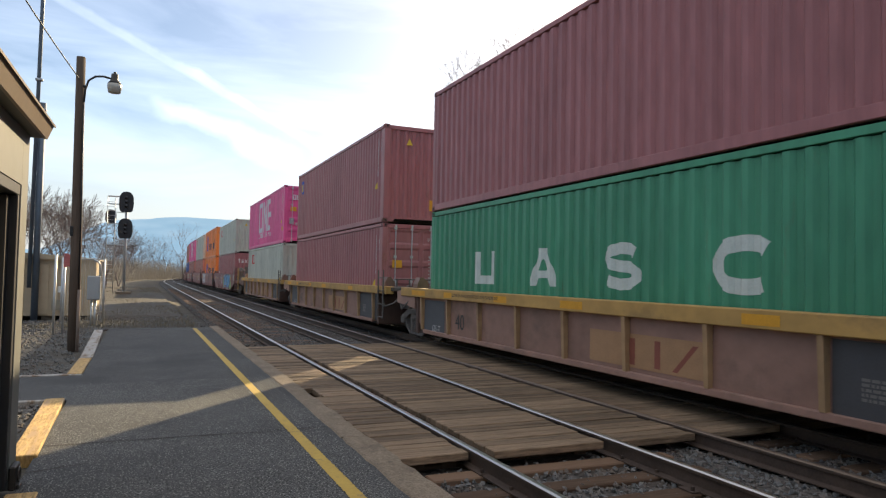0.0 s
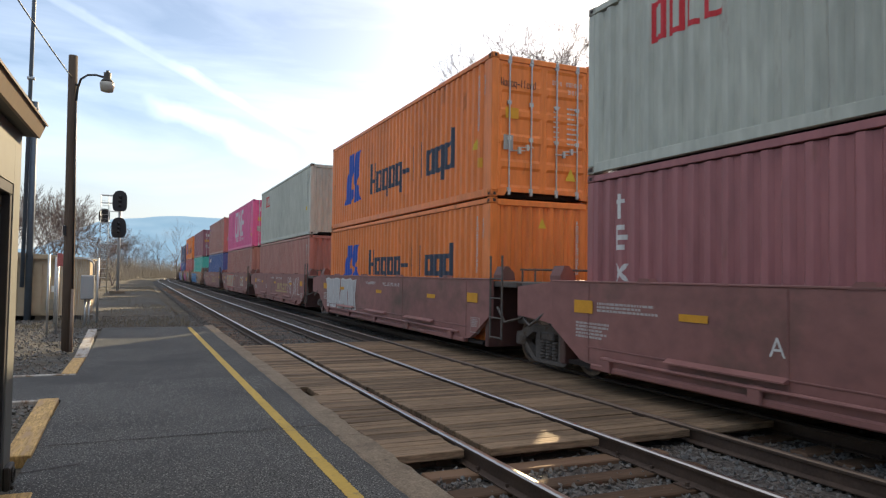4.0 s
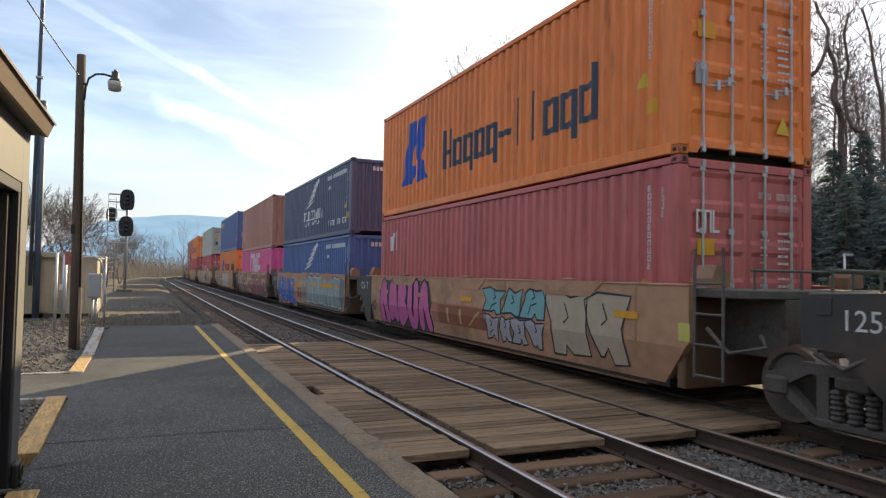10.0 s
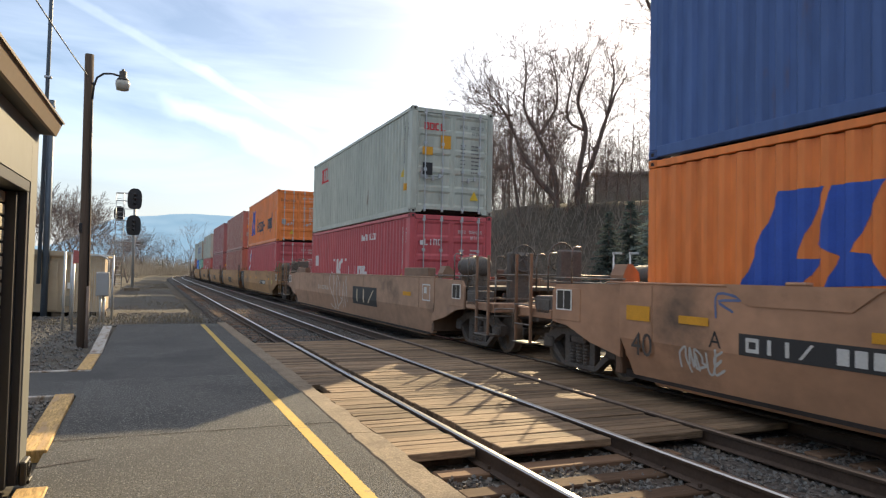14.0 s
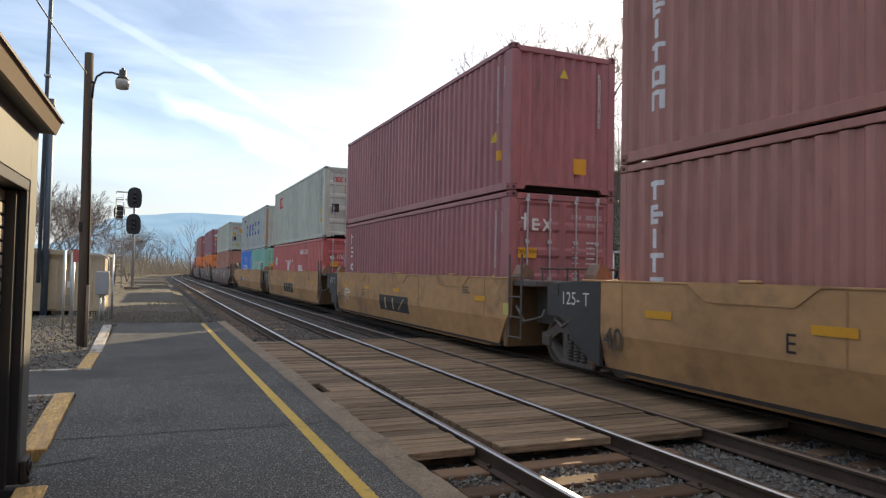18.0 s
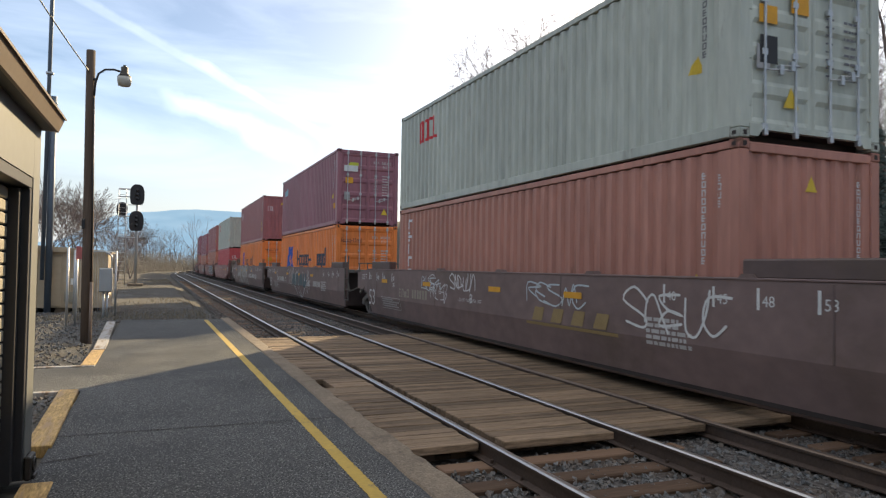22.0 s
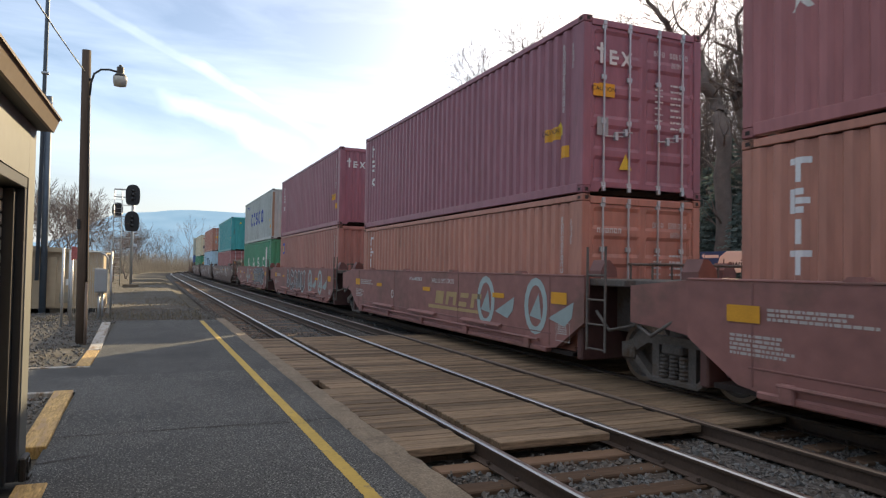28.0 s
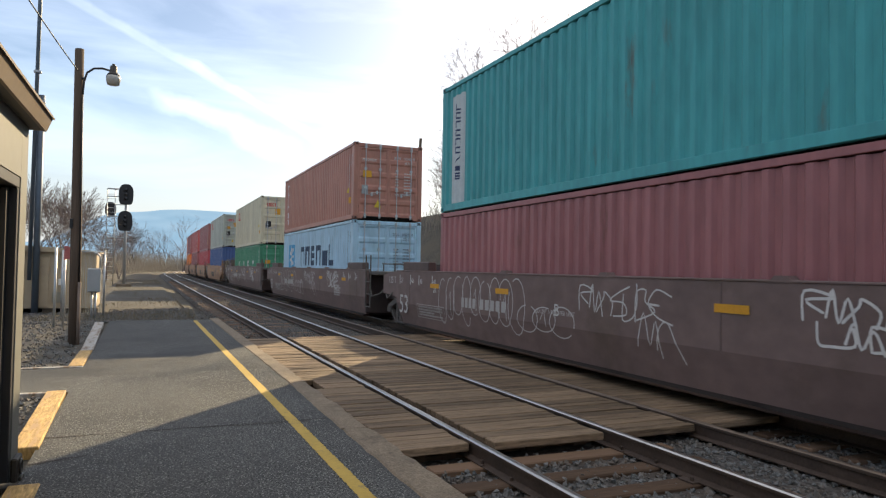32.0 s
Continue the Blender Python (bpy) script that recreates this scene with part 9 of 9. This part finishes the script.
part("lettering", txt, sg, "dark lettering", Matrix.Translation((11.994, 10.95, 1.72)) @ Euler((radians(90), 0, radians(-90))).to_matrix().to_4x4())
for yy in (10.2, 12.4):
    part("post", Build().box(12.05, 12.12, yy - 0.04, yy + 0.04, -0.1, 2.05, 0.006).mesh("post", M["grey_metal"]), sg)
rf = thing("rail_fence", None, "grey pipe rail fence along the far platform", "fence")
for k in range(18):
    part("post", once("fence_post", lambda: Build().tube([(0, 0, -0.1), (0, 0, 1.15)], 0.03, 8).mesh("post", M["galv"], True)), rf, at=pose(14.5, 2 + k * 2.2, 0))
for z in (0.55, 1.12):
    part("rail_bar", Build().tube([(14.5, 2, z), (14.5, 39.4, z)], 0.028, 8).mesh("rail_bar", M["galv"], True), rf)
for az in (37.0, 38.3, 40.9, 42.3, 53.9):
    x, y, _ = sight(az, 0, 26)
    lp = thing("car_park_light", None, "slim pale post light in the car park", "lamp post", "car park lights")
    part("post", Build().tube([(x, y, -0.1), (x, y, 2.45)], 0.035, 8).mesh("post", M["galv"], True), lp)
    part("head", Build().box(x - 0.03, x + 0.35, y - 0.06, y + 0.06, 2.42, 2.50, 0.01).mesh("head", M["galv"]), lp)

# left of the line: scrub trees, and the far tree line
rng = random.Random(91)
L2 = "bare trees beyond the sheds"
scrub = [bare_tree_mesh(300 + k, 7.0, 0.11, 6, 1.0, 0.75, 3) for k in range(3)]
for i, (az, dist, sc) in enumerate(((-6.3, 48, 0.85), (-4.9, 52, 0.95), (-3.6, 58, 0.75), (-7.4, 50, 0.8), (-2.5, 70, 0.7), (-9.0, 52, 0.9), (-1.6, 84, 0.6), (-5.6, 62, 0.9))):
    x, y, _ = sight(az, 0, dist)
    bare_tree(scrub[i % 3], pose(x, y, land(x, y), 0, 0, rng.uniform(0, 360)) @ Matrix.Scale(sc, 4), "bushy bare tree behind the equipment shed", L2)
far = [bare_tree_mesh(400 + k, 11.0, 0.16, 5, 0.9, 1.0, 2) for k in range(4)]
for i in range(46):
    az = rng.uniform(-4, 5.6)
    dist = rng.uniform(165, 280)
    x, y, _ = sight(az, 0, dist)
    c = min((Vector((PATH[s][0], PATH[s][1])) - Vector((x, y))).length for s in range(100, 420, 6))
    if c < 14:
        continue
    bare_tree(far[i % 4], pose(x, y, land(x, y), 0, 0, rng.uniform(0, 360)) @ Matrix.Scale(rng.uniform(0.5, 0.95), 4), "bare tree in the far tree line", "far tree line")
x, y, _ = sight(2.9, 0, 172)
bare_tree(far[1], pose(x, y, land(x, y), 0, 0, 40) @ Matrix.Scale(1.15, 4), "taller bare tree in the far tree line", "far tree line")
bb = Build()
for i in range(9000):
    az, dist = rng.uniform(-9, 7), rng.uniform(120, 300)
    x, y, _ = sight(az, 0, dist)
    if abs(x - on_track(min(dist, 690))[0].x + 1.5) < 8:
        continue
    p = Vector((x, y, land(x, y)))
    h = rng.uniform(1.0, 5.5) * (0.5 if dist < 150 else 1)
    d = Vector((rng.uniform(-0.35, 0.35), rng.uniform(-0.35, 0.35), 1)).normalized()
    bb.tube([p, p + d * h * 0.6, p + d * h], [0.05, 0.035, 0.015], 3, caps=False)
thing("far_brush", bb.mesh("far_brush", M["brush"]), "brown brush along the far tree line", "brush", kind="stuff")
# dry grass and weeds beside the line beyond the platform
gg = Build()
for i in range(16000):
    y = 21.5 + 60 * rng.random() ** 1.6
    x = rng.uniform(-9, 1.6)
    if noise.noise((x * 0.5, y * 0.25, 5)) < -0.05:
        continue
    h = rng.uniform(0.04, 0.16)
    a = rng.uniform(0, 6.28)
    z = max(land(x, y), -0.05 if y < 27 else -9)
    gg.add([(x - 0.012 * math.cos(a), y - 0.012 * math.sin(a), z), (x + 0.012 * math.cos(a), y + 0.012 * math.sin(a), z), (x + rng.uniform(-0.06, 0.06), y + rng.uniform(-0.06, 0.06), z + h)], [(0, 1, 2)])
thing("dry_grass", gg.mesh("dry_grass", material("dry_grass", (0.18, 0.155, 0.11), 0.95, 0, 3, 0.4, spec=0.1)), "tufts of dry winter grass", "grass", kind="stuff")

build_train()


def ride_pose(s, z, length):
    """A rigid body whose ends lie on the track."""
    a, _ = on_track(s)
    b, _ = on_track(s + length)
    d = b - a
    return Matrix.Translation((a.x, a.y, z)) @ Matrix.Rotation(-math.atan2(d.x, d.y), 4, "Z")


def gone(t):
    """Metres that the train has run since the start."""
    return 14.402 * t + 0.00628 * t * t + 0.06


def motions():
    for ob, s, z, length in RIDES:
        rows = []
        for t in range(0, 33):
            at = s - gone(t)
            if t not in (0, 16, 32) and at < 60 and t % 8:
                continue
            rows.append((t, ride_pose(at, z, length)))
        walk(ob, rows)


motions()
